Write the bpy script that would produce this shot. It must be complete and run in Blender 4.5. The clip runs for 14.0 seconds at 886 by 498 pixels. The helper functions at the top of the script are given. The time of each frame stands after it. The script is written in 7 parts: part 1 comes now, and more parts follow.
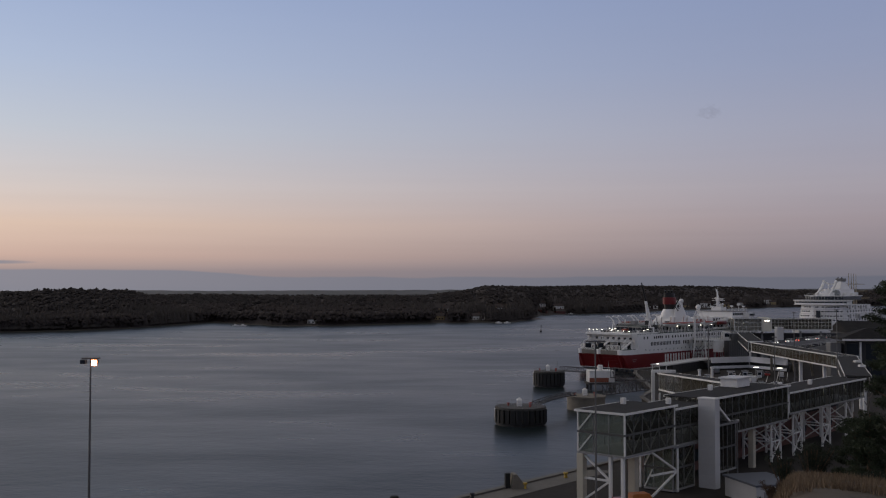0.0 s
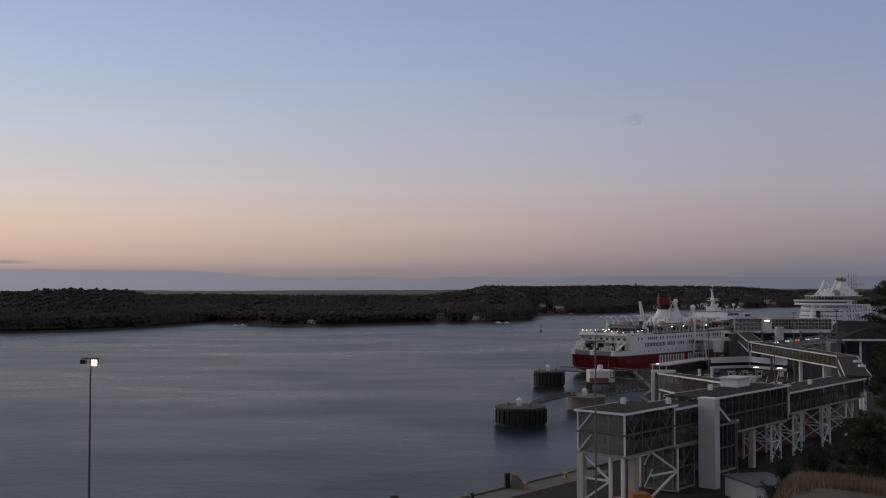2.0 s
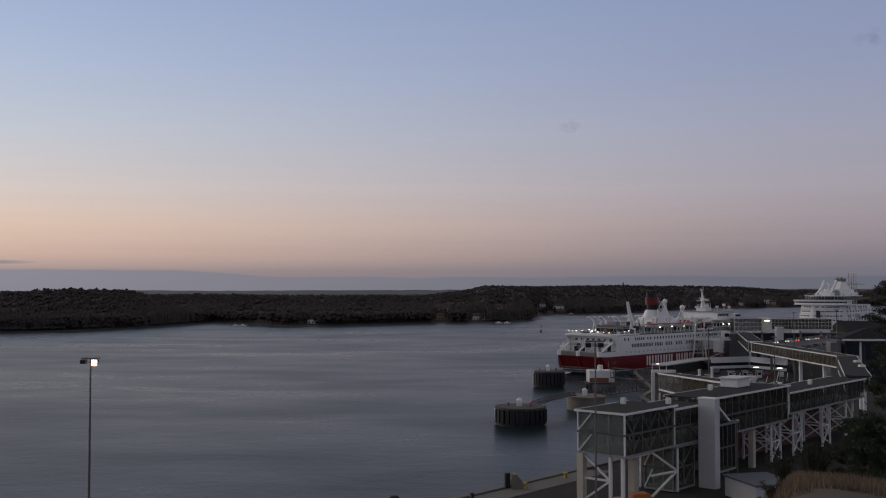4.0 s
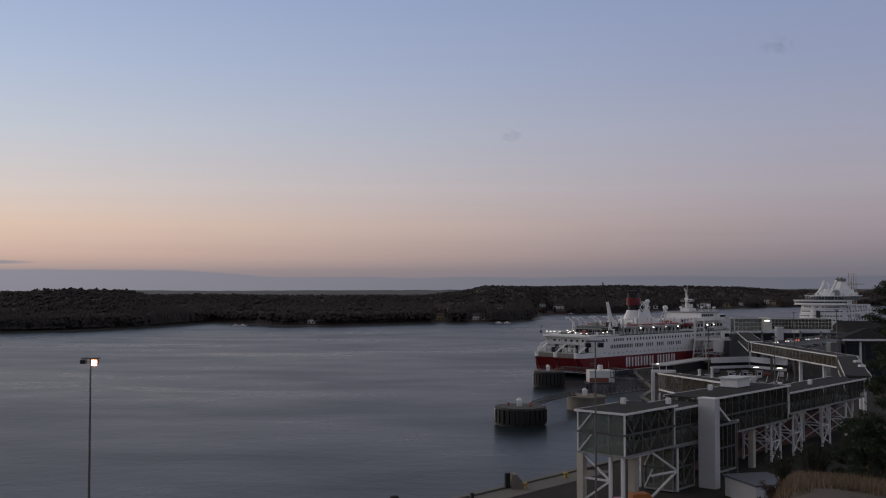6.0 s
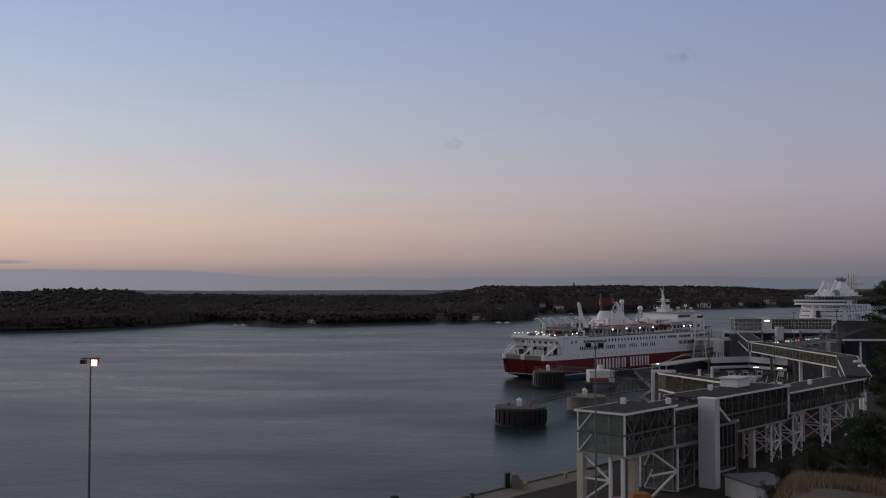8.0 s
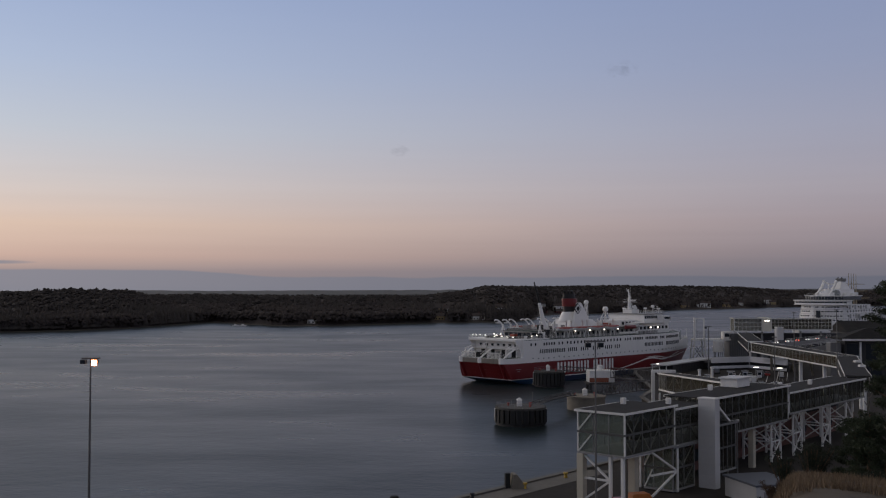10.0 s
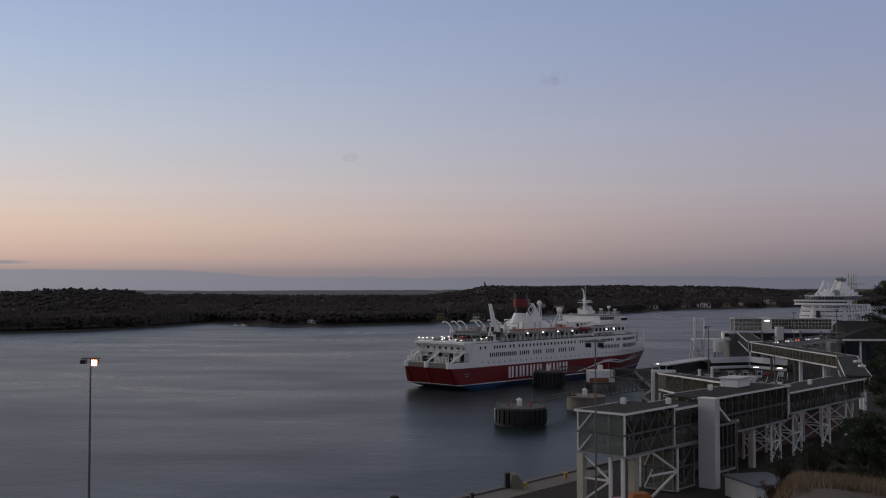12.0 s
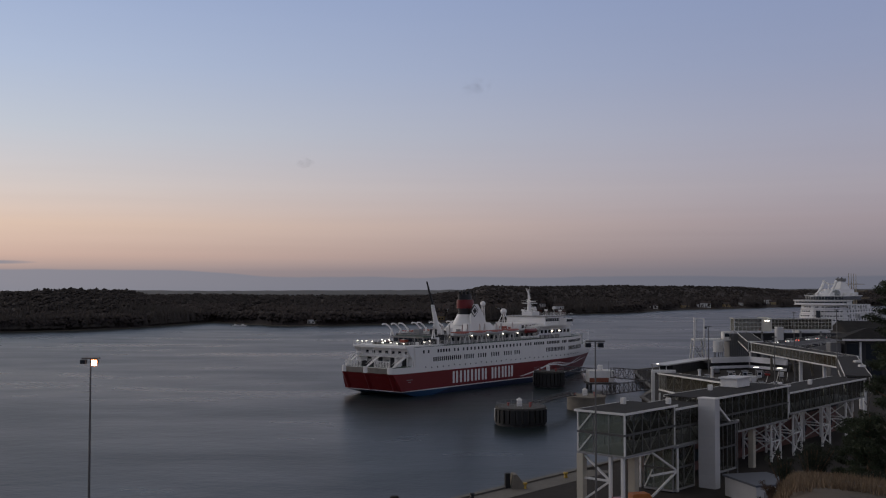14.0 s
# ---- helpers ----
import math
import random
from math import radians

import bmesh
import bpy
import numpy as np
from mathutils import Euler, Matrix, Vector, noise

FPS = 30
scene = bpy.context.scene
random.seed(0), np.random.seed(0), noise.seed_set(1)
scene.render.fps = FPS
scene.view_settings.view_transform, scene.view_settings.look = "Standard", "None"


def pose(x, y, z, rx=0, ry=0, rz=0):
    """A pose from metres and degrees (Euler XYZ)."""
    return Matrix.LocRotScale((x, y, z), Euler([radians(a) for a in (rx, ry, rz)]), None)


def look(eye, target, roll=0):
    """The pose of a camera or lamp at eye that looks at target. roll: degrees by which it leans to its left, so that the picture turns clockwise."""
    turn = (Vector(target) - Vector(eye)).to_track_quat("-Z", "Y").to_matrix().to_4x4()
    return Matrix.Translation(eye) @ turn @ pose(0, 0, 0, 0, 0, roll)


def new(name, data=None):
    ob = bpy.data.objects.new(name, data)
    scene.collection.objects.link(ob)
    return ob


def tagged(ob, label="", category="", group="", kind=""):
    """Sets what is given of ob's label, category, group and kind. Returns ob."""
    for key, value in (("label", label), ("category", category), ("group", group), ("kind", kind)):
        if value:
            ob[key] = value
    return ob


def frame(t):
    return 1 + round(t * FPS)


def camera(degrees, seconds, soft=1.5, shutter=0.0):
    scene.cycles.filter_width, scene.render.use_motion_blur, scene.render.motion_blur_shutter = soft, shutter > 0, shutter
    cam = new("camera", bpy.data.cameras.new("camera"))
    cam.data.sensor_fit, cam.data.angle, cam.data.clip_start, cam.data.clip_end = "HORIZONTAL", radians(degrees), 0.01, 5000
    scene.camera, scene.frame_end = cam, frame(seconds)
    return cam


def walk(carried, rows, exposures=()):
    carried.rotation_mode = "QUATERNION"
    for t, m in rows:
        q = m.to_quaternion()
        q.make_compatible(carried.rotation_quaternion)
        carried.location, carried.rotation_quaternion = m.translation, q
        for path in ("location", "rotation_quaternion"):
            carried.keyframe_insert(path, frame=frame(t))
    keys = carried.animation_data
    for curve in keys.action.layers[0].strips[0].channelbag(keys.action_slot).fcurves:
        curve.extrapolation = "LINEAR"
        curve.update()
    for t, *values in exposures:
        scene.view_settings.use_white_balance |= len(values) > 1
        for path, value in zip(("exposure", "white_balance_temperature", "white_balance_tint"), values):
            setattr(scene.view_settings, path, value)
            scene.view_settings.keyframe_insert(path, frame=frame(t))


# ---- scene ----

# ---- camera: stands still on a hill above the harbour ----
EYE = (0.0, 0.0, 33.9)
cam = camera(46.84, 14.0, soft=1.15)
VIEW = pose(*EYE, 90 + 2.168, 0, 0)
walk(cam, [(0.0, VIEW), (14.0, VIEW)], exposures=[(0.0, 0.0), (14.0, 0.0)])

# ---- light: clear sky after sunset, afterglow to the west (camera's left) ----
world = bpy.data.worlds.new("dusk_sky")
scene.world = world
world.use_nodes = True
GLOW_AZ = -58.0      # degrees from +y towards -x


def srgb(r, g, b):
    def lin(v):
        v /= 255.0
        return v / 12.92 if v <= 0.04045 else ((v + 0.055) / 1.055) ** 2.4
    return (lin(r), lin(g), lin(b), 1.0)


def ramp(nt, stops, source, interp="EASE"):
    r = nt.nodes.new("ShaderNodeValToRGB")
    r.color_ramp.interpolation = interp
    els = r.color_ramp.elements
    while len(els) < len(stops):
        els.new(0.5)
    for e, (p, c) in zip(els, stops):
        e.position, e.color = p, c
    nt.links.new(source, r.inputs[0])
    return r.outputs[0]


def node_math(nt, op, a, b=None, clamp=False):
    n = nt.nodes.new("ShaderNodeMath")
    n.operation, n.use_clamp = op, clamp
    for i, v in enumerate((a, b)):
        if v is None:
            continue
        if isinstance(v, (int, float)):
            n.inputs[i].default_value = v
        else:
            nt.links.new(v, n.inputs[i])
    return n.outputs[0]


def mix_rgb(nt, fac, a, b, mode="MIX"):
    n = nt.nodes.new("ShaderNodeMix")
    n.data_type, n.blend_type = "RGBA", mode
    for i, v in ((0, fac), (6, a), (7, b)):
        if isinstance(v, (int, float)):
            n.inputs[i].default_value = v
        elif isinstance(v, tuple):
            n.inputs[i].default_value = v
        else:
            nt.links.new(v, n.inputs[i])
    return n.outputs[2]


def build_sky():
    nt = world.node_tree
    bg = nt.nodes["Background"]
    tc = nt.nodes.new("ShaderNodeTexCoord")
    sep = nt.nodes.new("ShaderNodeSeparateXYZ")
    nt.links.new(tc.outputs["Generated"], sep.inputs[0])
    x, y, z = sep.outputs
    # elevation, stretched so that the low sky gets most of the ramp: z 0..0.3 -> 0..0.75
    up = node_math(nt, "POWER", node_math(nt, "MAXIMUM", z, 0.0), 0.5)
    e = lambda el: math.sin(radians(el)) ** 0.5
    warm = ramp(nt, [(0.0, srgb(128, 122, 128)), (e(0.9), srgb(168, 150, 148)), (e(1.7), srgb(213, 181, 166)), (e(3.4), srgb(231, 203, 183)),
                     (e(5.5), srgb(221, 210, 205)), (e(8.5), srgb(201, 207, 217)), (e(12), srgb(182, 196, 221)), (e(17), srgb(160, 178, 214)),
                     (e(35), srgb(146, 144, 145)), (1.0, srgb(121, 118, 116))], up, "LINEAR")
    cool = ramp(nt, [(0.0, srgb(106, 107, 119)), (e(1.0), srgb(120, 117, 127)), (e(2.0), srgb(141, 132, 139)), (e(3.6), srgb(160, 149, 156)),
                     (e(5.5), srgb(166, 160, 170)), (e(8.5), srgb(160, 162, 181)), (e(12), srgb(148, 157, 185)), (e(17), srgb(137, 151, 186)),
                     (e(35), srgb(142, 140, 142)), (1.0, srgb(121, 118, 116))], up, "LINEAR")
    # azimuth: 1 towards the afterglow, 0 away from it
    g = Vector((math.sin(radians(GLOW_AZ)), math.cos(radians(GLOW_AZ))))
    flat = node_math(nt, "POWER", node_math(nt, "ADD", node_math(nt, "MULTIPLY", x, x), node_math(nt, "MULTIPLY", y, y)), 0.5)
    d = node_math(nt, "DIVIDE", node_math(nt, "ADD", node_math(nt, "MULTIPLY", x, g.x), node_math(nt, "MULTIPLY", y, g.y)),
                  node_math(nt, "MAXIMUM", flat, 0.001))
    mr = nt.nodes.new("ShaderNodeMapRange")
    mr.inputs[1].default_value, mr.inputs[2].default_value = 0.13, 0.88
    nt.links.new(d, mr.inputs[0])
    az = node_math(nt, "POWER", mr.outputs[0], 1.5)
    col = mix_rgb(nt, az, cool, warm)
    # long thin cloud bank low over the horizon, and faint streaks
    mp = nt.nodes.new("ShaderNodeMapping")
    mp.inputs["Scale"].default_value = (2.2, 2.2, 70.0)
    nt.links.new(tc.outputs["Generated"], mp.inputs[0])
    ns = nt.nodes.new("ShaderNodeTexNoise")
    ns.inputs["Scale"].default_value, ns.inputs["Detail"].default_value = 1.6, 4.0
    nt.links.new(mp.outputs[0], ns.inputs["Vector"])
    streak = node_math(nt, "MULTIPLY", node_math(nt, "SUBTRACT", ns.outputs["Fac"], 0.5), 0.10)
    low = nt.nodes.new("ShaderNodeMapRange")
    low.inputs[1].default_value, low.inputs[2].default_value, low.inputs[3].default_value, low.inputs[4].default_value = 0.02, 0.16, 1.0, 0.15
    nt.links.new(z, low.inputs[0])
    gain = node_math(nt, "ADD", 1.0, node_math(nt, "MULTIPLY", streak, low.outputs[0]))
    vm = nt.nodes.new("ShaderNodeVectorMath")
    vm.operation = "SCALE"
    nt.links.new(col, vm.inputs[0])
    nt.links.new(gain, vm.inputs["Scale"])
    # the bank: its upper edge sinks from west to north
    step = nt.nodes.new("ShaderNodeMapRange")
    step.interpolation_type = "SMOOTHSTEP"
    step.inputs[1].default_value, step.inputs[2].default_value, step.inputs[3].default_value, step.inputs[4].default_value = 0.64, 0.74, 0.0112, 0.0172
    nt.links.new(d, step.inputs[0])
    edge = step.outputs[0]
    wob = nt.nodes.new("ShaderNodeTexNoise")
    wob.inputs["Scale"].default_value = 9.0
    nt.links.new(tc.outputs["Generated"], wob.inputs["Vector"])
    edge = node_math(nt, "ADD", edge, node_math(nt, "MULTIPLY", node_math(nt, "SUBTRACT", wob.outputs["Fac"], 0.5), 0.007))
    bank = node_math(nt, "DIVIDE", node_math(nt, "SUBTRACT", edge, z), 0.0016, True)
    # a small separate streak above the bank, far to the west
    sx = node_math(nt, "DIVIDE", node_math(nt, "ADD", x, 0.405), 0.038)
    sz = node_math(nt, "DIVIDE", node_math(nt, "SUBTRACT", z, 0.0232), 0.0022)
    oval = node_math(nt, "SUBTRACT", 1.0, node_math(nt, "ADD", node_math(nt, "MULTIPLY", sx, sx), node_math(nt, "MULTIPLY", sz, sz)), True)
    oval = node_math(nt, "MULTIPLY", oval, node_math(nt, "GREATER_THAN", y, 0.0))
    bank = node_math(nt, "MAXIMUM", bank, oval)
    bank = node_math(nt, "MULTIPLY", bank, 0.92, True)
    bankcol = mix_rgb(nt, az, srgb(104, 106, 119), srgb(143, 142, 152))
    nt.links.new(mix_rgb(nt, bank, vm.outputs[0], bankcol), bg.inputs[0])
    bg.inputs[1].default_value = 0.96


build_sky()
# the brightest part of the afterglow, very soft
sun_data = bpy.data.lights.new("afterglow_sun", "SUN")
sun_data.energy, sun_data.angle, sun_data.color = 0.85, radians(50), (1.0, 0.86, 0.74)
afterglow = new("afterglow_sun", sun_data)
afterglow.matrix_world = look((-200, 130, 60), (0, 0, 0))

# ---- materials ----
MATS = {}


def mat(name, color, rough=0.6, metal=0.0, var=0.12, scale=1.0, bump=0.0, spec=0.5, island=0.0, rnd=0.0, stretch=(1, 1, 1), fine=9.0):
    """A painted, stony or leafy surface: base colour broken at two scales, fine relief, optional tone per piece."""
    if name in MATS:
        return MATS[name]
    m = bpy.data.materials.new(name)
    m.use_nodes = True
    nt = m.node_tree
    b = nt.nodes["Principled BSDF"]
    tc = nt.nodes.new("ShaderNodeTexCoord")
    mp = nt.nodes.new("ShaderNodeMapping")
    mp.inputs["Scale"].default_value = stretch
    nt.links.new(tc.outputs["Object"], mp.inputs[0])
    n1 = nt.nodes.new("ShaderNodeTexNoise")
    n1.inputs["Scale"].default_value, n1.inputs["Detail"].default_value = scale, 5.0
    n2 = nt.nodes.new("ShaderNodeTexNoise")
    n2.inputs["Scale"].default_value, n2.inputs["Detail"].default_value = scale * fine, 3.0
    for n in (n1, n2):
        nt.links.new(mp.outputs[0], n.inputs["Vector"])
    k = node_math(nt, "ADD", node_math(nt, "MULTIPLY", n1.outputs["Fac"], 1.3), node_math(nt, "MULTIPLY", n2.outputs["Fac"], 0.7))
    k = node_math(nt, "ADD", 1.0, node_math(nt, "MULTIPLY", node_math(nt, "SUBTRACT", k, 1.0), 2.2 * var))
    if island:
        ge = nt.nodes.new("ShaderNodeNewGeometry")
        k = node_math(nt, "MULTIPLY", k, node_math(nt, "ADD", 1 - island, node_math(nt, "MULTIPLY", ge.outputs["Random Per Island"], 2 * island)))
    if rnd:
        oi = nt.nodes.new("ShaderNodeObjectInfo")
        k = node_math(nt, "MULTIPLY", k, node_math(nt, "ADD", 1 - rnd, node_math(nt, "MULTIPLY", oi.outputs["Random"], 2 * rnd)))
    sc = nt.nodes.new("ShaderNodeVectorMath")
    sc.operation = "SCALE"
    sc.inputs[0].default_value = color[:3]
    nt.links.new(k, sc.inputs["Scale"])
    nt.links.new(sc.outputs[0], b.inputs["Base Color"])
    nt.links.new(node_math(nt, "ADD", rough - 0.08, node_math(nt, "MULTIPLY", n1.outputs["Fac"], 0.16), True), b.inputs["Roughness"])
    b.inputs["Metallic"].default_value = metal
    b.inputs["Specular IOR Level"].default_value = spec
    if bump:
        bp = nt.nodes.new("ShaderNodeBump")
        bp.inputs["Strength"].default_value, bp.inputs["Distance"].default_value = bump, 0.05
        nt.links.new(n2.outputs["Fac"], bp.inputs["Height"])
        nt.links.new(bp.outputs[0], b.inputs["Normal"])
    MATS[name] = m
    return m


def glow(name, color, strength):
    if name in MATS:
        return MATS[name]
    m = bpy.data.materials.new(name)
    m.use_nodes = True
    b = m.node_tree.nodes["Principled BSDF"]
    b.inputs["Base Color"].default_value = (*color, 1)
    b.inputs["Emission Color"].default_value = (*color, 1)
    b.inputs["Emission Strength"].default_value = strength
    MATS[name] = m
    return m


def glass_mat(name, tint, rough=0.05, alpha=0.45):
    """Glazing: a see-through share and a glossy skin; the tint also carries painted light."""
    m = bpy.data.materials.new(name)
    m.use_nodes = True
    nt = m.node_tree
    b = nt.nodes["Principled BSDF"]
    b.inputs["Base Color"].default_value = (*tint, 1)
    b.inputs["Roughness"].default_value = rough
    b.inputs["IOR"].default_value = 1.5
    tr = nt.nodes.new("ShaderNodeBsdfTransparent")
    tr.inputs[0].default_value = (0.90, 0.91, 0.88, 1)
    mx = nt.nodes.new("ShaderNodeMixShader")
    mx.inputs[0].default_value = 1 - alpha
    nt.links.new(tr.outputs[0], mx.inputs[1])
    nt.links.new(b.outputs[0], mx.inputs[2])
    nt.links.new(mx.outputs[0], nt.nodes["Material Output"].inputs[0])
    return m


def water_mat():
    m = bpy.data.materials.new("sea_water")
    m.use_nodes = True
    nt = m.node_tree
    b = nt.nodes["Principled BSDF"]
    b.inputs["Base Color"].default_value = (0.017, 0.025, 0.028, 1)
    b.inputs["IOR"].default_value = 1.333
    b.inputs["Specular IOR Level"].default_value = 0.14
    b.inputs["Specular Tint"].default_value = (0.65, 0.87, 1.0, 1)
    tc = nt.nodes.new("ShaderNodeTexCoord")

    def noise_at(sx, sy, scale, detail, rot=0.0):
        mp = nt.nodes.new("ShaderNodeMapping")
        mp.inputs["Scale"].default_value = (sx, sy, 1)
        mp.inputs["Rotation"].default_value = (0, 0, rot)
        nt.links.new(tc.outputs["Object"], mp.inputs[0])
        n = nt.nodes.new("ShaderNodeTexNoise")
        n.inputs["Scale"].default_value, n.inputs["Detail"].default_value = scale, detail
        nt.links.new(mp.outputs[0], n.inputs["Vector"])
        return n.outputs["Fac"]
    # long wind lanes of smoother and rougher water
    lanes = noise_at(0.55, 1.0, 0.014, 3.0, 0.12)
    bands = noise_at(0.5, 1.0, 0.045, 3.0, -0.08)
    patch = node_math(nt, "ADD", node_math(nt, "MULTIPLY", lanes, 0.6), node_math(nt, "MULTIPLY", bands, 0.4))
    rough = nt.nodes.new("ShaderNodeMapRange")
    rough.inputs[1].default_value, rough.inputs[2].default_value = 0.36, 0.64
    rough.inputs[3].default_value, rough.inputs[4].default_value = 0.25, 0.36
    nt.links.new(patch, rough.inputs[0])
    nt.links.new(rough.outputs[0], b.inputs["Roughness"])
    waves = node_math(nt, "ADD", node_math(nt, "MULTIPLY", noise_at(0.8, 1.0, 0.25, 2.0, 0.2), 0.7), node_math(nt, "MULTIPLY", noise_at(0.8, 1.0, 0.9, 2.0, -0.3), 0.3))
    bp = nt.nodes.new("ShaderNodeBump")
    bp.inputs["Distance"].default_value = 1.0
    st = nt.nodes.new("ShaderNodeMapRange")
    st.inputs[1].default_value, st.inputs[2].default_value = 0.36, 0.64
    st.inputs[3].default_value, st.inputs[4].default_value = 0.09, 0.19
    nt.links.new(patch, st.inputs[0])
    nt.links.new(st.outputs[0], bp.inputs["Strength"])
    nt.links.new(waves, bp.inputs["Height"])
    nt.links.new(bp.outputs[0], b.inputs["Normal"])
    return m


M_WATER = water_mat()
M_WHITE = mat("ship_white_paint", (0.82, 0.81, 0.79), 0.42, var=0.05, scale=0.25, stretch=(1, 1, 0.25))
M_RED = mat("ship_red_paint", (0.16, 0.010, 0.012), 0.38, var=0.10, scale=0.3, stretch=(1, 1, 0.3))
M_NAVY = mat("ship_dark_blue_paint", (0.012, 0.022, 0.055), 0.4, var=0.2, scale=0.4)
M_BLUE = mat("ship_blue_bottom_paint", (0.025, 0.075, 0.16), 0.45, var=0.2, scale=0.5)
M_STERN_GREY = mat("stern_door_grey", (0.26, 0.235, 0.20), 0.55, var=0.15, scale=0.6)
M_PORT = mat("ship_window_glass", (0.02, 0.026, 0.034), 0.12, var=0.1)
M_DECK = mat("ship_deck_green", (0.05, 0.085, 0.065), 0.7, var=0.2, scale=0.5)
# near-black for dark fittings, and for shade painted into recesses
M_DARK = mat("dark_paint_and_shade", (0.02, 0.021, 0.023), 0.6, var=0.25)
M_BLACK = mat("black_paint", (0.014, 0.014, 0.015), 0.5, var=0.2)
M_ORANGE = mat("lifeboat_orange", (0.30, 0.06, 0.035), 0.45, var=0.1)
M_LAMP = glow("deck_lamp_glow", (1.0, 0.93, 0.80), 3.5)
M_FLOOD = glow("floodlight_glow", (1.0, 0.66, 0.40), 14.0)
# orange bloom round the lit lens, made as a glowing surface
M_FLOOD_HALO = glow("floodlight_halo_glow", (1.0, 0.34, 0.12), 1.4)
M_REDLAMP = glow("red_lamp_glow", (1.0, 0.10, 0.05), 4.0)
M_STEEL = mat("white_painted_steel", (0.76, 0.745, 0.71), 0.5, var=0.12, scale=0.8)
M_GREY_STEEL = mat("grey_painted_steel", (0.27, 0.265, 0.26), 0.5, var=0.15, scale=0.8)
M_GALV = mat("galvanised_steel", (0.22, 0.22, 0.22), 0.55, 0.3, var=0.2, scale=1.5)
M_CAT = mat("dark_catwalk_steel", (0.075, 0.07, 0.068), 0.6, 0.2, var=0.2, scale=1.5)
M_ROOF = mat("roofing_felt", (0.030, 0.029, 0.029), 0.9, var=0.45, scale=0.22, bump=0.3, spec=0.2)
M_BEIGE = mat("beige_painted_steel", (0.50, 0.46, 0.37), 0.6, var=0.12, scale=0.6)
M_CONC = mat("weathered_concrete", (0.20, 0.178, 0.145), 0.9, var=0.25, scale=0.4, bump=0.4)
M_CONC_DARK = mat("wet_dark_concrete", (0.07, 0.066, 0.06), 0.8, var=0.3, scale=0.4, bump=0.4)
M_RUBBER = mat("black_rubber", (0.012, 0.012, 0.012), 0.7, var=0.3)
M_ASPHALT = mat("asphalt", (0.040, 0.035, 0.031), 0.92, var=0.35, scale=0.12, bump=0.3, spec=0.2)
M_QUAY = mat("quay_concrete", (0.16, 0.15, 0.135), 0.9, var=0.25, scale=0.2, bump=0.3)
# near-black base paints in the dim inside behind the long sides
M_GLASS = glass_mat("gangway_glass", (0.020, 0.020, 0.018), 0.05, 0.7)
# paler base paints in the sky that brightens the end walls
M_GLASS_END_SKY = glass_mat("end_wall_glass_sky_paled", (0.22, 0.25, 0.21), 0.05, 0.62)
# pale base paints in the lit inside of the galleries
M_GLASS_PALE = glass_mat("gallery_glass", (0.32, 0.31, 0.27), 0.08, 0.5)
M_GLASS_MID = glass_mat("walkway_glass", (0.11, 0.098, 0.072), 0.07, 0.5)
M_FLOOR = mat("gangway_floor", (0.09, 0.088, 0.085), 0.7, var=0.2, scale=0.5)
M_BRICK = mat("red_brown_cladding", (0.13, 0.06, 0.045), 0.8, var=0.2, scale=0.5)
M_ROCK = mat("granite_rock", (0.20, 0.17, 0.15), 0.9, var=0.35, scale=0.25, bump=0.6)
M_SOIL = mat("forest_floor", (0.06, 0.052, 0.042), 0.95, var=0.35, scale=0.05, bump=0.4)
M_SPRUCE = mat("spruce_foliage", (0.062, 0.055, 0.051), 0.95, var=0.2, scale=0.012, island=0.06, spec=0.1)
M_BIRCH = mat("bare_birch_crowns", (0.066, 0.056, 0.052), 0.95, var=0.2, scale=0.012, island=0.06, spec=0.1)
M_BARK = mat("pine_bark", (0.11, 0.07, 0.045), 0.9, var=0.3, scale=2.0, bump=0.5)
M_NEEDLE = mat("pine_needles", (0.030, 0.042, 0.018), 0.8, var=0.3, scale=1.5, island=0.4)
M_GRASS = mat("dry_grass", (0.19, 0.135, 0.085), 0.95, var=0.35, scale=0.6, island=0.4)
M_HEATH = mat("hillside_soil", (0.075, 0.058, 0.04), 0.95, var=0.4, scale=0.25, bump=0.6)
M_HOUSE_WHITE = mat("white_timber", (0.80, 0.79, 0.76), 0.7, var=0.08, scale=0.4)
M_HOUSE_RED = mat("falu_red_timber", (0.11, 0.035, 0.028), 0.8, var=0.12, scale=0.4)
M_HOUSE_YELLOW = mat("ochre_timber", (0.40, 0.31, 0.17), 0.8, var=0.12, scale=0.4)
M_TILE = mat("house_roof_tiles", (0.07, 0.055, 0.05), 0.85, var=0.2, scale=0.8)


# ---- mesh helpers ----
def bm_box(bm, x0, x1, y0, y1, z0, z1, m=None):
    v = [bm.verts.new(p if m is None else m @ Vector(p)) for p in
         ((x0, y0, z0), (x1, y0, z0), (x1, y1, z0), (x0, y1, z0), (x0, y0, z1), (x1, y0, z1), (x1, y1, z1), (x0, y1, z1))]
    for f in ((0, 3, 2, 1), (4, 5, 6, 7), (0, 1, 5, 4), (1, 2, 6, 5), (2, 3, 7, 6), (3, 0, 4, 7)):
        bm.faces.new([v[i] for i in f])
    return bm


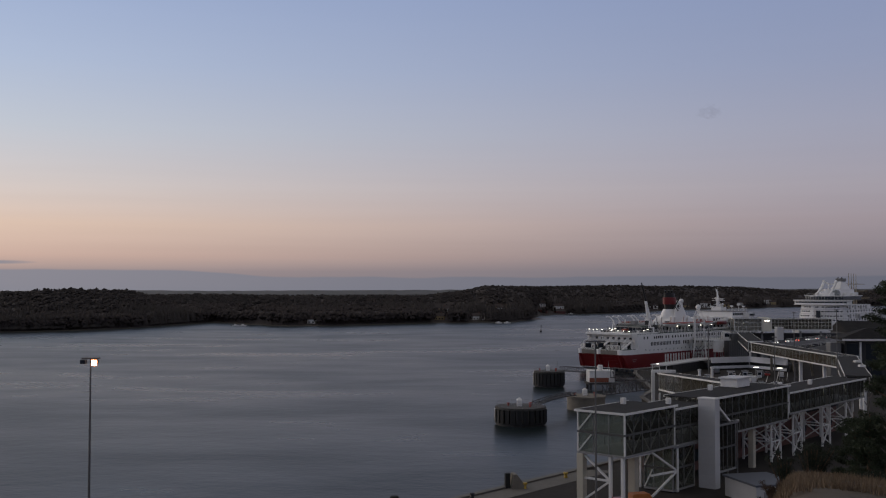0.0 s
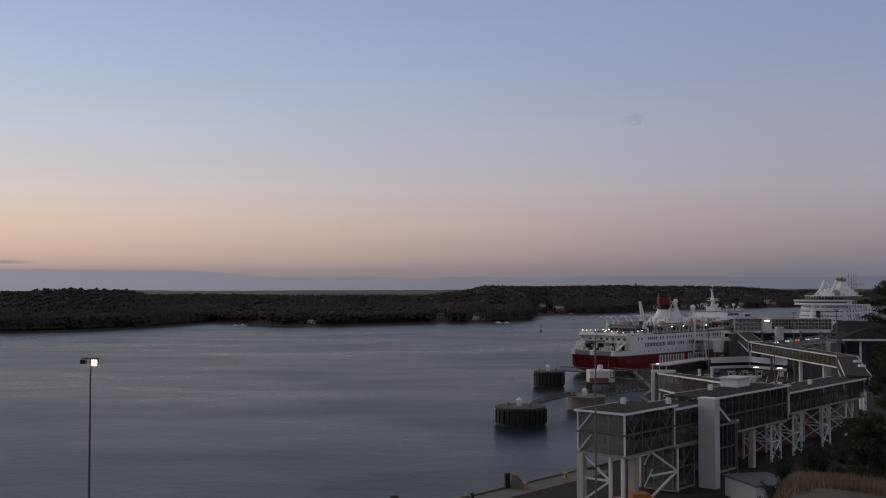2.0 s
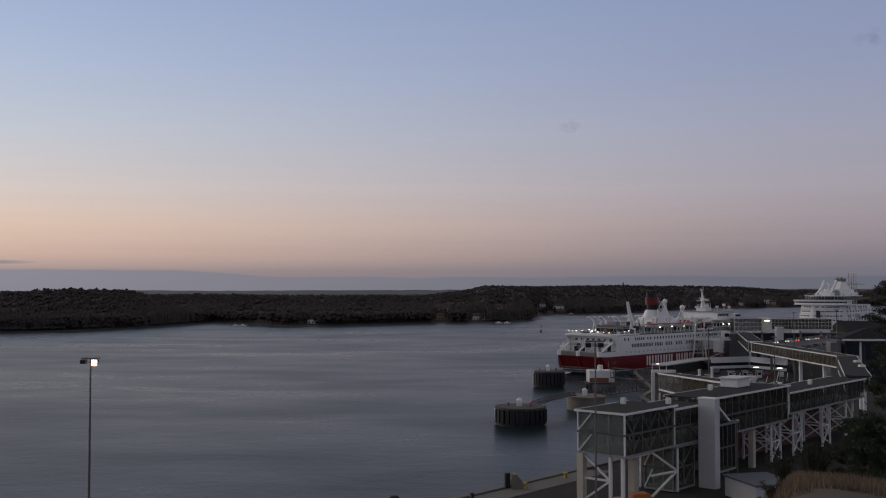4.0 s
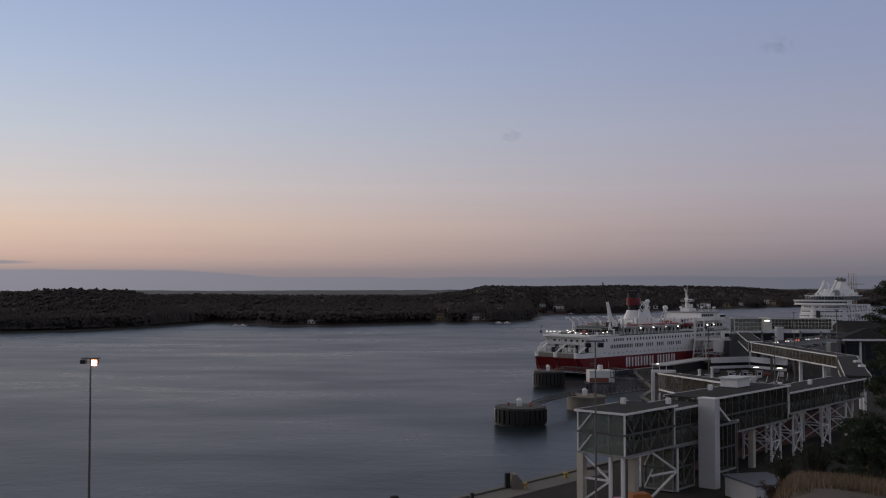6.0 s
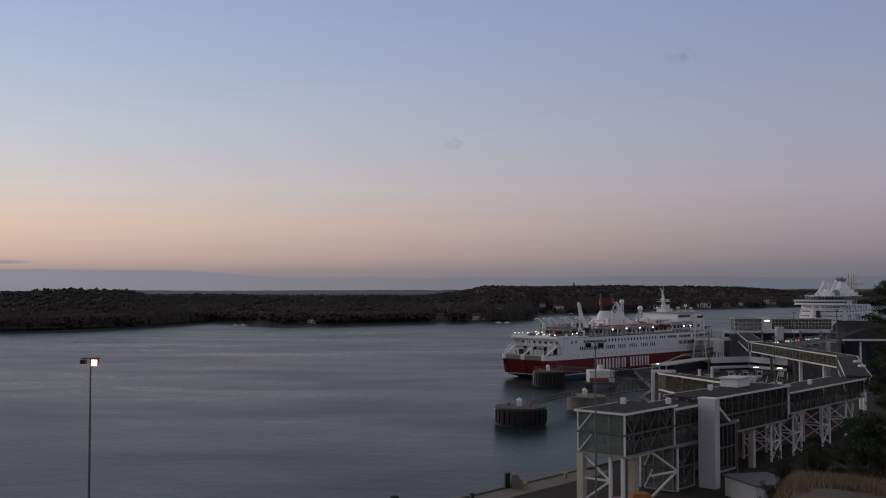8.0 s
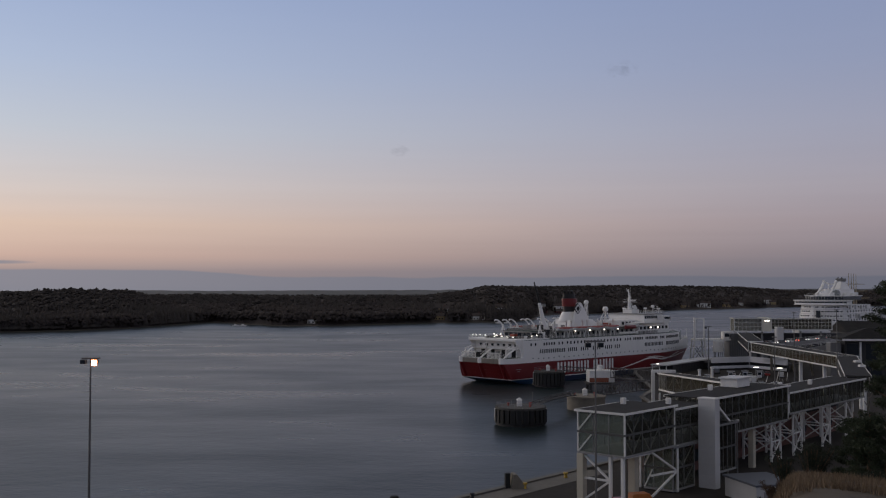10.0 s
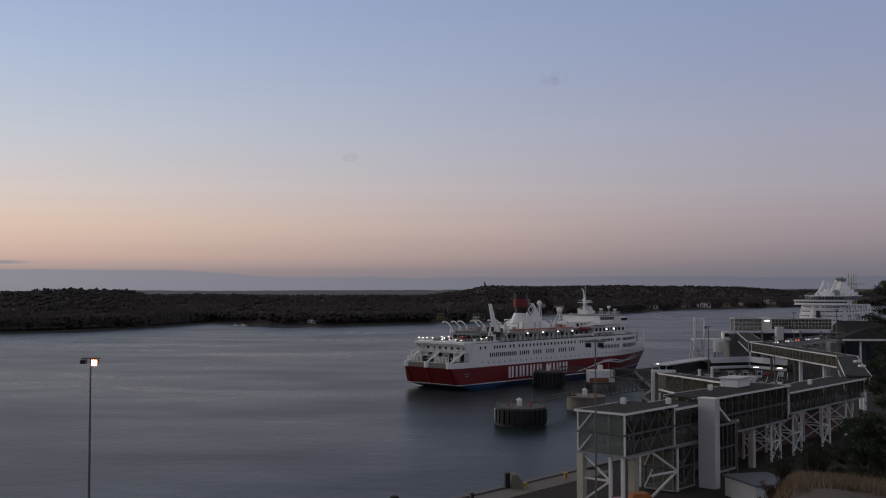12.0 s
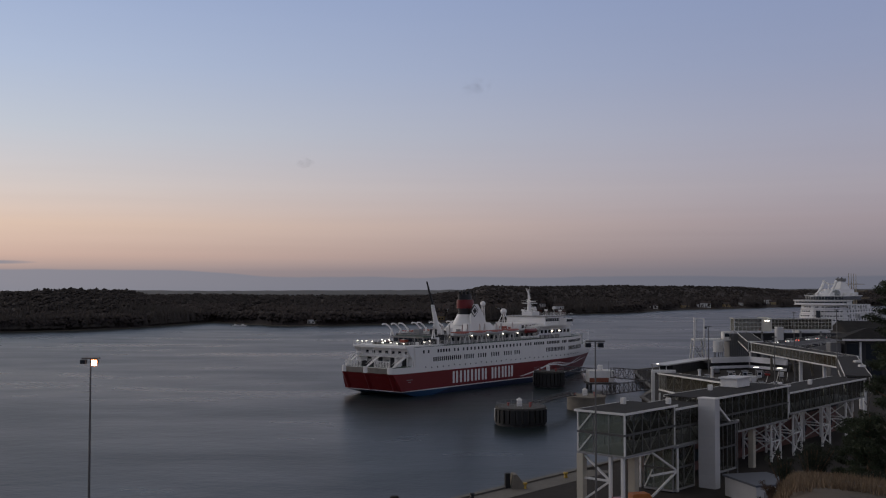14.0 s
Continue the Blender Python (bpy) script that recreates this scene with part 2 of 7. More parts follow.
def bm_beam(bm, a, b, w, h=None, sides=4):
    """A straight bar from a to b, w wide and h high (or round with more sides)."""
    a, b = Vector(a), Vector(b)
    d = (b - a).normalized()
    s = d.cross(Vector((0, 0, 1)))
    s = Vector((1, 0, 0)) if s.length < 1e-4 else s.normalized()
    u = s.cross(d)
    h = w if h is None else h
    rings = []
    for p in (a, b):
        if sides == 4:
            ring = [p + s * (i * w / 2) + u * (j * h / 2) for i, j in ((-1, -1), (1, -1), (1, 1), (-1, 1))]
        else:
            ring = [p + s * (math.cos(k * math.tau / sides) * w / 2) + u * (math.sin(k * math.tau / sides) * h / 2) for k in range(sides)]
        rings.append([bm.verts.new(q) for q in ring])
    n = len(rings[0])
    for k in range(n):
        bm.faces.new((rings[0][k], rings[0][(k + 1) % n], rings[1][(k + 1) % n], rings[1][k]))
    bm.faces.new(rings[0][::-1])
    bm.faces.new(rings[1])
    return bm


def bm_tube(bm, rings, close=True):
    """A skin over rings of points of equal count."""
    vs = [[bm.verts.new(p) for p in r] for r in rings]
    n = len(vs[0])
    for a, b in zip(vs, vs[1:]):
        for k in range(n):
            bm.faces.new((a[k], a[(k + 1) % n], b[(k + 1) % n], b[k]))
    if close:
        bm.faces.new(vs[0][::-1])
        bm.faces.new(vs[-1])
    return bm


def disc(cx, cy, z, rx, ry=None, n=12):
    ry = rx if ry is None else ry
    return [(cx + rx * math.cos(k * math.tau / n), cy + ry * math.sin(k * math.tau / n), z) for k in range(n)]


def bm_prism(bm, poly, z0, z1):
    """An upright prism over a plan (counter-clockwise)."""
    return bm_tube(bm, [[(x, y, z0) for x, y in poly], [(x, y, z1) for x, y in poly]])


def finish(bm, name, material, smooth=False, bevel=0.0):
    bmesh.ops.recalc_face_normals(bm, faces=bm.faces)
    if bevel:
        bmesh.ops.bevel(bm, geom=bm.edges[:], offset=bevel, segments=1, affect="EDGES", clamp_overlap=True)
    me = bpy.data.meshes.new(name)
    bm.to_mesh(me)
    bm.free()
    me.materials.append(material)
    if smooth:
        me.polygons.foreach_set("use_smooth", [True] * len(me.polygons))
        me.set_sharp_from_angle(angle=radians(35))
    return me


def part(name, bm, material, parent=None, label="", smooth=False, bevel=0.0):
    ob = new(name, finish(bm, name, material, smooth, bevel))
    ob.parent = parent
    if label:
        ob["label"] = label
    return ob


def thing(name, label, category, at=None, group="", kind=""):
    ob = new(name)
    ob.matrix_world = at if at is not None else Matrix()
    return tagged(ob, label, category, group, kind)


def B():
    return bmesh.new()


# ---- sea, land and the far shores ----
def sheet(name, xs, ys, height, material, label, kind="structure", smooth=True):
    verts = [(x, y, height(x, y)) for y in ys for x in xs]
    n = len(xs)
    faces = [(j * n + i, j * n + i + 1, (j + 1) * n + i + 1, (j + 1) * n + i) for j in range(len(ys) - 1) for i in range(n - 1)]
    me = bpy.data.meshes.new(name)
    me.from_pydata(verts, [], faces)
    me.materials.append(material)
    me.polygons.foreach_set("use_smooth", [smooth] * len(me.polygons))
    return tagged(new(name, me), label, kind=kind)


sheet("water", [-5000, -1000, 0, 1000, 5000], [-800, 0, 500, 1200, 4900], lambda x, y: 0.0, M_WATER,
      "calm blue-grey sea strait with long wind lanes at dusk")

F = 1810.0
SHORE = [(-1.2, 720), (-0.433, 774), (-0.361, 804), (-0.295, 861), (-0.223, 1000), (-0.196, 954), (-0.157, 898), (-0.10, 912), (-0.046, 954), (0.009, 984),
         (0.064, 1000), (0.087, 1080), (0.094, 1235), (0.119, 1295), (0.175, 1352), (0.23, 1557), (0.285, 1640), (0.335, 1782), (0.43, 1900), (1.2, 2100)]
RIDGE = [(-1.2, 15), (-0.43, 15), (-0.36, 16), (-0.31, 15), (-0.28, 10.5), (-0.2, 10), (-0.1, 9), (-0.02, 9), (0.02, 16), (0.04, 23), (0.09, 22), (0.17, 24),
         (0.24, 23), (0.29, 21), (0.34, 15), (0.43, 14), (1.2, 14)]


def table(rows, u):
    return float(np.interp(u, [r[0] for r in rows], [r[1] for r in rows]))


def far_ground(x, y):
    """Height of the wooded far shore; under the sea in front of its waterline."""
    u = x / y
    e = y - table(SHORE, u) + 14 * noise.noise((x * 0.012, y * 0.012, 3.0))
    if e < 0:
        return max(-3.0, e * 0.06)
    k = min(1.0, e / 330.0)
    rise = table(RIDGE, u) * (k * k * (3 - 2 * k))
    fall = max(0.0, (e - 700.0) / 1500.0)
    return 0.25 + min(e * 0.03, 1.0) + rise * max(0.25, 1 - fall) + 2.0 * noise.noise((x * 0.006, y * 0.006, 0.0)) * k


def far_land():
    us = np.linspace(-1.1, 1.1, 150)
    es = [-40, -12, -4, 0, 4, 10, 20, 40, 70, 110, 160, 220, 300, 400, 550, 750, 1000, 1300, 1700, 2200, 2900]
    verts, faces = [], []
    for u in us:
        y0 = table(SHORE, u)
        for e in es:
            y = min(y0 + e, 4950)
            verts.append((u * y, y, far_ground(u * y, y)))
    n = len(es)
    for i in range(len(us) - 1):
        for j in range(n - 1):
            faces.append((i * n + j, (i + 1) * n + j, (i + 1) * n + j + 1, i * n + j + 1))
    me = bpy.data.meshes.new("far_shore")
    me.from_pydata(verts, [], faces)
    me.materials.append(M_SOIL)
    me.polygons.foreach_set("use_smooth", [True] * len(me.polygons))
    tagged(new("far_shore", me), "low dark far shore of soil and rock under woods", kind="structure")


far_land()


def far_ridge():
    """Low wooded ridges far inland."""
    verts, faces = [], []
    n = 170
    for y, top in ((2600, 0.0), (2700, 17.0), (3300, 24.5), (3900, 23.0), (4700, 10.0)):
        for k in range(n):
            u = -1.0 + 2.0 * k / (n - 1)
            z = top + (0.2 * top) * noise.noise((u * 9, y * 0.002, 1.0)) + (0.09 * top) * noise.noise((u * 60, y * 0.01, 4.0)) + (3.5 if u > 0.3 and top > 20 else 0)
            verts.append((u * y, y, z))
    for j in range(4):
        for k in range(n - 1):
            faces.append((j * n + k, j * n + k + 1, (j + 1) * n + k + 1, (j + 1) * n + k))
    me = bpy.data.meshes.new("far_ridge")
    me.from_pydata(verts, [], faces)
    me.materials.append(M_RIDGE)
    tagged(new("far_ridge", me), "dark wooded ridges on the horizon", kind="structure")


M_RIDGE = mat("distant_woods", (0.075, 0.078, 0.080), 0.95, var=0.25, scale=0.01)
far_ridge()


# ---- the ferry ----
FERRY = thing("ferry", "white passenger ferry with red hull band backing away from its berth", "ship")


def hull_y(x, z):
    """Half breadth of the ferry x metres ahead of the transom and z above the water."""
    xe = 126 + 0.9 * min(z, 8)
    x0 = 84 + 1.4 * min(max(z, 0), 10)
    b = 12.1
    if x > x0:
        t = min(1.0, (x - x0) / (xe - x0))
        b *= max(0.0, 1 - t ** 1.35)
    if x < 3.5:
        b -= 1.5 * (1 - max(x, 0.0) / 3.5) ** 2.2
    if z < 2:
        b -= 0.05 * (2 - z) ** 2 + 0.8 * (2 - z) * max(0.0, 1 - x / 22) ** 1.5
    return max(b, 0.06)


def hull_ring(xa, xb, z, inset=0.0, n=30, shift=0.0):
    xs = [xa + (xb - xa) * (0.5 - 0.5 * math.cos(math.pi * k / n)) for k in range(n + 1)]
    right = [(x + shift, -max(0.05, hull_y(x, z) - inset), z) for x in xs]
    return right + [(x, -y, zz) for x, y, zz in reversed(right)]


def hull_band(name, material, levels, xa=0.0, xb=None, inset=0.0, label="", dx=None):
    bm = B()
    rings = []
    for z in levels:
        end = (126 + 0.9 * min(z, 8)) if xb is None else xb
        start = xa + (dx(z) if dx else 0.0)
        rings.append(hull_ring(start, end, z, inset))
    return part(name, bm_tube(bm, rings), material, FERRY, label, smooth=True)


def box_part(name, parent, x0, x1, y0, y1, z0, z1, material, label="", bevel=0.0):
    return part(name, bm_box(B(), x0, x1, y0, y1, z0, z1), material, parent, label, bevel=bevel)


def shared(name, me, parent, m):
    ob = new(name, me)
    ob.parent = parent
    ob.matrix_local = m
    return ob


def side_pose(x, z, side):
    """A pose on the ship's side: local y points outwards."""
    d = (hull_y(x + 0.5, z) - hull_y(x - 0.5, z)) * side
    y = hull_y(x, z) * side
    a = math.atan2(d, 1.0)
    return Matrix.Translation((x, y, z)) @ Matrix.Rotation(a + (0 if side > 0 else math.pi), 4, "Z")


def rake(z):
    """How far the transom leans forward below the red band's top."""
    return 0.5 * max(0.0, 7.4 - z)


def transom_slab(name, parent, y0, y1, z0, z1, out, deep, material, label="", bow=0.0):
    """A plate on the leaning transom; bow rounds its outer face."""
    rings = []
    for z in (z0, (z0 + z1) / 2, z1):
        x = rake(z)
        outer = [(x - out - bow * math.sin(math.pi * k / 6), y0 + (y1 - y0) * k / 6, z) for k in range(7)]
        rings.append(outer + [(x + deep, y1, z), (x + deep, y0, z)])
    return part(name, bm_tube(B(), rings), material, parent, label, smooth=True)


def build_hull():
    hull_band("bottom_hull", M_NAVY, [-3, -1, 0.4, 1.75], label="dark blue lower hull", dx=lambda z: 17.5)
    bm = bm_tube(B(), [hull_ring(3.1 + 3.6 * max(0.0, 1.75 - z), 18 + 5 * z, z, -0.05, 12) for z in (-1.6, -0.8, 0.4, 1.2, 1.72)])
    part("stern_bottom", bm, M_BLUE, FERRY, "bright blue painted bottom under the stern", smooth=True)
    hull_band("white_line", M_WHITE, [1.76, 2.02], inset=-0.06, label="thin white line along the hull", dx=lambda z: rake(z) - 0.08)
    hull_band("red_band", M_RED, [2.03, 3.5, 5.5, 7.4], label="deep red painted hull band", dx=rake)
    hull_band("white_hull", M_WHITE, [7.41, 8.3, 9.2])
    # bow bulwark and foredeck
    hull_band("bow_bulwark", M_WHITE, [9.21, 10.4, 11.7], xa=112)
    bm = bm_tube(B(), [hull_ring(115.1, 132.0, 11.72, 0.35, 10), hull_ring(115.1, 132.0, 11.8, 0.35, 10)])
    part("foredeck", bm, M_DECK, FERRY, "green painted foredeck")
    for x, y in ((119, -3), (119, 3), (124, 0)):
        bm = B()
        bm_box(bm, x - 0.8, x + 0.8, y - 1.3, y + 1.3, 11.8, 12.3)
        bm_beam(bm, (x, y - 1.0, 12.7), (x, y + 1.0, 12.7), 0.9, sides=8)
        part("mooring_winch", bm, M_DECK, FERRY, "dark green mooring winch")
    box_part("breakwater", FERRY, 116.2, 116.5, -5.0, 5.0, 11.8, 13.9, M_DECK, "dark green breakwater plate")
    for y in (-3.6, 3.6):
        bm = bm_beam(B(), (121.5, y, 11.8), (121.5, y, 14.6), 0.5, sides=8)
        bm_beam(bm, (121.5, y, 14.4), (125.5, y * 0.4, 15.2), 0.28)
        part("deck_crane", bm, M_DECK, FERRY, "small dark green deck crane")
    bm = bm_beam(B(), (132.4, 0, 11.7), (132.6, 0, 16.0), 0.22, sides=6)
    part("jackstaff", bm, M_WHITE, FERRY)
    bm = B()
    for k in range(15):
        x = 118 + k * 1.05
        for s in (-1, 1):
            bm_beam(bm, (x, s * (hull_y(x, 11.7) - 0.15), 11.7), (x, s * (hull_y(x, 11.7) - 0.15), 12.8), 0.07)
            if x + 1.1 < 133:
                bm_beam(bm, (x, s * (hull_y(x, 11.7) - 0.15), 12.8), (x + 1.1, s * (hull_y(x + 1.1, 11.7) - 0.15), 12.8), 0.07)
    part("bow_rail", bm, M_WHITE, FERRY)
    # main accommodation block
    bm = bm_tube(B(), [hull_ring(9.0, 115, z, 0.0 if z < 12 else 0.02, 26) for z in (9.21, 11, 13, 15.2)])
    part("main_block", bm, M_WHITE, FERRY, "white accommodation block with rows of windows", smooth=True)
    bm = bm_tube(B(), [hull_ring(9.2, 114.5, z, 0.25, 26) for z in (15.21, 15.3)])
    part("boat_deck", bm, M_DECK, FERRY, "dark green open deck")


def wave_stripe(points, width):
    """A white ribbon on the starboard bow, through (x, z) points."""
    bm = B()
    prev = None
    n = 40
    xs = np.linspace(points[0][0], points[-1][0], n)
    zs = np.interp(xs, [p[0] for p in points], [p[1] for p in points])
    zs = np.convolve(np.pad(zs, 3, mode="edge"), np.ones(7) / 7, "valid")
    for x, z in zip(xs, zs):
        w = width * (0.35 + 0.65 * math.sin(math.pi * (x - xs[0]) / (xs[-1] - xs[0])) ** 0.7)
        cur = []
        for zz in (z - w / 2, z + w / 2):
            for o in (0.02, 0.09):
                cur.append(bm.verts.new((x, -hull_y(x, zz) - o, zz)))
        if prev:
            for a, b in ((0, 1), (1, 3), (3, 2), (2, 0)):
                bm.faces.new((prev[a], prev[b], cur[b], cur[a]))
        prev = cur
    return bm


def build_livery():
    # plain upright bars in two groups stand for the lettering
    x = 27.6
    for k, stems in enumerate((2, 1, 2, 1, 2, 2, 2, 1, 2, 2)):
        if k == 6:
            x += 1.7
        for j in range(stems):
            box_part("name_bar", FERRY, x, x + 0.95, -12.19, -12.05, 2.95, 6.75, M_WHITE, "plain white bar of hull lettering")
            x += 1.75
        x += 0.35
    for pts, w in (([(66, 2.5), (76, 4.0), (86, 6.0), (92, 5.2), (98, 4.4), (106, 5.3), (116, 6.9)], 0.55),
                   ([(84, 6.0), (91, 6.3), (98, 5.2), (108, 4.9), (118, 5.6), (127, 6.0)], 0.45)):
        part("wave_stripe", wave_stripe(pts, w), M_WHITE, FERRY, "thin white wave line on the bow")
    for k in range(2):
        box_part("port_of_registry_bar", FERRY, 4.8 + 0.7 * k, 7.6 - 0.7 * k, -12.14, -12.0, 5.3 - 0.7 * k, 5.5 - 0.7 * k, M_GREY_STEEL)


def build_windows():
    me_a = finish(bm_box(B(), -0.34, 0.34, -0.05, 0.05, -0.5, 0.5), "window", M_PORT)
    me_b = finish(bm_box(B(), -0.27, 0.27, -0.05, 0.05, -0.7, 0.7), "window", M_PORT)
    me_c = finish(bm_tube(B(), [[(x, -0.05, z) for x, z, _ in disc(0, 0, 0, 0.24, n=8)], [(x, 0.05, z) for x, z, _ in disc(0, 0, 0, 0.24, n=8)]]), "window", M_PORT)
    top = [(13.0, 2, 2.4), (20.2, 5, 1.4), (28.6, 2, 1.9), (33.4, 17, 2.05), (69.5, 3, 1.6), (75.2, 6, 1.15), (83.6, 8, 1.1), (94, 3, 1.1), (98.5, 13, 1.15)]
    mid = [(18.0, 14, 1.05), (34.0, 5, 1.15), (41.6, 4, 1.3), (49, 4, 1.3), (56.5, 4, 1.3), (62.8, 3, 1.3), (83.0, 13, 1.0), (98.5, 15, 1.05)]
    for side in (-1, 1):
        for rows, me, z in ((top, me_a, 13.75), (mid, me_b, 11.2)):
            for x0, n, step in rows:
                for k in range(n):
                    shared("window", me, FERRY, side_pose(x0 + k * step, z, side))
    for k in range(34):
        x = 14 + k * 2.9
        shared("porthole", me_c, FERRY, side_pose(x, 8.7 + (0.25 if k % 5 == 0 else 0), -1))


def build_stern():
    # transom: columns between the two stern doors
    for y in (10.0, 0.7, -9.4):
        transom_slab("stern_column", FERRY, y - 0.8, y + 0.8, 2.03, 7.39, 0.15, 0.5, M_RED, "red rounded stern column", 0.35)
        transom_slab("stern_column", FERRY, y - 0.8, y + 0.8, 7.41, 9.35, 0.15, 0.5, M_WHITE, "white top of a stern column", 0.35)
    for y0, y1 in ((1.75, 8.95), (-8.35, -0.35)):
        d = transom_slab("stern_door", FERRY, y0, y1, 7.42, 9.1, 0.16, 0.3, M_STERN_GREY, "grey-beige stern door panel")
        for k in range(1, 14):
            y = y0 + (y1 - y0) * k / 14
            box_part("rib", d, -0.27, -0.14, y - 0.09, y + 0.09, 7.5, 9.0, M_STERN_GREY)
        transom_slab("stern_ramp", FERRY, y0, y1, 2.3, 7.2, 0.1, 0.4, M_RED, "red stern ramp closed upright", 0.12)
        for k in (1, 2, 3):
            z = 2.6 + 1.15 * k
            transom_slab("ramp_stiffener", FERRY, y0 + 0.3, y1 - 0.3, z, z + 0.16, 0.3, 0.3, M_RED)
    # mooring deck
    box_part("mooring_deck", FERRY, 0.4, 9.0, -10.8, 10.8, 9.21, 9.3, M_DECK, "green mooring deck")
    for y0, y1 in ((3.2, 9.8), (-9.0, -2.6)):
        f = box_part("fence", FERRY, 0.45, 0.6, y0, y1, 11.0, 11.2, M_STEEL, "white slatted fence panel")
        n = 10
        for k in range(n + 1):
            y = y0 + (y1 - y0) * k / n
            box_part("slat", f, 0.45, 0.6, y - 0.13, y + 0.13, 9.3, 11.0, M_STEEL)
    for y in (1.0, -9.8, 10.4):
        bm = B()
        bm_beam(bm, (1.0, y, 9.3), (5.0, y - 1.5, 12.3), 1.1, 0.25)
        bm_beam(bm, (1.0, y - 0.5, 10.2), (5.0, y - 2.0, 13.2), 0.1)
        bm_beam(bm, (1.0, y + 0.5, 10.2), (5.0, y - 1.0, 13.2), 0.1)
        part("stairs", bm, M_WHITE, FERRY, "steep white deck stairs")
    for y in (6.0, -5.5, 1.8):
        bm = bm_beam(B(), (3.4, y - 1.1, 10.1), (3.4, y + 1.1, 10.1), 1.4, sides=10)
        bm_box(bm, 2.8, 4.2, y - 1.5, y - 1.15, 9.3, 10.9)
        bm_box(bm, 2.8, 4.2, y + 1.15, y + 1.5, 9.3, 10.9)
        part("mooring_winch", bm, M_DARK, FERRY, "dark mooring winch")
    me = finish(bm_box(B(), -0.05, 0.05, -0.6, 0.6, -0.45, 0.45), "stern_window", M_PORT)
    for k in range(7):
        shared("window", me, FERRY, Matrix.Translation((8.97, -8.4 + 2.8 * k, 13.4)))
    for y in (-7.5, -2.4, 2.6, 7.4):
        box_part("doorway", FERRY, 8.93, 9.05, y - 0.9, y + 0.9, 9.35, 11.7, M_DARK)
    # half deck with rail and the overhanging sun deck
    box_part("half_deck", FERRY, 6.2, 9.0, -10.6, 10.6, 12.1, 12.3, M_WHITE)
    box_part("sun_deck", FERRY, 5.4, 24.0, -11.36, 11.36, 15.0, 15.75, M_WHITE, "white overhanging sun deck")
    for y in (-10.8, -3.6, 3.6, 10.8):
        part("deck_post", bm_beam(B(), (6.6, y, 9.3), (6.6, y, 15.32), 0.28, sides=6), M_WHITE, FERRY)
    # the sides sweep up and aft from the hull to the overhanging deck
    sweep = [(9.0, 15.3), (5.5, 15.3), (6.0, 14.6), (7.1, 13.5), (7.9, 12.2), (8.3, 10.8), (8.4, 9.25), (9.0, 9.25)]
    for y in (-11.35, 11.2):
        part("side_wing", bm_tube(B(), [[(x, y, z) for x, z in sweep], [(x, y + 0.15, z) for x, z in sweep]]), M_WHITE, FERRY, "white curved side plate under the overhanging deck")
    # gear of the aft mooring deck
    for y in (-9.9, 9.9):
        bm = bm_beam(B(), (2.2, y, 9.3), (2.2, y, 12.4), 0.35, sides=8)
        bm_beam(bm, (2.2, y, 12.3), (6.0, y * 0.86, 13.4), 0.28)
        part("stores_crane", bm, M_WHITE, FERRY, "small white stores crane")
    for x, y, w, h, m_ in ((5.6, 8.4, 0.7, 1.5, M_WHITE), (5.4, -8.0, 0.8, 1.3, M_WHITE), (2.0, -1.2, 0.5, 1.0, M_DARK), (2.0, 2.6, 0.5, 1.0, M_DARK), (6.6, -2.0, 0.6, 1.9, M_GREY_STEEL), (6.6, 5.2, 0.6, 1.9, M_GREY_STEEL)):
        box_part("deck_locker", FERRY, x - w, x + w, y - w, y + w, 9.31, 9.31 + h, m_, bevel=0.08)
    rail(FERRY, [(5.5, -11.2), (5.5, 11.2)], 15.75)
    rail(FERRY, [(5.5, -11.2), (26, -11.2)], 15.75)
    rail(FERRY, [(5.5, 11.2), (26, 11.2)], 15.75)
    rail(FERRY, [(6.3, -10.5), (6.3, 10.5)], 12.3)
    me = finish(bm_box(B(), -0.12, 0.12, -0.2, 0.2, -0.1, 0.1), "deck_lamp", M_LAMP)
    for x, y, z in ((5.9, 9.8, 16.9), (5.9, 7.9, 16.8), (5.9, 6.0, 16.9), (5.9, 3.4, 16.9), (6.2, -0.9, 16.6), (7.5, -0.6, 17.0), (9.0, 2.0, 17.3), (10.5, 0.2, 17.2), (6.0, -4.4, 16.7), (6.0, -7.2, 16.6), (6.0, -9.8, 16.5), (15.5, -10.2, 16.7), (18.0, -10.4, 16.9)):
        shared("deck_lamp", me, FERRY, Matrix.Translation((x, y, z)))
        bm = bm_beam(B(), (x + 0.2, y, 15.7), (x + 0.2, y, z), 0.09)
        part("lamp_post", bm, M_WHITE, FERRY)


def rail(parent, pts, z, h=1.1, material=None, name="railing", step=1.6):
    bm = B()
    for (ax, ay), (bx, by) in zip(pts, pts[1:]):
        length = math.hypot(bx - ax, by - ay)
        n = max(1, int(length / step))
        for k in range(n + 1):
            x, y = ax + (bx - ax) * k / n, ay + (by - ay) * k / n
            bm_beam(bm, (x, y, z), (x, y, z + h), 0.06)
        for q in (0.35, 0.68, 1.0):
            bm_beam(bm, (ax, ay, z + h * q), (bx, by, z + h * q), 0.05)
    return part(name, bm, material or M_STEEL, parent)


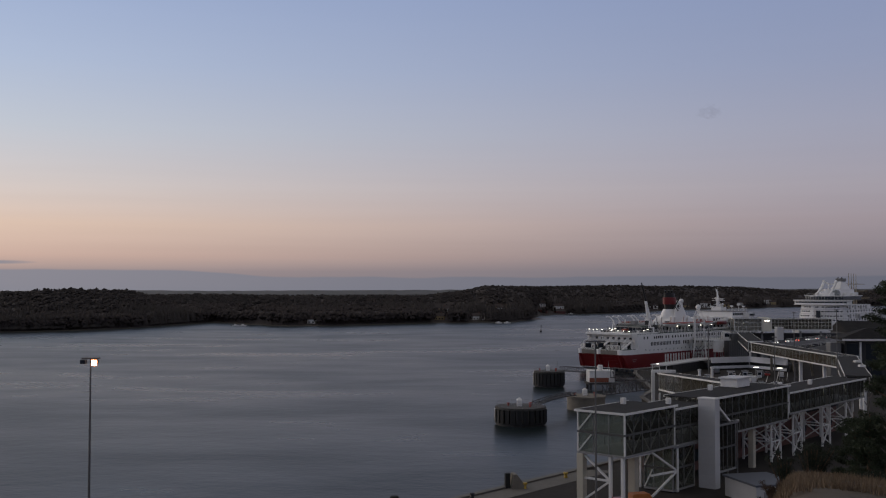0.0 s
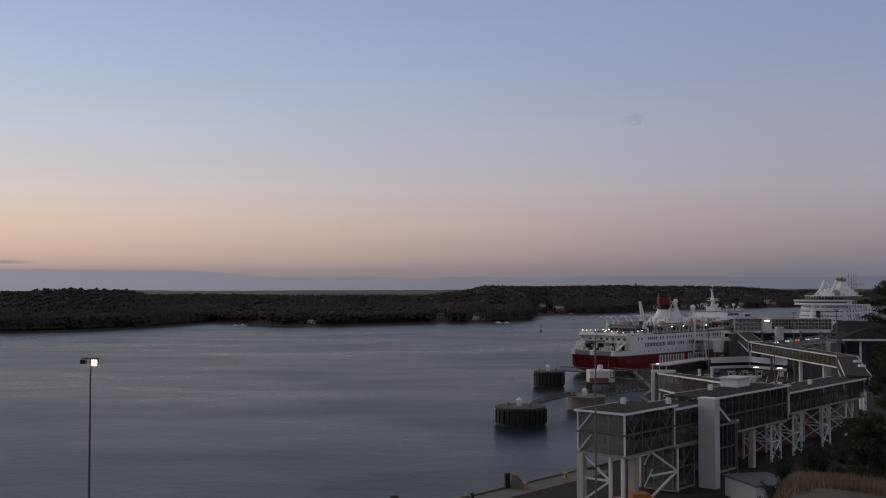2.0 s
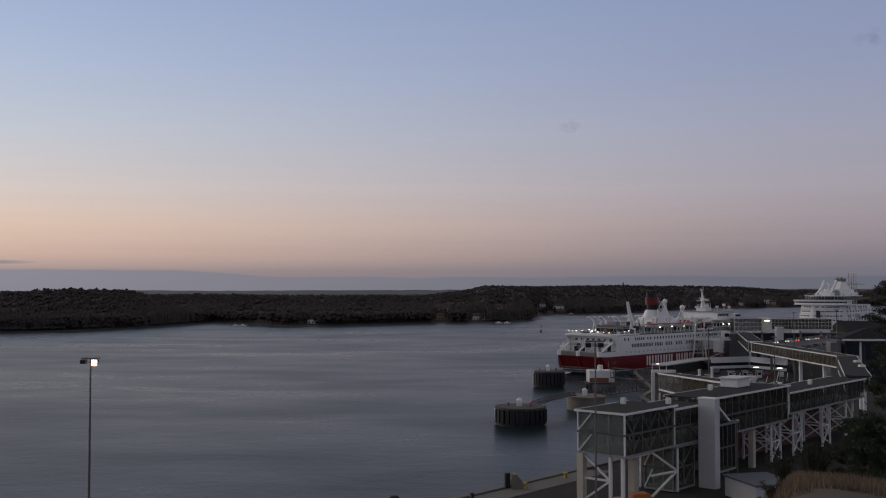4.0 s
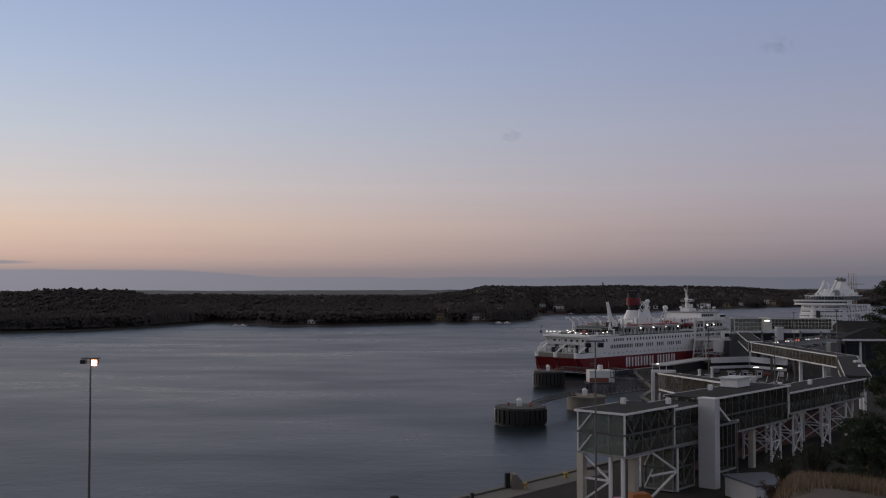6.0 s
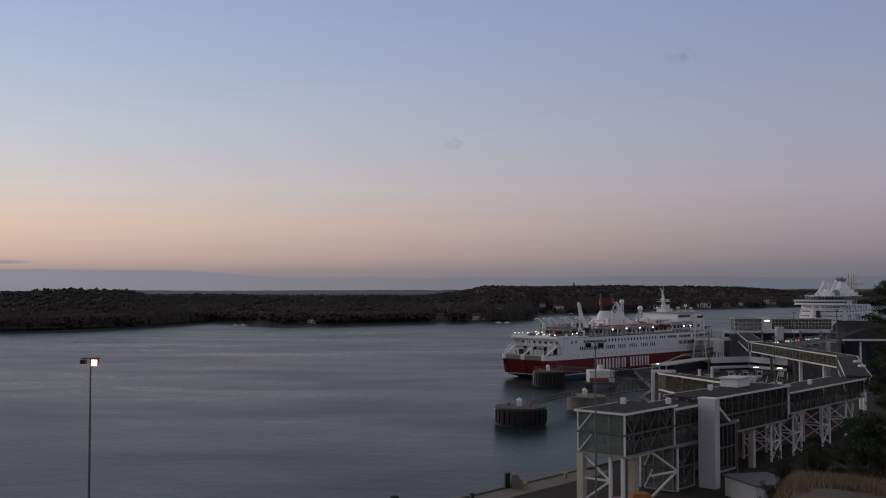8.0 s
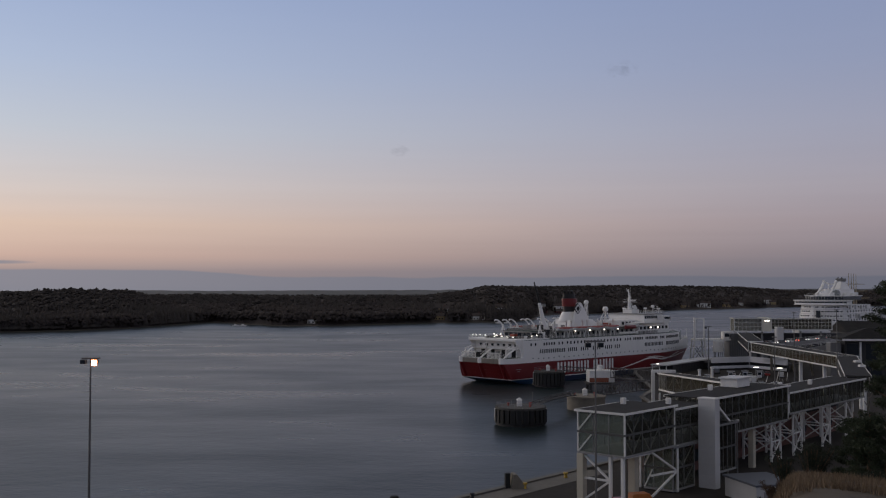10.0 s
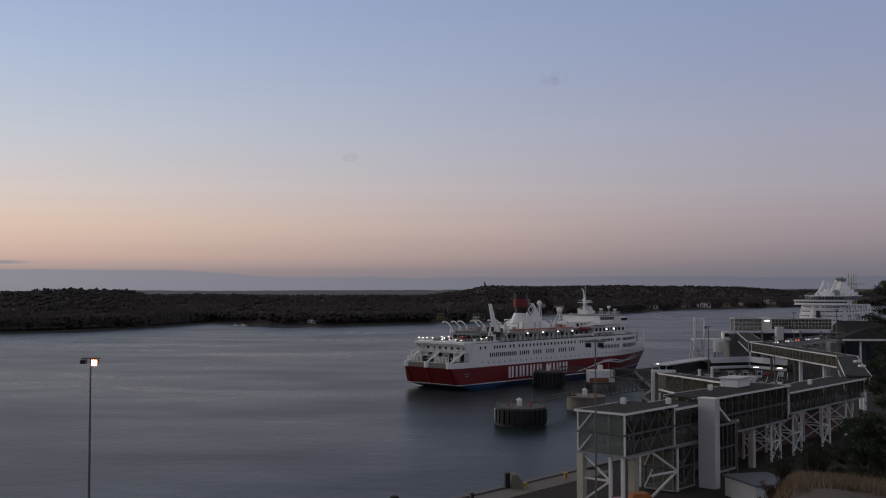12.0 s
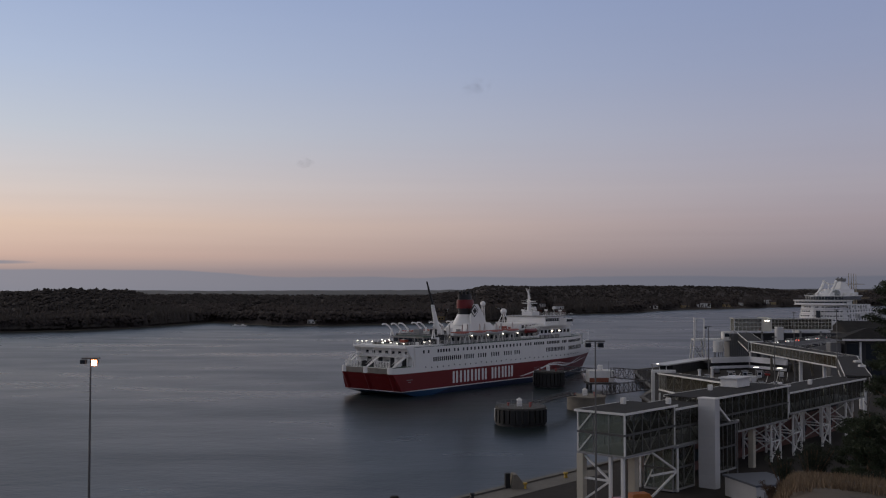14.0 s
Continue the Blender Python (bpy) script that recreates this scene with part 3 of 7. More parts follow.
def lifeboat(x, side):
    y = 11.0 * side
    rings = []
    for k in range(9):
        t = k / 8
        w = 1.45 * math.sin(math.pi * (0.09 + 0.82 * t)) ** 0.55
        dip = 0.35 * (2 * t - 1) ** 2
        rings.append([(x + (t - 0.5) * 8.6, y + w * math.cos(a), 18.75 + dip + 0.95 * math.sin(a) * (1 if math.sin(a) < 0 else 0.0)) for a in [math.tau * j / 12 for j in range(12)]])
    boat = part("lifeboat", bm_tube(B(), rings), M_WHITE, FERRY, "white lifeboat hull hanging in davits", smooth=True)
    rings = []
    for k in range(9):
        t = k / 8
        w = 1.4 * math.sin(math.pi * (0.09 + 0.82 * t)) ** 0.55
        dip = 0.35 * (2 * t - 1) ** 2
        rings.append([(x + (t - 0.5) * 8.5, y + w * math.cos(a), 18.77 + dip + max(0.0, 0.7 * math.sin(a)) * math.sin(math.pi * (0.12 + 0.76 * t))) for a in [math.tau * j / 12 for j in range(12)]])
    part("canopy", bm_tube(B(), rings), M_ORANGE, boat, "orange-red lifeboat canopy", smooth=True)


def davit(x, side):
    """An A-frame with a hooked arm leaning aft and outboard."""
    bm = B()
    y = 9.0 * side
    bm_beam(bm, (x - 1.3, y, 15.3), (x, y, 20.3), 0.34)
    bm_beam(bm, (x + 1.5, y, 15.3), (x, y, 20.3), 0.34)
    bm_beam(bm, (x - 0.7, y, 17.6), (x + 0.8, y, 17.6), 0.22)
    prev = Vector((x + 0.3, y, 19.4))
    for dx, dy, z in ((-0.5, 0.7, 20.9), (-1.4, 1.3, 21.8), (-2.2, 1.9, 21.9), (-2.5, 2.1, 21.5)):
        cur = Vector((x + dx, y + dy * side, z))
        bm_beam(bm, prev, cur, 0.42, 0.46)
        prev = cur
    part("davit", bm, M_WHITE, FERRY, "white A-frame lifeboat davit with hooked arm")


def build_upperworks():
    # deckhouse between the boats, promenade roof and lamps
    # grey instead of white: the shade behind the davits is in the colour
    house = box_part("boat_deck_house", FERRY, 26.5, 99, -8.0, 8.0, 15.31, 18.2, M_GREY_STEEL, "deckhouse between the lifeboats, greyed to stand for shade")
    box_part("aft_screen", FERRY, 24.2, 26.5, -9.5, 9.5, 15.76, 18.6, M_DARK, "dark glazed screen at the aft end of the deckhouse")
    for side in (-1, 1):
        for k in range(22):
            box_part("house_window", house, 29 + 3.1 * k, 30.3 + 3.1 * k, 8.0 * side - 0.05, 8.0 * side + 0.05, 16.2, 17.4, M_PORT)
    box_part("promenade_roof", FERRY, 24.0, 86, -8.6, 8.6, 18.21, 18.5, M_GREY_STEEL, "grey upper deck")
    for side in (-1, 1):
        for x in (33, 42.6, 52.2, 61.8):
            lifeboat(x, side)
        for k in range(8):
            davit((29.6, 36.4, 39.2, 46, 48.8, 55.6, 58.4, 65.2)[k], side)
        if side < 0:
            rail(FERRY, [(26, -11.6), (82, -11.6)], 15.3)
            rail(FERRY, [(24.2, -8.5), (70, -8.5)], 18.5)
        else:
            rail(FERRY, [(24.2, 8.5), (70, 8.5)], 18.5)
        for x in (21.5, 26.0):
            davit(x, side)
        # white canisters of life rafts
        for k in range(6):
            bm = bm_beam(B(), (68 + 2.1 * k, 10.6 * side, 16.1), (69.5 + 2.1 * k, 10.6 * side, 16.1), 0.9, sides=8)
            part("liferaft_canister", bm, M_WHITE, FERRY)
    # fast rescue boat, dark red, ahead of the lifeboats
    rings = []
    for k in range(7):
        t = k / 6
        w = 1.2 * math.sin(math.pi * (0.1 + 0.8 * t)) ** 0.6
        rings.append([(72 + t * 6.5, -10.4 + w * math.cos(a), 18.3 + 0.8 * math.sin(a)) for a in [math.tau * j / 10 for j in range(10)]])
    part("rescue_boat", bm_tube(B(), rings), M_RED, FERRY, "dark red rescue boat", smooth=True)
    me = finish(bm_tube(B(), [disc(0, 0, -0.16, 0.24, n=8), disc(0, 0, 0.16, 0.24, n=8)]), "promenade_lamp", M_LAMP)
    for x in (31, 43, 52, 61, 70, 91.6, 96.7):
        z, y = (17.7, -8.3) if x < 80 else (17.7, -9.1)
        shared("promenade_lamp", me, FERRY, Matrix.Translation((x, y, z)))
    # funnel casing and funnel
    bm = bm_tube(B(), [[(43, -5.2, 18.5), (62, -5.2, 18.5), (62, 5.2, 18.5), (43, 5.2, 18.5)], [(46.0, -4.2, 21.6), (59, -4.2, 21.6), (59, 4.2, 21.6), (46.0, 4.2, 21.6)]])
    part("funnel_casing", bm, M_WHITE, FERRY, "white sloping funnel casing", bevel=0.15)
    funnel = thing_child("funnel", FERRY)
    for name, z0, z1, r0, r1, m_, lab in (("funnel_base", 21.0, 24.6, 5.4, 3.3, M_WHITE, "white flared funnel base"), ("lower_band", 24.62, 26.7, 2.8, 2.7, M_BLACK, "black funnel band"),
                                          ("red_band", 26.72, 29.7, 3.3, 3.1, M_RED, "red funnel band"), ("top_band", 29.72, 31.6, 2.6, 2.5, M_BLACK, "black funnel top")):
        part(name, bm_tube(B(), [disc(50.3 - 0.12 * (z0 - 25), 0, z0, r0 * 1.15, r0 * 0.8, 16), disc(50.3 - 0.12 * (z1 - 25), 0, z1, r1 * 1.15, r1 * 0.8, 16)]), m_, funnel, lab, smooth=True)
    for dx, dy in ((-1.5, 0.9), (-1.5, -0.9), (0.7, 0.9), (0.7, -0.9)):
        part("exhaust_pipe", bm_beam(B(), (49.8 + dx, dy, 31.4), (49.4 + dx, dy, 32.7), 1.0, sides=10), M_BLACK, funnel, smooth=True)
    # wing plate with diamond emblem ahead of the funnel
    bm = B()
    for s in (-1,):
        rings = [[(46.5, s * 4.9, 19.4), (57.0, s * 4.9, 19.4), (57.0, s * 4.5, 19.4), (46.5, s * 4.5, 19.4)], [(47.2, s * 4.5, 24.2), (54.6, s * 4.5, 24.2), (54.6, s * 4.1, 24.2), (47.2, s * 4.1, 24.2)], [(49.3, s * 4.3, 28.2), (51.6, s * 4.3, 28.2), (51.6, s * 3.9, 28.2), (49.3, s * 3.9, 28.2)]]
        bm_tube(bm, rings)
    part("emblem_wing", bm, M_WHITE, FERRY, "white raked wing plate")
    for r, m_, o in ((2.2, M_BLACK, 4.62), (1.75, M_WHITE, 4.70), (1.1, M_BLACK, 4.78)):
        ring = [(49.2 + r, 25.9), (49.2, 25.9 + r), (49.2 - r, 25.9), (49.2, 25.9 - r)]
        bm = bm_tube(B(), [[(x, -o, z) for x, z in ring], [(x, -o + 0.35, z) for x, z in ring]])
        part("emblem", bm, m_, FERRY, "plain diamond emblem")
    # aft mast raked aft: white lower leg, black topmast
    mast = thing_child("aft_mast", FERRY)
    bm = bm_tube(B(), [disc(35.2, 0, 18.5, 1.35, 1.1, 10), disc(33.8, 0, 22, 0.95, 0.85, 10), disc(31.9, 0, 28.2, 0.62, 0.6, 10)])
    part("mast_leg", bm, M_WHITE, mast, "white raked mast leg", smooth=True)
    part("topmast", bm_tube(B(), [disc(31.9, 0, 28.21, 0.5, n=8), disc(28.9, 0, 36.0, 0.24, n=8)]), M_BLACK, mast, "black topmast", smooth=True)
    # radar domes on lattice towers
    for x, y, z, zb, r, legs in ((66.6, 4.8, 28.0, 18.5, 1.0, 0.5), (73.3, 0.3, 25.2, 18.5, 1.15, 1.6)):
        tower = thing_child("radar_tower", FERRY)
        bm = B()
        for sx, sy in ((-1, -1), (1, -1), (1, 1), (-1, 1)):
            bm_beam(bm, (x + sx * legs * 1.4, y + sy * legs * 1.4, zb), (x + sx * 0.35, y + sy * 0.35, z - 0.9), 0.26)
        for q in (0.3, 0.6, 0.85):
            w = legs * 1.4 * (1 - q) + 0.35 * q
            zz = zb + (z - 0.9 - zb) * q
            for a, b in (((-1, -1), (1, -1)), ((1, -1), (1, 1)), ((1, 1), (-1, 1)), ((-1, 1), (-1, -1))):
                bm_beam(bm, (x + a[0] * w, y + a[1] * w, zz), (x + b[0] * w, y + b[1] * w, zz), 0.16)
        part("lattice_tower", bm, M_WHITE, tower)
        bm = B()
        bmesh.ops.create_uvsphere(bm, u_segments=12, v_segments=8, radius=r, matrix=Matrix.Translation((x, y, z)))
        part("radar_dome", bm, M_WHITE, tower, "white radar dome", smooth=True)
    # bridge front block
    box_part("forward_house", FERRY, 80, 105, -8.8, 8.8, 15.31, 19.6, M_WHITE, "white forward deckhouse", 0.15)
    fwd = thing_child("bridge", FERRY)
    box_part("bridge_deck", fwd, 83, 101.5, -12.0, 12.0, 19.62, 20.0, M_WHITE, "white bridge deck with wings")
    box_part("wheelhouse", fwd, 87, 100, -8.8, 8.8, 20.0, 23.0, M_WHITE, "white wheelhouse", 0.12)
    for s in (-1, 1):
        box_part("bridge_wing", fwd, 96.5, 101, 8.9 * s if s > 0 else -12.0, 12.0 if s > 0 else -8.9, 20.0, 22.4, M_WHITE, "white bridge wing cab", 0.1)
        box_part("wing_window", fwd, 97, 101.06, (9.3 if s > 0 else -12.26), (12.26 if s > 0 else -9.3), 21.1, 22.0, M_PORT)
    for k in range(8):
        box_part("wheelhouse_window", fwd, 87.6 + 1.5 * k, 88.8 + 1.5 * k, -8.86, -8.7, 21.3, 22.4, M_PORT)
        box_part("wheelhouse_window", fwd, 99.9, 100.06, -8.2 + 2.1 * k, -6.5 + 2.1 * k, 21.3, 22.4, M_PORT)
    box_part("wheelhouse_roof", fwd, 86.4, 101, -9.4, 9.4, 23.0, 23.3, M_GREY_STEEL)
    box_part("house_aft_of_bridge", FERRY, 76, 86.9, -5.0, 5.0, 18.51, 20.8, M_WHITE, "white house aft of the bridge", 0.1)
    for side in (-1, 1):
        for k in range(4):
            box_part("house_opening", FERRY, 77 + 2.4 * k, 78.6 + 2.4 * k, 5.0 * side - 0.05, 5.0 * side + 0.05, 19.0, 20.2, M_DARK)
        for k in range(5):
            box_part("locker", FERRY, 81.5 + 2.6 * k, 83.2 + 2.6 * k, side * 10.4 - 0.5, side * 10.4 + 0.5, 15.32, 16.5, M_GREY_STEEL, bevel=0.05)
    # one dark plate over the house front paints the shade below the bridge
    box_part("under_bridge_shade", FERRY, 105.0, 105.08, -8.2, 8.2, 16.2, 18.6, M_PORT, "dark plate standing for the shade under the bridge")
    for k in range(9):
        box_part("forward_window", FERRY, 81.5 + 2.6 * k, 83.1 + 2.6 * k, -8.86, -8.7, 17.0, 18.2, M_PORT)
    rail(FERRY, [(83.2, -11.9), (96.4, -11.9)], 20.0)
    rail(FERRY, [(86.6, -9.2), (100.8, -9.2), (100.8, 9.2)], 23.3)
    rail(FERRY, [(84, -11.6), (98, -11.4), (114, -7.2)], 15.3)
    # main mast on the wheelhouse roof
    mm = thing_child("main_mast", FERRY)
    bm = bm_tube(B(), [disc(90.2, 0, 23.3, 2.2, 1.5, 10), disc(89.6, 0, 25.4, 1.0, 0.8, 10), disc(89.5, 0, 28.6, 0.55, 0.5, 10), disc(88.8, 0, 33.4, 0.16, 0.16, 10)])
    part("mast_column", bm, M_WHITE, mm, smooth=True)
    for z, half in ((25.2, 1.7), (27.9, 2.4)):
        bm = bm_box(B(), 88.2, 91.6, -half, half, z, z + 0.22)
        bm_beam(bm, (88.2, -half, z + 1.0), (88.2, half, z + 1.0), 0.07)
        bm_beam(bm, (91.6, -half, z + 1.0), (91.6, half, z + 1.0), 0.07)
        for yy in (-half, half):
            bm_beam(bm, (88.2, yy, z + 1.0), (91.6, yy, z + 1.0), 0.07)
        part("mast_platform", bm, M_WHITE, mm)
    bm = bm_beam(B(), (91.0, -2.0, 28.6), (91.0, 2.0, 28.6), 0.35)
    part("radar_scanner", bm, M_WHITE, mm)
    part("signal_yard", bm_beam(B(), (84.6, -3.9, 29.2), (93.6, 3.9, 29.2), 0.26), M_WHITE, mm)
    for q in (-0.9, 0.9):
        part("mast_stay", bm_beam(B(), (92.4, q * 1.6, 23.3), (89.4, q * 0.4, 28.4), 0.2), M_WHITE, mm)
    box_part("mast_house", mm, 88.0, 93.0, -2.4, 2.4, 23.31, 24.9, M_WHITE, bevel=0.12)
    bm = B()
    bmesh.ops.create_uvsphere(bm, u_segments=10, v_segments=6, radius=0.6, matrix=Matrix.Translation((91.0, -1.6, 26.2)))
    part("aerial_dome", bm, M_WHITE, mm, smooth=True)
    for x, y, h in ((95, -4, 2.4), (98, 3, 2.4), (97.5, -6, 3.4), (99.5, -7.5, 2.2), (99.5, 5, 3.0), (94, 6, 2.2)):
        bm = bm_beam(B(), (x, y, 23.3), (x, y, 23.3 + h), 0.22, sides=6)
        bm_box(bm, x - 0.5, x + 0.5, y - 0.5, y + 0.5, 23.3 + h * 0.7, 23.3 + h)
        part("antenna_post", bm, M_WHITE, FERRY)
    part("lean_mast", bm_beam(B(), (90.6, 0, 29.6), (87.4, 0, 33.6), 0.2), M_WHITE, mm)
    part("whip_aerial", bm_beam(B(), (91.2, 0.8, 29.8), (91.2, 0.8, 34.4), 0.1), M_WHITE, mm)
    # stairs, cowls and awning frames that break up the white upper decks
    for x, y, z, dx, dz in ((68, -6.5, 15.4, 3.0, 3.0), (79, -9.6, 15.4, 3.2, 3.1), (27, -9.2, 15.8, 2.6, 2.7), (27, 9.2, 15.8, 2.6, 2.7)):
        bm = bm_beam(B(), (x, y, z), (x + dx, y, z + dz), 0.9, 0.18)
        for o in (-0.45, 0.45):
            bm_beam(bm, (x, y + o, z + 0.9), (x + dx, y + o, z + dz + 0.9), 0.07)
        part("deck_stairs", bm, M_GREY_STEEL, FERRY)
    for x, y in ((37.5, -3.5), (37.5, 3.0), (40.5, 0.5), (63.5, -2.5), (64.5, 2.0), (69.5, -1.5), (71, 4.5), (78, 6.0)):
        bm = bm_tube(B(), [disc(x, y, 18.5, 0.45, n=10), disc(x, y, 19.9, 0.45, n=10), disc(x, y, 20.0, 0.8, n=10), disc(x, y, 20.35, 0.7, n=10)])
        part("mushroom_cowl", bm, M_WHITE, FERRY, "white mushroom ventilator", smooth=True)
    for x in (14.5, 18.5, 22.0):
        bm = B()
        for y in (-7.0, 7.0):
            bm_beam(bm, (x, y, 15.75), (x, y, 18.0), 0.14)
        bm_beam(bm, (x, -7.0, 18.0), (x, 7.0, 18.0), 0.14)
        part("awning_frame", bm, M_GREY_STEEL, FERRY)
    for k in range(10):
        x, y = 9.5 + 1.5 * (k % 5), (-6.0 if k < 5 else 5.0)
        box_part("deck_bench", FERRY, x - 0.3, x + 0.3, y - 1.6, y + 1.6, 15.76, 16.5, M_DARK, bevel=0.05)
    # dark glazed winter garden, stores and rafts round the aft davits
    lounge = box_part("deck_lounge", FERRY, 19.4, 24.1, -6.6, 6.6, 15.76, 17.9, M_GREY_STEEL, "grey deck lounge with dark windows")
    for k in range(6):
        box_part("lounge_window", lounge, 19.33, 19.45, -6.2 + 2.1 * k, -4.4 + 2.1 * k, 16.3, 17.5, M_PORT)
    for k in range(3):
        box_part("lounge_window", lounge, 19.7 + 1.5 * k, 20.9 + 1.5 * k, -6.66, -6.55, 16.3, 17.5, M_PORT)
    box_part("lounge_roof", FERRY, 19.0, 24.15, -7.0, 7.0, 17.91, 18.1, M_DECK)
    for x, y, z, w, h, m_ in ((15.5, -8.6, 15.76, 0.7, 1.4, M_DARK), (17.4, -9.6, 15.76, 0.5, 1.0, M_GREY_STEEL), (20.5, -9.8, 15.76, 0.8, 1.6, M_DARK), (22.8, -9.4, 15.76, 0.6, 2.1, M_WHITE),
                              (27.5, -4.0, 18.51, 0.9, 1.7, M_DARK), (28.8, 3.6, 18.51, 1.2, 1.5, M_GREY_STEEL), (31.0, -5.6, 18.51, 0.7, 1.2, M_DARK), (38.8, -6.0, 18.51, 0.8, 1.4, M_GREY_STEEL), (40.6, 5.0, 18.51, 1.0, 1.9, M_WHITE)):
        box_part("deck_locker", FERRY, x - w, x + w, y - w, y + w, z, z + h, m_, bevel=0.08)
    for k in range(7):
        x = 67.0 + 2.6 * k
        bm = bm_beam(B(), (x, -8.4, 18.5), (x, -8.4, 20.6), 0.1)
        bm_beam(bm, (x, -8.4, 20.6), (x + 2.6, -8.4, 20.6), 0.08)
        part("wire_post", bm, M_STEEL, FERRY)
    # boxes, vents and gear on the open decks
    rng = random.Random(11)
    for k in range(16):
        x = rng.uniform(14, 24) if k < 6 else rng.uniform(67, 88)
        y, z = rng.uniform(-8, 8), (15.76 if k < 6 else 18.5)
        if k >= 6 and abs(y) < 5.2 and x > 74:
            y = 6.5 if y > 0 else -6.5
        w, h = rng.uniform(0.5, 1.1), rng.uniform(0.8, 1.7)
        box_part("deck_vent", FERRY, x - w, x + w, y - w, y + w, z, z + h, M_WHITE if k % 3 else M_ORANGE, bevel=0.08)


def thing_child(name, parent):
    ob = new(name)
    ob.parent = parent
    return ob


build_hull()
build_livery()
build_windows()
build_stern()
build_upperworks()


# ---- harbour ground ----
QUAY_Z = 2.0
QUAY_PLAN = [(-75, 68), (2.7, 156.4), (24.3, 181), (56, 217), (58, 300), (66, 322), (72, 385), (75, 399), (168, 491), (185, 518), (215, 538), (300, 552), (900, 560), (900, -150), (-75, -150)]


def build_quay():
    bm = bm_prism(B(), QUAY_PLAN[::-1], -4.0, QUAY_Z)
    quay = part("ground", bm, M_ASPHALT, None)
    tagged(quay, "dark worn asphalt harbour ground with concrete quay edge", kind="structure")
    for (ax, ay), (bx, by) in zip(QUAY_PLAN[:9], QUAY_PLAN[1:9]):
        n = max(1, int(math.hypot(bx - ax, by - ay) / 6))
        for k in range(n):
            p = Vector((ax + (bx - ax) * k / n, ay + (by - ay) * k / n, QUAY_Z + 0.1))
            q = Vector((ax + (bx - ax) * (k + 0.99) / n, ay + (by - ay) * (k + 0.99) / n, QUAY_Z + 0.1))
            part("coping_stone", bm_beam(B(), p, q, 1.2, 0.35), M_QUAY, quay)
    # paler strip of concrete paving along the near edge
    bm = bm_prism(B(), [(-70, 66), (3.5, 149), (30, 179.5), (24.6, 180.4), (2.9, 155.4), (-74.4, 67.4)], QUAY_Z + 0.01, QUAY_Z + 0.05)
    part("paving_strip", bm, M_QUAY, quay)


build_quay()


def hill_z(x, y):
    """The wooded knoll that the camera stands on; it falls away to the harbour, more slowly on the east side."""
    d = math.hypot(x, y)
    u = x / max(y, 4.0)
    base = 32.2 - 0.36 * d
    side = 32.2 - 0.152 * max(0.0, d - 4) - 0.5
    k = min(1.0, max(0.0, (u - 0.235) / 0.11))
    k = k * k * (3 - 2 * k)
    drop = max(0.0, (y - 74.0) / 26.0)
    z = base * (1 - k) + (side - 14 * drop * drop) * k
    z += 0.55 * noise.noise((x * 0.13, y * 0.13, 2.0)) * min(1, d / 20)
    if x < 0:
        z -= 0.1 * -x
    return max(z, 1.2)


sheet("hillside", [x * 1.6 for x in range(-30, 60)], [y * 1.6 for y in range(-12, 80)], hill_z, M_HEATH, "brown rocky hillside with dry grass")


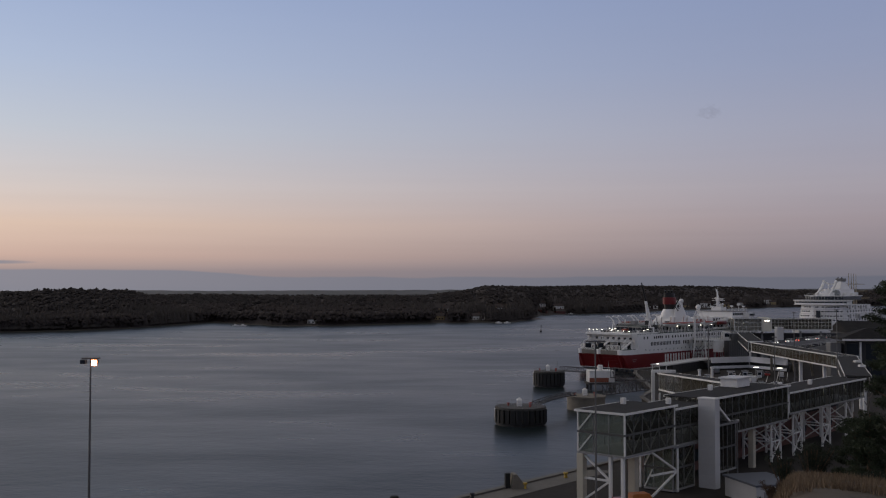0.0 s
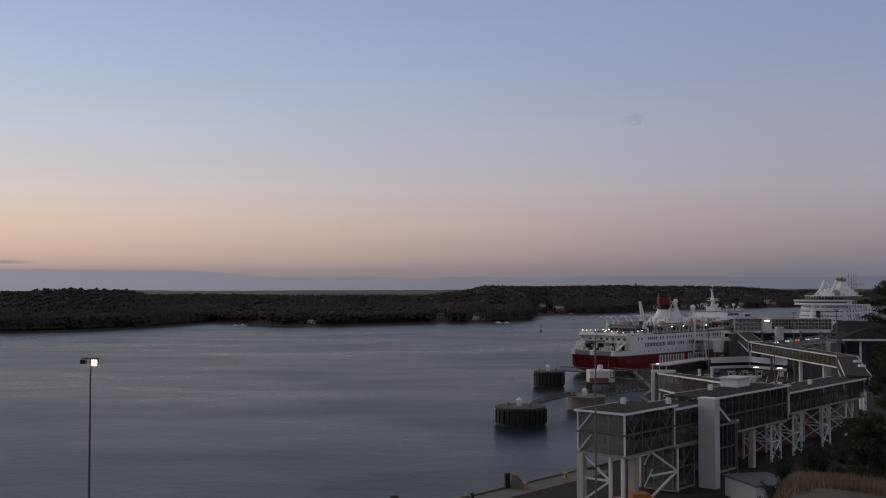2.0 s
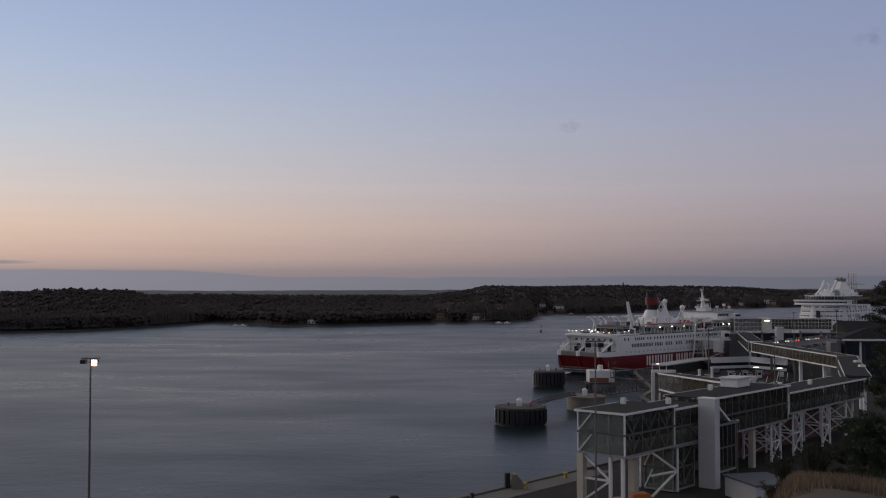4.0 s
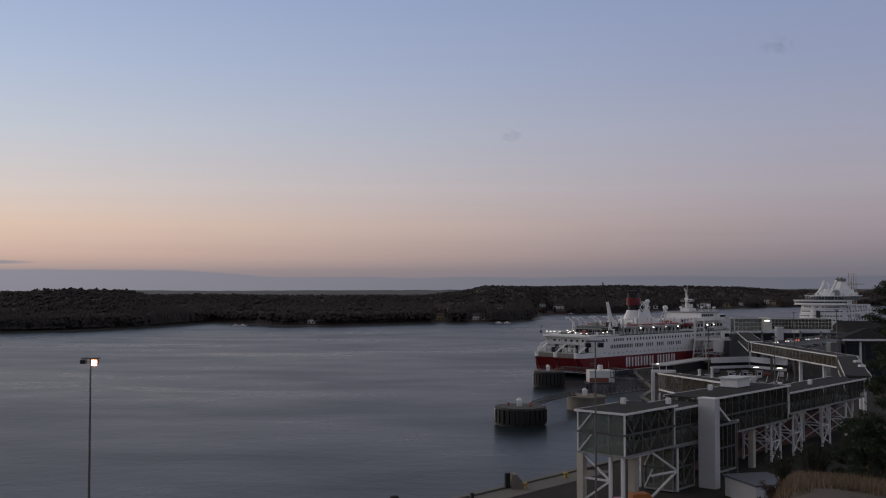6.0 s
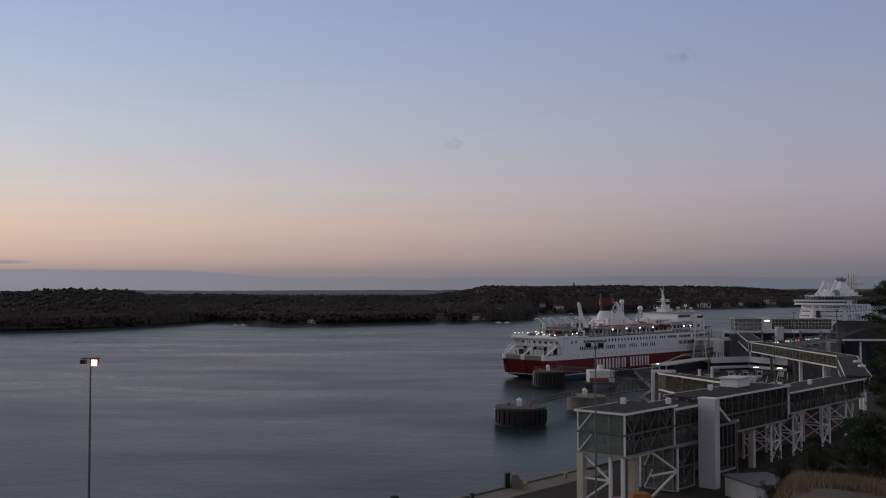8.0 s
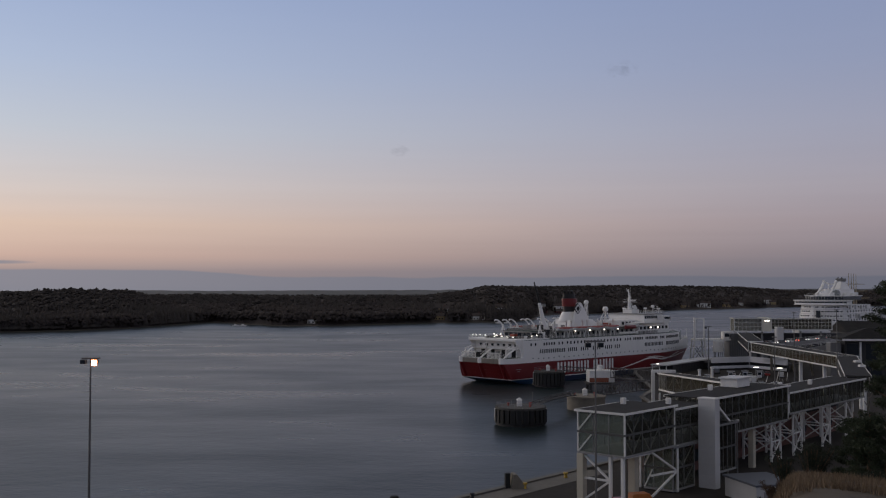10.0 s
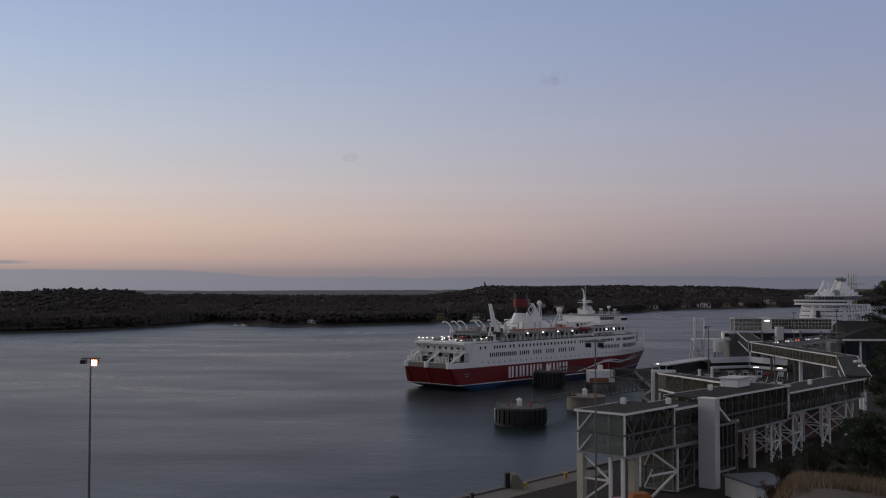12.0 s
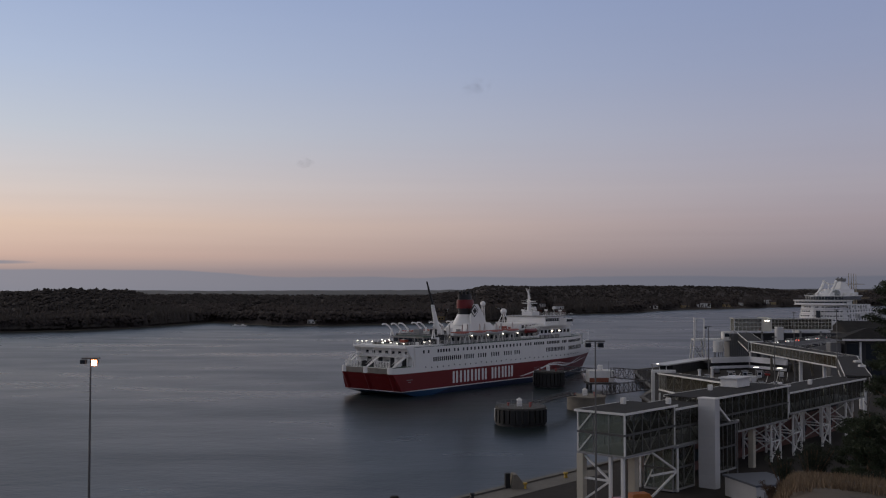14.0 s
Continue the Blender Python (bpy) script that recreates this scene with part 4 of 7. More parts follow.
# ---- passenger gangways ----
def corridor(name, label, length, width, z0, z1, storeys, bay, m, pale=False, trim=0.12, diag=True, ends=(True, True)):
    """A glazed raised walkway along local x; local y is its width."""
    g = thing(name, label, "gangway", m, "gangways")
    h = (z1 - z0) / storeys
    edge = M_GALV if name == "stair_shaft" else M_STEEL
    if pale:
        box_part("edge_beam", g, -0.2, length + 0.2, -0.22, -0.12, z0 - 0.15, z0 + 0.25, M_STEEL, "white lower edge beam")
        box_part("edge_beam", g, -0.2, length + 0.2, width + 0.12, width + 0.22, z0 - 0.15, z0 + 0.25, M_STEEL, "white lower edge beam")
        trim = 0.14
    box_part("roof", g, -0.35, length + 0.35, -0.35, width + 0.35, z1, z1 + 0.16, M_ROOF, "dark felt roof")
    for y0, y1 in ((-0.45, -0.3), (width + 0.3, width + 0.45)):
        box_part("roof_trim", g, -0.45, length + 0.45, y0, y1, z1 - trim, z1 + 0.2, edge, "painted roof edge trim")
    for x0, x1, on in ((-0.45, -0.3, ends[0]), (length + 0.3, length + 0.45, ends[1])):
        if on:
            box_part("roof_trim", g, x0, x1, -0.3, width + 0.3, z1 - trim, z1 + 0.2, edge, "painted roof edge trim")
    n = max(1, round(length / bay))
    step = length / n
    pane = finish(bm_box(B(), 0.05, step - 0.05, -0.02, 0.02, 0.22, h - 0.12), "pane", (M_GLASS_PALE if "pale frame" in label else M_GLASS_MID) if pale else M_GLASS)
    for s in range(storeys):
        zf = z0 + s * h
        box_part("floor_slab", g, -0.1, length + 0.1, -0.1, width + 0.1, zf - 0.12, zf + 0.18, M_FLOOR if s else M_GREY_STEEL, "grey floor slab")
        if name == "glass_gallery":
            for q in (0.36, 0.68):
                box_part("transom", g, 0, length, -0.09, -0.03, zf + h * q, zf + h * q + 0.12, M_STEEL, "pale horizontal glazing bar")
            box_part("end_frame", g, -0.3, 0.1, -0.2, -0.04, zf, zf + h, M_STEEL)
            box_part("end_frame", g, length - 0.1, length + 0.3, -0.2, -0.04, zf, zf + h, M_STEEL)
        for y in (0.0, width):
            for k in range(n):
                shared("pane", pane, g, Matrix.Translation((k * step, y, zf)))
            for k in range(n + 1):
                wide = 0.26 if k in (0, n) else 0.07
                part("mullion", bm_box(B(), k * step - wide / 2, k * step + wide / 2, y - 0.1, y + 0.1, zf + 0.18, zf + h - 0.13), edge if wide > 0.1 or name == "glass_gallery" else (M_GREY_STEEL if pale else M_GALV), g)
        inner = 0.16
        if diag:
            for k in range(n):
                a, b = ((k * step, zf + 0.2), ((k + 1) * step, zf + h - 0.2)) if k % 2 else ((k * step, zf + h - 0.2), ((k + 1) * step, zf + 0.2))
                part("brace", bm_beam(B(), (a[0], inner, a[1]), (b[0], inner, b[1]), 0.14), M_STEEL if "end with white" in label or "crossed" in label or pale else M_GREY_STEEL, g)
        for x, on in ((0.0, ends[0]), (length, ends[1])):
            if not on:
                continue
            # end panes get the glass whose base colour is lightened for sky
            me = finish(bm_box(B(), -0.02, 0.02, 0.06, width / 3 - 0.06, 0.22, h - 0.12), "pane", M_GLASS_PALE if pale else M_GLASS_END_SKY)
            for j in range(3):
                shared("pane", me, g, Matrix.Translation((x, j * width / 3, zf)))
            for j in (1, 2):
                part("mullion", bm_box(B(), x - 0.06, x + 0.06, j * width / 3 - 0.05, j * width / 3 + 0.05, zf + 0.18, zf + h - 0.13), M_GREY_STEEL, g)
            if diag:
                xo = -0.12 if x == 0 else x + 0.12
                part("brace", bm_beam(B(), (xo, width - 0.1, zf + 0.2), (xo, width * 0.7, zf + h - 0.3), 0.18), M_STEEL, g)
    return g


AXIS = math.degrees(math.atan2(0.751, 0.66))


def on_axis(s, off=0.0, z=0.0):
    """A place along the main gangway: s metres from its glazed end, off metres to its sea side."""
    return (26.2 + 0.66 * s - 0.751 * off, 148.4 + 0.751 * s + 0.66 * off, z)


def axis_pose(s, off=0.0, z=0.0):
    return pose(*on_axis(s, off, z), 0, 0, AXIS)


def heading(a, b):
    return math.degrees(math.atan2(b[1] - a[1], b[0] - a[0]))


def column(name, label, x, y, z0, z1, w, d, material, turn=AXIS, group="gangway columns"):
    c = part(name, bm_box(B(), -w / 2, w / 2, -d / 2, d / 2, 0, z1 - z0), material, None, label, bevel=0.04)
    c.matrix_world = pose(x, y, z0, 0, 0, turn)
    return tagged(c, label, "column", group)


def trestle(s, z1, width=6.0, depth=4.0, off=1.0, material=None):
    t = thing("steel_trestle", "white steel trestle with crossed braces under the gangway", "trestle", axis_pose(s, off, QUAY_Z), "gangway trestles")
    h = z1 - QUAY_Z
    material = material or M_STEEL
    legs = [(0, 0), (depth, 0), (depth, width), (0, width)]
    for x, y in legs:
        part("leg", bm_beam(B(), (x, y, 0), (x, y, h), 0.34), material, t)
    for (ax, ay), (bx, by) in zip(legs, legs[1:] + legs[:1]):
        part("brace", bm_beam(B(), (ax, ay, 0.3), (bx, by, h * 0.5), 0.2), material, t)
        part("brace", bm_beam(B(), (bx, by, h * 0.5), (ax, ay, h - 0.2), 0.2), material, t)
        part("strut", bm_beam(B(), (ax, ay, h * 0.5), (bx, by, h * 0.5), 0.2), material, t)
        part("strut", bm_beam(B(), (ax, ay, h - 0.2), (bx, by, h - 0.2), 0.26), material, t)


def build_gangways():
    corridor("passenger_gangway", "two-storey glazed gangway end with white steel frame and dark roof", 14.6, 8.0, 9.4, 15.6, 2, 2.45, axis_pose(0), ends=(True, False))
    corridor("stair_link", "recessed glazed stair link beside the lift tower", 11.4, 7.0, 9.2, 14.9, 2, 2.85, axis_pose(14.95, 0.5), ends=(False, False))
    corridor("passenger_gangway", "two-storey dark glazed gangway with felt roof", 31.0, 8.0, 9.3, 15.6, 2, 2.6, axis_pose(26.8), ends=(False, True))
    corridor("passenger_gangway", "single-storey glazed gangway on white trestles", 40.0, 6.6, 10.3, 14.2, 1, 2.5, axis_pose(58.3), ends=(False, False))
    a, b = (92.2, 222.0), (115.8, 288.5)
    corridor("passenger_gangway", "glazed gangway leg with plain dark roof", 69.5, 4.6, 11.4, 14.7, 1, 3.0, pose(*a, 0, 0, 0, heading(a, b)), ends=(False, True), diag=False, pale=True)
    a, b = (110.7, 286.0), (108.2, 360.0)
    corridor("passenger_gangway", "long glazed gangway with white roof edge over the car lanes", 74.0, 4.6, 11.5, 14.7, 1, 3.0, pose(a[0] + 4.6, a[1], 0, 0, 0, heading(a, b)) , ends=(True, False), diag=False, pale=True)
    a, b = (107.7, 361.0), (124.0, 430.0)
    corridor("passenger_gangway", "far glazed gangway leg with white roof edge", 70.5, 4.6, 11.5, 14.9, 1, 3.0, pose(a[0] + 4.6, a[1], 0, 0, 0, heading(a, b)), ends=(True, True), diag=False, pale=True)
    # sloping boarding bridge to the berth, with its portal
    a, b = (58.0, 275.0), (54.6, 199.0)
    corridor("boarding_bridge", "sloping glazed boarding bridge with white portal frame", 76.2, 4.2, 6.6, 10.9, 1, 10.9, pose(*a, 0, 0, 0, heading(a, b)) @ pose(0, 0, 0, 0, -3.4, 0), ends=(True, False), pale=True)
    portal = thing("portal_frame", "white steel portal at the end of the boarding bridge", "portal", pose(57.4, 277.2, QUAY_Z, 0, 0, 84))
    for y in (-4.9, 0.7):
        part("post", bm_beam(B(), (0, y, 0), (0, y, 9.4), 0.9), M_STEEL, portal)
        part("back_post", bm_beam(B(), (2.6, y, 0), (2.6, y, 9.2), 0.35), M_STEEL, portal)
        for k in range(5):
            part("brace", bm_beam(B(), (0 if k % 2 else 2.6, y, 0.8 + 1.6 * k), (2.6 if k % 2 else 0, y, 2.4 + 1.6 * k), 0.18), M_STEEL, portal)
    part("lintel", bm_beam(B(), (0, -5.3, 9.4), (0, 1.1, 9.4), 0.9, 0.7), M_STEEL, portal)
    # glazed stair shafts that reach down to the ground on both sides of the lift tower
    corridor("stair_shaft", "dark glazed stair shaft with crossed braces", 6.9, 5.0, 2.3, 9.0, 2, 3.45, axis_pose(15.1, 0.6), ends=(True, True))
    corridor("stair_shaft", "dark glazed stair shaft under the gangway", 7.6, 1.6, 4.0, 11.6, 2, 1.5, axis_pose(24.4, -1.75), ends=(True, True), diag=False)
    # lift tower
    lift = thing("lift_tower", "pale grey metal-clad lift tower beside the gangway", "tower", axis_pose(22.2, -3.0, QUAY_Z))
    for k in range(7):
        box_part("cladding_panel", lift, 0, 1.7, 0, 2.9, 2.02 * k, 2.02 * k + 2.012, M_CLAD, bevel=0.008)
    box_part("cap", lift, -0.08, 1.78, -0.08, 2.98, 14.12, 14.3, M_STEEL)
    # white-edged stair descending beside the lift tower
    st = thing("stair_flight", "enclosed stair with white sloping edge beside the lift tower", "stairs", axis_pose(26.0, -1.4, QUAY_Z))
    part("edge_beam", bm_beam(B(), (0, 0, 13.0), (5.0, 0, 9.6), 0.2, 0.35), M_STEEL, st)
    part("landing_beam", bm_beam(B(), (5.0, 0, 9.6), (8.0, 0, 9.6), 0.2, 0.35), M_STEEL, st)
    for k in range(3):
        part("post", bm_beam(B(), (0.3 + 3.6 * k, 0, 0), (0.3 + 3.6 * k, 0, 12.7 - 2.4 * k if k < 2 else 9.5), 0.16), M_GALV, st)
    for k in range(16):
        box_part("tread", st, 0.1 + 0.31 * k, 0.42 + 0.31 * k, 0.1, 1.3, 12.6 - 0.21 * k, 12.66 - 0.21 * k, M_GALV)
    # supports
    for s, off, w, m_ in ((0.3, 7.6, 1.1, M_BEIGE), (0.3, 0.5, 0.5, M_STEEL), (0.3, 2.6, 0.45, M_STEEL), (8.2, 3.5, 1.2, M_BEIGE), (16.4, 0.6, 0.45, M_STEEL), (16.4, 7.0, 0.45, M_STEEL), (45.0, 1.3, 1.0, M_BEIGE)):
        x, y, _ = on_axis(s, off)
        column("gangway_column", "beige painted steel column" if m_ is M_BEIGE else "slim white steel column", x, y, QUAY_Z, 9.28, w, w, m_)
    for s0, o0, s1, o1, za, zb in ((0.3, 7.3, 0.3, 2.8, 9.2, 5.8), (0.3, 2.8, 0.3, 7.3, 5.6, 2.4), (0.3, 7.3, 0.3, 2.8, 5.7, 5.7), (0.4, 0.5, 8.2, 0.6, 9.2, 9.0), (8.4, 0.6, 16.2, 0.6, 9.2, 5.4), (16.2, 0.6, 8.6, 0.6, 5.2, 2.4), (8.4, 0.6, 16.2, 0.6, 5.6, 5.3)):
        br = part("wind_brace", bm_beam(B(), on_axis(s0, o0, za), on_axis(s1, o1, zb), 0.28), M_STEEL)
        tagged(br, "white diagonal wind brace under the gangway", "brace", "wind braces")
    for s in (52.5, 62.5, 77.0, 90.0):
        trestle(s, 9.28 if s < 58 else 10.27, 5.4, 4.0 if s > 50 else 2.6)
    for x, y, w in ((112.6, 303, 0.9), (112.2, 322, 0.9), (123.4, 412, 0.7), (103.4, 252, 0.7), (109.8, 270, 0.7)):
        column("gangway_column", "white steel column under the long gangway", x, y, QUAY_Z, 11.35, w, w, M_STEEL, 0)
    for k in range(6):
        x, y = 57.3 - 0.6 * k, 264 - 12.5 * k
        column("gangway_column", "slim white steel column", x - 1.6, y, QUAY_Z, 6.9 + 0.75 * k, 0.4, 0.4, M_STEEL, 0)
    for x, y, top in ((71.2, 285.0, 11.3), (75.2, 287.0, 11.8)):
        vp = thing("vent_stack", "white round vent stack with a flat cap", "vent", pose(x, y, QUAY_Z), "vent stacks")
        part("pipe", bm_beam(B(), (0, 0, 0), (0, 0, top - QUAY_Z - 0.3), 0.8, sides=12), M_STEEL, vp, smooth=True)
        part("cap", bm_beam(B(), (0, 0, top - QUAY_Z - 0.3), (0, 0, top - QUAY_Z), 1.1, sides=12), M_STEEL, vp)
    # roof gear
    for s, off, z in ((10.2, 6.4, 15.76), (20.4, 4.2, 15.06), (39.0, 6.2, 15.76), (76.0, 3.0, 14.36), (66.5, 5.2, 14.36)):
        v = part("roof_vent", bm_box(B(), -0.36, 0.36, -0.36, 0.36, 0, 1.0), M_STEEL, None, bevel=0.08)
        v.matrix_world = axis_pose(s, off, z)
        tagged(v, "small pale box vent on the gangway roof", "vent", "roof vents")
    for x, y in ((106.3, 262), (101.4, 247)):
        v = part("roof_vent", bm_box(B(), -0.7, 0.7, -0.7, 0.7, 0, 0.5), M_STEEL, None, bevel=0.05)
        v.matrix_world = pose(x - 0.6, y, 14.86)
        tagged(v, "flat pale roof hatch on the gangway roof", "vent", "roof vents")
    plant = thing("roof_plant_room", "low white plant room on the gangway roof", "plant room", axis_pose(46.4, 4.6, 15.76))
    box_part("body", plant, 0, 5.2, 0, 3.3, 0, 1.5, M_STEEL, bevel=0.05)
    box_part("lid", plant, -0.3, 5.5, -0.3, 3.6, 1.5, 1.75, M_CLAD)


M_CLAD = mat("pale_metal_cladding", (0.58, 0.575, 0.57), 0.45, 0.1, var=0.08, scale=0.4, rnd=0.03)
build_gangways()


# ---- berths, sheds and the terminal ----
def dolphin(x, y, r, top, label, wall, staves, hut=True):
    d = thing("mooring_dolphin", label, "dolphin", pose(x, y, 0), "mooring dolphins")
    part("caisson", bm_tube(B(), [disc(0, 0, -4, r - 0.3, n=28), disc(0, 0, top - 0.5, r - 0.3, n=28)]), wall, d, smooth=True)
    part("cap", bm_tube(B(), [disc(0, 0, top - 0.5, r, n=28), disc(0, 0, top, r, n=28)]), wall, d, "concrete capping slab", smooth=True)
    if staves:
        for k in range(26):
            a = math.tau * k / 26
            st = part("fender_stave", bm_box(B(), r - 0.28, r + 0.25, -0.5, 0.5, 0.8, top - 0.55), M_RUBBER if k % 13 else M_STEEL, d)
            st.matrix_local = Matrix.Rotation(a, 4, "Z")
        part("rubbing_ring", bm_tube(B(), [disc(0, 0, 0.4, r + 0.1, n=28), disc(0, 0, 0.75, r + 0.1, n=28)]), M_RUBBER, d)
    if hut:
        box_part("light_hut", d, -0.9, 0.3, -0.7, 0.7, top, top + 1.5, M_STEEL, "small white navigation light hut", 0.05)
        bm = bm_tube(B(), [[(-1.05, -0.85, top + 1.5), (0.45, -0.85, top + 1.5), (0.45, 0.85, top + 1.5), (-1.05, 0.85, top + 1.5)], [(-0.4, -0.1, top + 2.1), (-0.2, -0.1, top + 2.1), (-0.2, 0.1, top + 2.1), (-0.4, 0.1, top + 2.1)]])
        part("hut_roof", bm, M_STEEL, d)
    for bx, by in ((2.6, 1.5), (2.2, -2.0), (-3.0, 1.2)):
        part("bollard", bm_tube(B(), [disc(bx, by, top, 0.28, n=8), disc(bx, by, top + 0.5, 0.2, n=8), disc(bx, by, top + 0.6, 0.4, n=8), disc(bx, by, top + 0.75, 0.35, n=8)]), M_REDBOL, d, smooth=True)
    part("light_pole", bm_beam(B(), (2.9, 0, top), (2.9, 0, top + 3.4), 0.12, sides=6), M_GALV, d)
    bm = B()
    n = 20
    for k in range(n):
        a = math.tau * k / n
        q = math.tau * (k + 1) / n
        bm_beam(bm, ((r - 0.3) * math.cos(a), (r - 0.3) * math.sin(a), top), ((r - 0.3) * math.cos(a), (r - 0.3) * math.sin(a), top + 1.0), 0.06)
        bm_beam(bm, ((r - 0.3) * math.cos(a), (r - 0.3) * math.sin(a), top + 1.0), ((r - 0.3) * math.cos(q), (r - 0.3) * math.sin(q), top + 1.0), 0.05)
    part("railing", bm, M_GALV, d)


M_REDBOL = mat("red_bollard_paint", (0.30, 0.05, 0.04), 0.6, var=0.15)


def catwalk(a, b, z, h=1.6, rise=0.0):
    """A lattice footbridge between a and b."""
    length = math.hypot(b[0] - a[0], b[1] - a[1])
    c = thing("catwalk", "dark steel lattice catwalk between mooring dolphins", "catwalk", pose(a[0], a[1], z, 0, 0, heading(a, b)), "catwalks")
    n = max(2, round(length / 2.0))
    arch = lambda x: rise * math.sin(math.pi * x / length)
    for y in (-0.8, 0.8):
        bm = B()
        for k in range(n):
            x0, x1 = length * k / n, length * (k + 1) / n
            bm_beam(bm, (x0, y, arch(x0)), (x1, y, arch(x1)), 0.2)
            bm_beam(bm, (x0, y, h + arch(x0)), (x1, y, h + arch(x1)), 0.16)
            za, zb = (0, h) if k % 2 else (h, 0)
            bm_beam(bm, (x0, y, za + arch(x0)), (x1, y, zb + arch(x1)), 0.11)
            bm_beam(bm, (x0, y, arch(x0)), (x0, y, h + arch(x0)), 0.11)
        part("side_truss", bm, M_CAT, c)
    bm = B()
    for k in range(n):
        x0, x1 = length * k / n, length * (k + 1) / n
        bm_beam(bm, (x0, 0, arch(x0) + 0.1), (x1, 0, arch(x1) + 0.1), 1.5, 0.08)
    part("walkway", bm, M_CAT, c)


def build_berths():
    dolphin(19.3, 255.6, 6.3, 4.5, "round mooring dolphin ringed with black fender staves", M_CONC_DARK, True)
    dolphin(36.4, 353.0, 5.2, 5.4, "round dark mooring dolphin with a white light hut", M_CONC_DARK, True)
    dolphin(40.0, 287.5, 5.6, 3.8, "round beige concrete mooring dolphin", M_CONC, False)
    catwalk((23.5, 260.3), (36.0, 283.5), 4.3, 0.8, 0.4)
    catwalk((45.4, 288.5), (60.0, 303.0), 3.9, 2.6)
    catwalk((41.0, 355.5), (51.0, 346.0), 5.2, 1.5)
    catwalk((56.0, 340.0), (68.0, 326.0), 4.2, 3.2)
    plat = thing("mooring_platform", "small white and rust-red machinery house on a piled platform", "platform", pose(48.6, 340.0, 0, 0, 0, 4))
    box_part("deck", plat, -0.6, 9.2, -0.5, 6.5, 1.9, 2.5, M_CONC_DARK)
    for x in (0.4, 8.2):
        for y in (0.4, 5.6):
            part("pile", bm_beam(B(), (x, y, -4), (x, y, 1.9), 0.9, sides=8), M_CONC_DARK, plat)
    box_part("house", plat, 0, 8.4, 0.3, 5.8, 2.5, 6.4, M_STEEL, "white sheet-metal house", 0.06)
    box_part("lower_panel", plat, -0.03, 6.4, 0.24, 0.34, 2.6, 4.0, M_RUST, "rust-red lower wall panel")
    box_part("tank", plat, 3.2, 4.8, 1.5, 3.1, 6.4, 8.2, M_STEEL, "white header tank", 0.3)
    part("mast", bm_beam(B(), (6.6, 1.2, 6.4), (6.6, 1.2, 9.6), 0.14, sides=6), M_GALV, plat)
    # boarding shed along the berth
    shed = thing("boarding_shed", "long dark-sided shed with a flat pale roof along the berth", "shed", pose(81.9, 375.5, QUAY_Z, 0, 0, heading((81.9, 375.5), (108.2, 411.3))))
    box_part("wall", shed, 6.0, 44.4, 0.4, 5.6, 0, 3.3, M_DARK, "dark wall")
    for k in range(13):
        box_part("wall_panel", shed, 6.2 + 2.95 * k, 8.95 + 2.95 * k, 0.3, 0.39, 0.1, 3.2, M_SHED)
    box_part("roof", shed, -0.6, 45.0, -0.4, 6.2, 3.3, 3.75, M_CLAD, "flat pale metal roof")
    for y in (0.3, 3.0, 5.8):
        part("post", bm_beam(B(), (0.2, y, 0), (0.2, y, 3.3), 0.25), M_STEEL, shed)
    lampm = finish(bm_box(B(), -0.6, 0.6, -0.16, 0.16, -0.12, 0.12), "strip_lamp", M_LAMP)
    shared("strip_lamp", lampm, shed, Matrix.Translation((1.0, 4.0, 3.9)))
    # bow visor gantry with platform, hut and tank at the head of the berth
    gan = thing("berth_gantry", "tall white steel gantry with platform beside the berth", "gantry", pose(105.6, 430.0, QUAY_Z))
    for x in (0, 4.0):
        part("post", bm_beam(B(), (x, 0, 10.0), (x, 0, 19.4 if x == 0 else 18.8), 0.75 if x == 0 else 0.5), M_STEEL, gan)
        for y in (0, 5):
            part("leg", bm_beam(B(), (x * 1.5 - 1.0, y, 0), (x, y, 10.0), 0.55), M_STEEL, gan)
            part("brace", bm_beam(B(), (x * 1.4 - 0.8, y, 1.0), (4 - x * 0.9, y, 7.5), 0.26), M_GREY_STEEL, gan)
    part("crossbeam", bm_beam(B(), (0, 0, 18.9), (4, 0, 18.9), 0.45), M_STEEL, gan)
    part("crossbeam", bm_beam(B(), (-0.5, 0, 4.6), (4.6, 0, 4.6), 0.35), M_STEEL, gan)
    part("ladder", bm_beam(B(), (0.9, 0, 10.7), (0.9, 0, 18.5), 0.12), M_GREY_STEEL, gan)
    box_part("platform", gan, -0.2, 15.0, -0.4, 5.4, 9.8, 10.5, M_STEEL, "white platform beam")
    rail(gan, [(0.2, -0.3), (11.5, -0.3)], 10.5, 3.0, M_GALV, "railing", 0.8)
    rail(gan, [(0.2, 5.3), (11.5, 5.3)], 10.5, 3.0, M_GALV, "railing", 0.8)
    hut = box_part("hut", gan, 12.0, 15.2, 0.0, 4.0, 10.5, 13.4, M_STEEL, "white control hut", 0.06)
    box_part("window", hut, 12.6, 14.4, -0.06, 0.05, 11.3, 12.8, M_PORT)
    tank = thing("storage_tank", "round pale grey steel tank", "tank", pose(114.6, 427.0, QUAY_Z))
    part("shell", bm_tube(B(), [disc(0, 0, 5.2, 2.1, n=20), disc(0, 0, 9.5, 2.1, n=20)]), M_STEEL, tank, smooth=True)
    part("rim", bm_tube(B(), [disc(0, 0, 9.5, 2.2, n=20), disc(0, 0, 9.7, 2.2, n=20)]), M_STEEL, tank)
    for k in range(5):
        a = math.tau * k / 5
        part("leg", bm_beam(B(), (1.8 * math.cos(a), 1.8 * math.sin(a), 0), (1.8 * math.cos(a), 1.8 * math.sin(a), 5.2), 0.3), M_GREY_STEEL, tank)
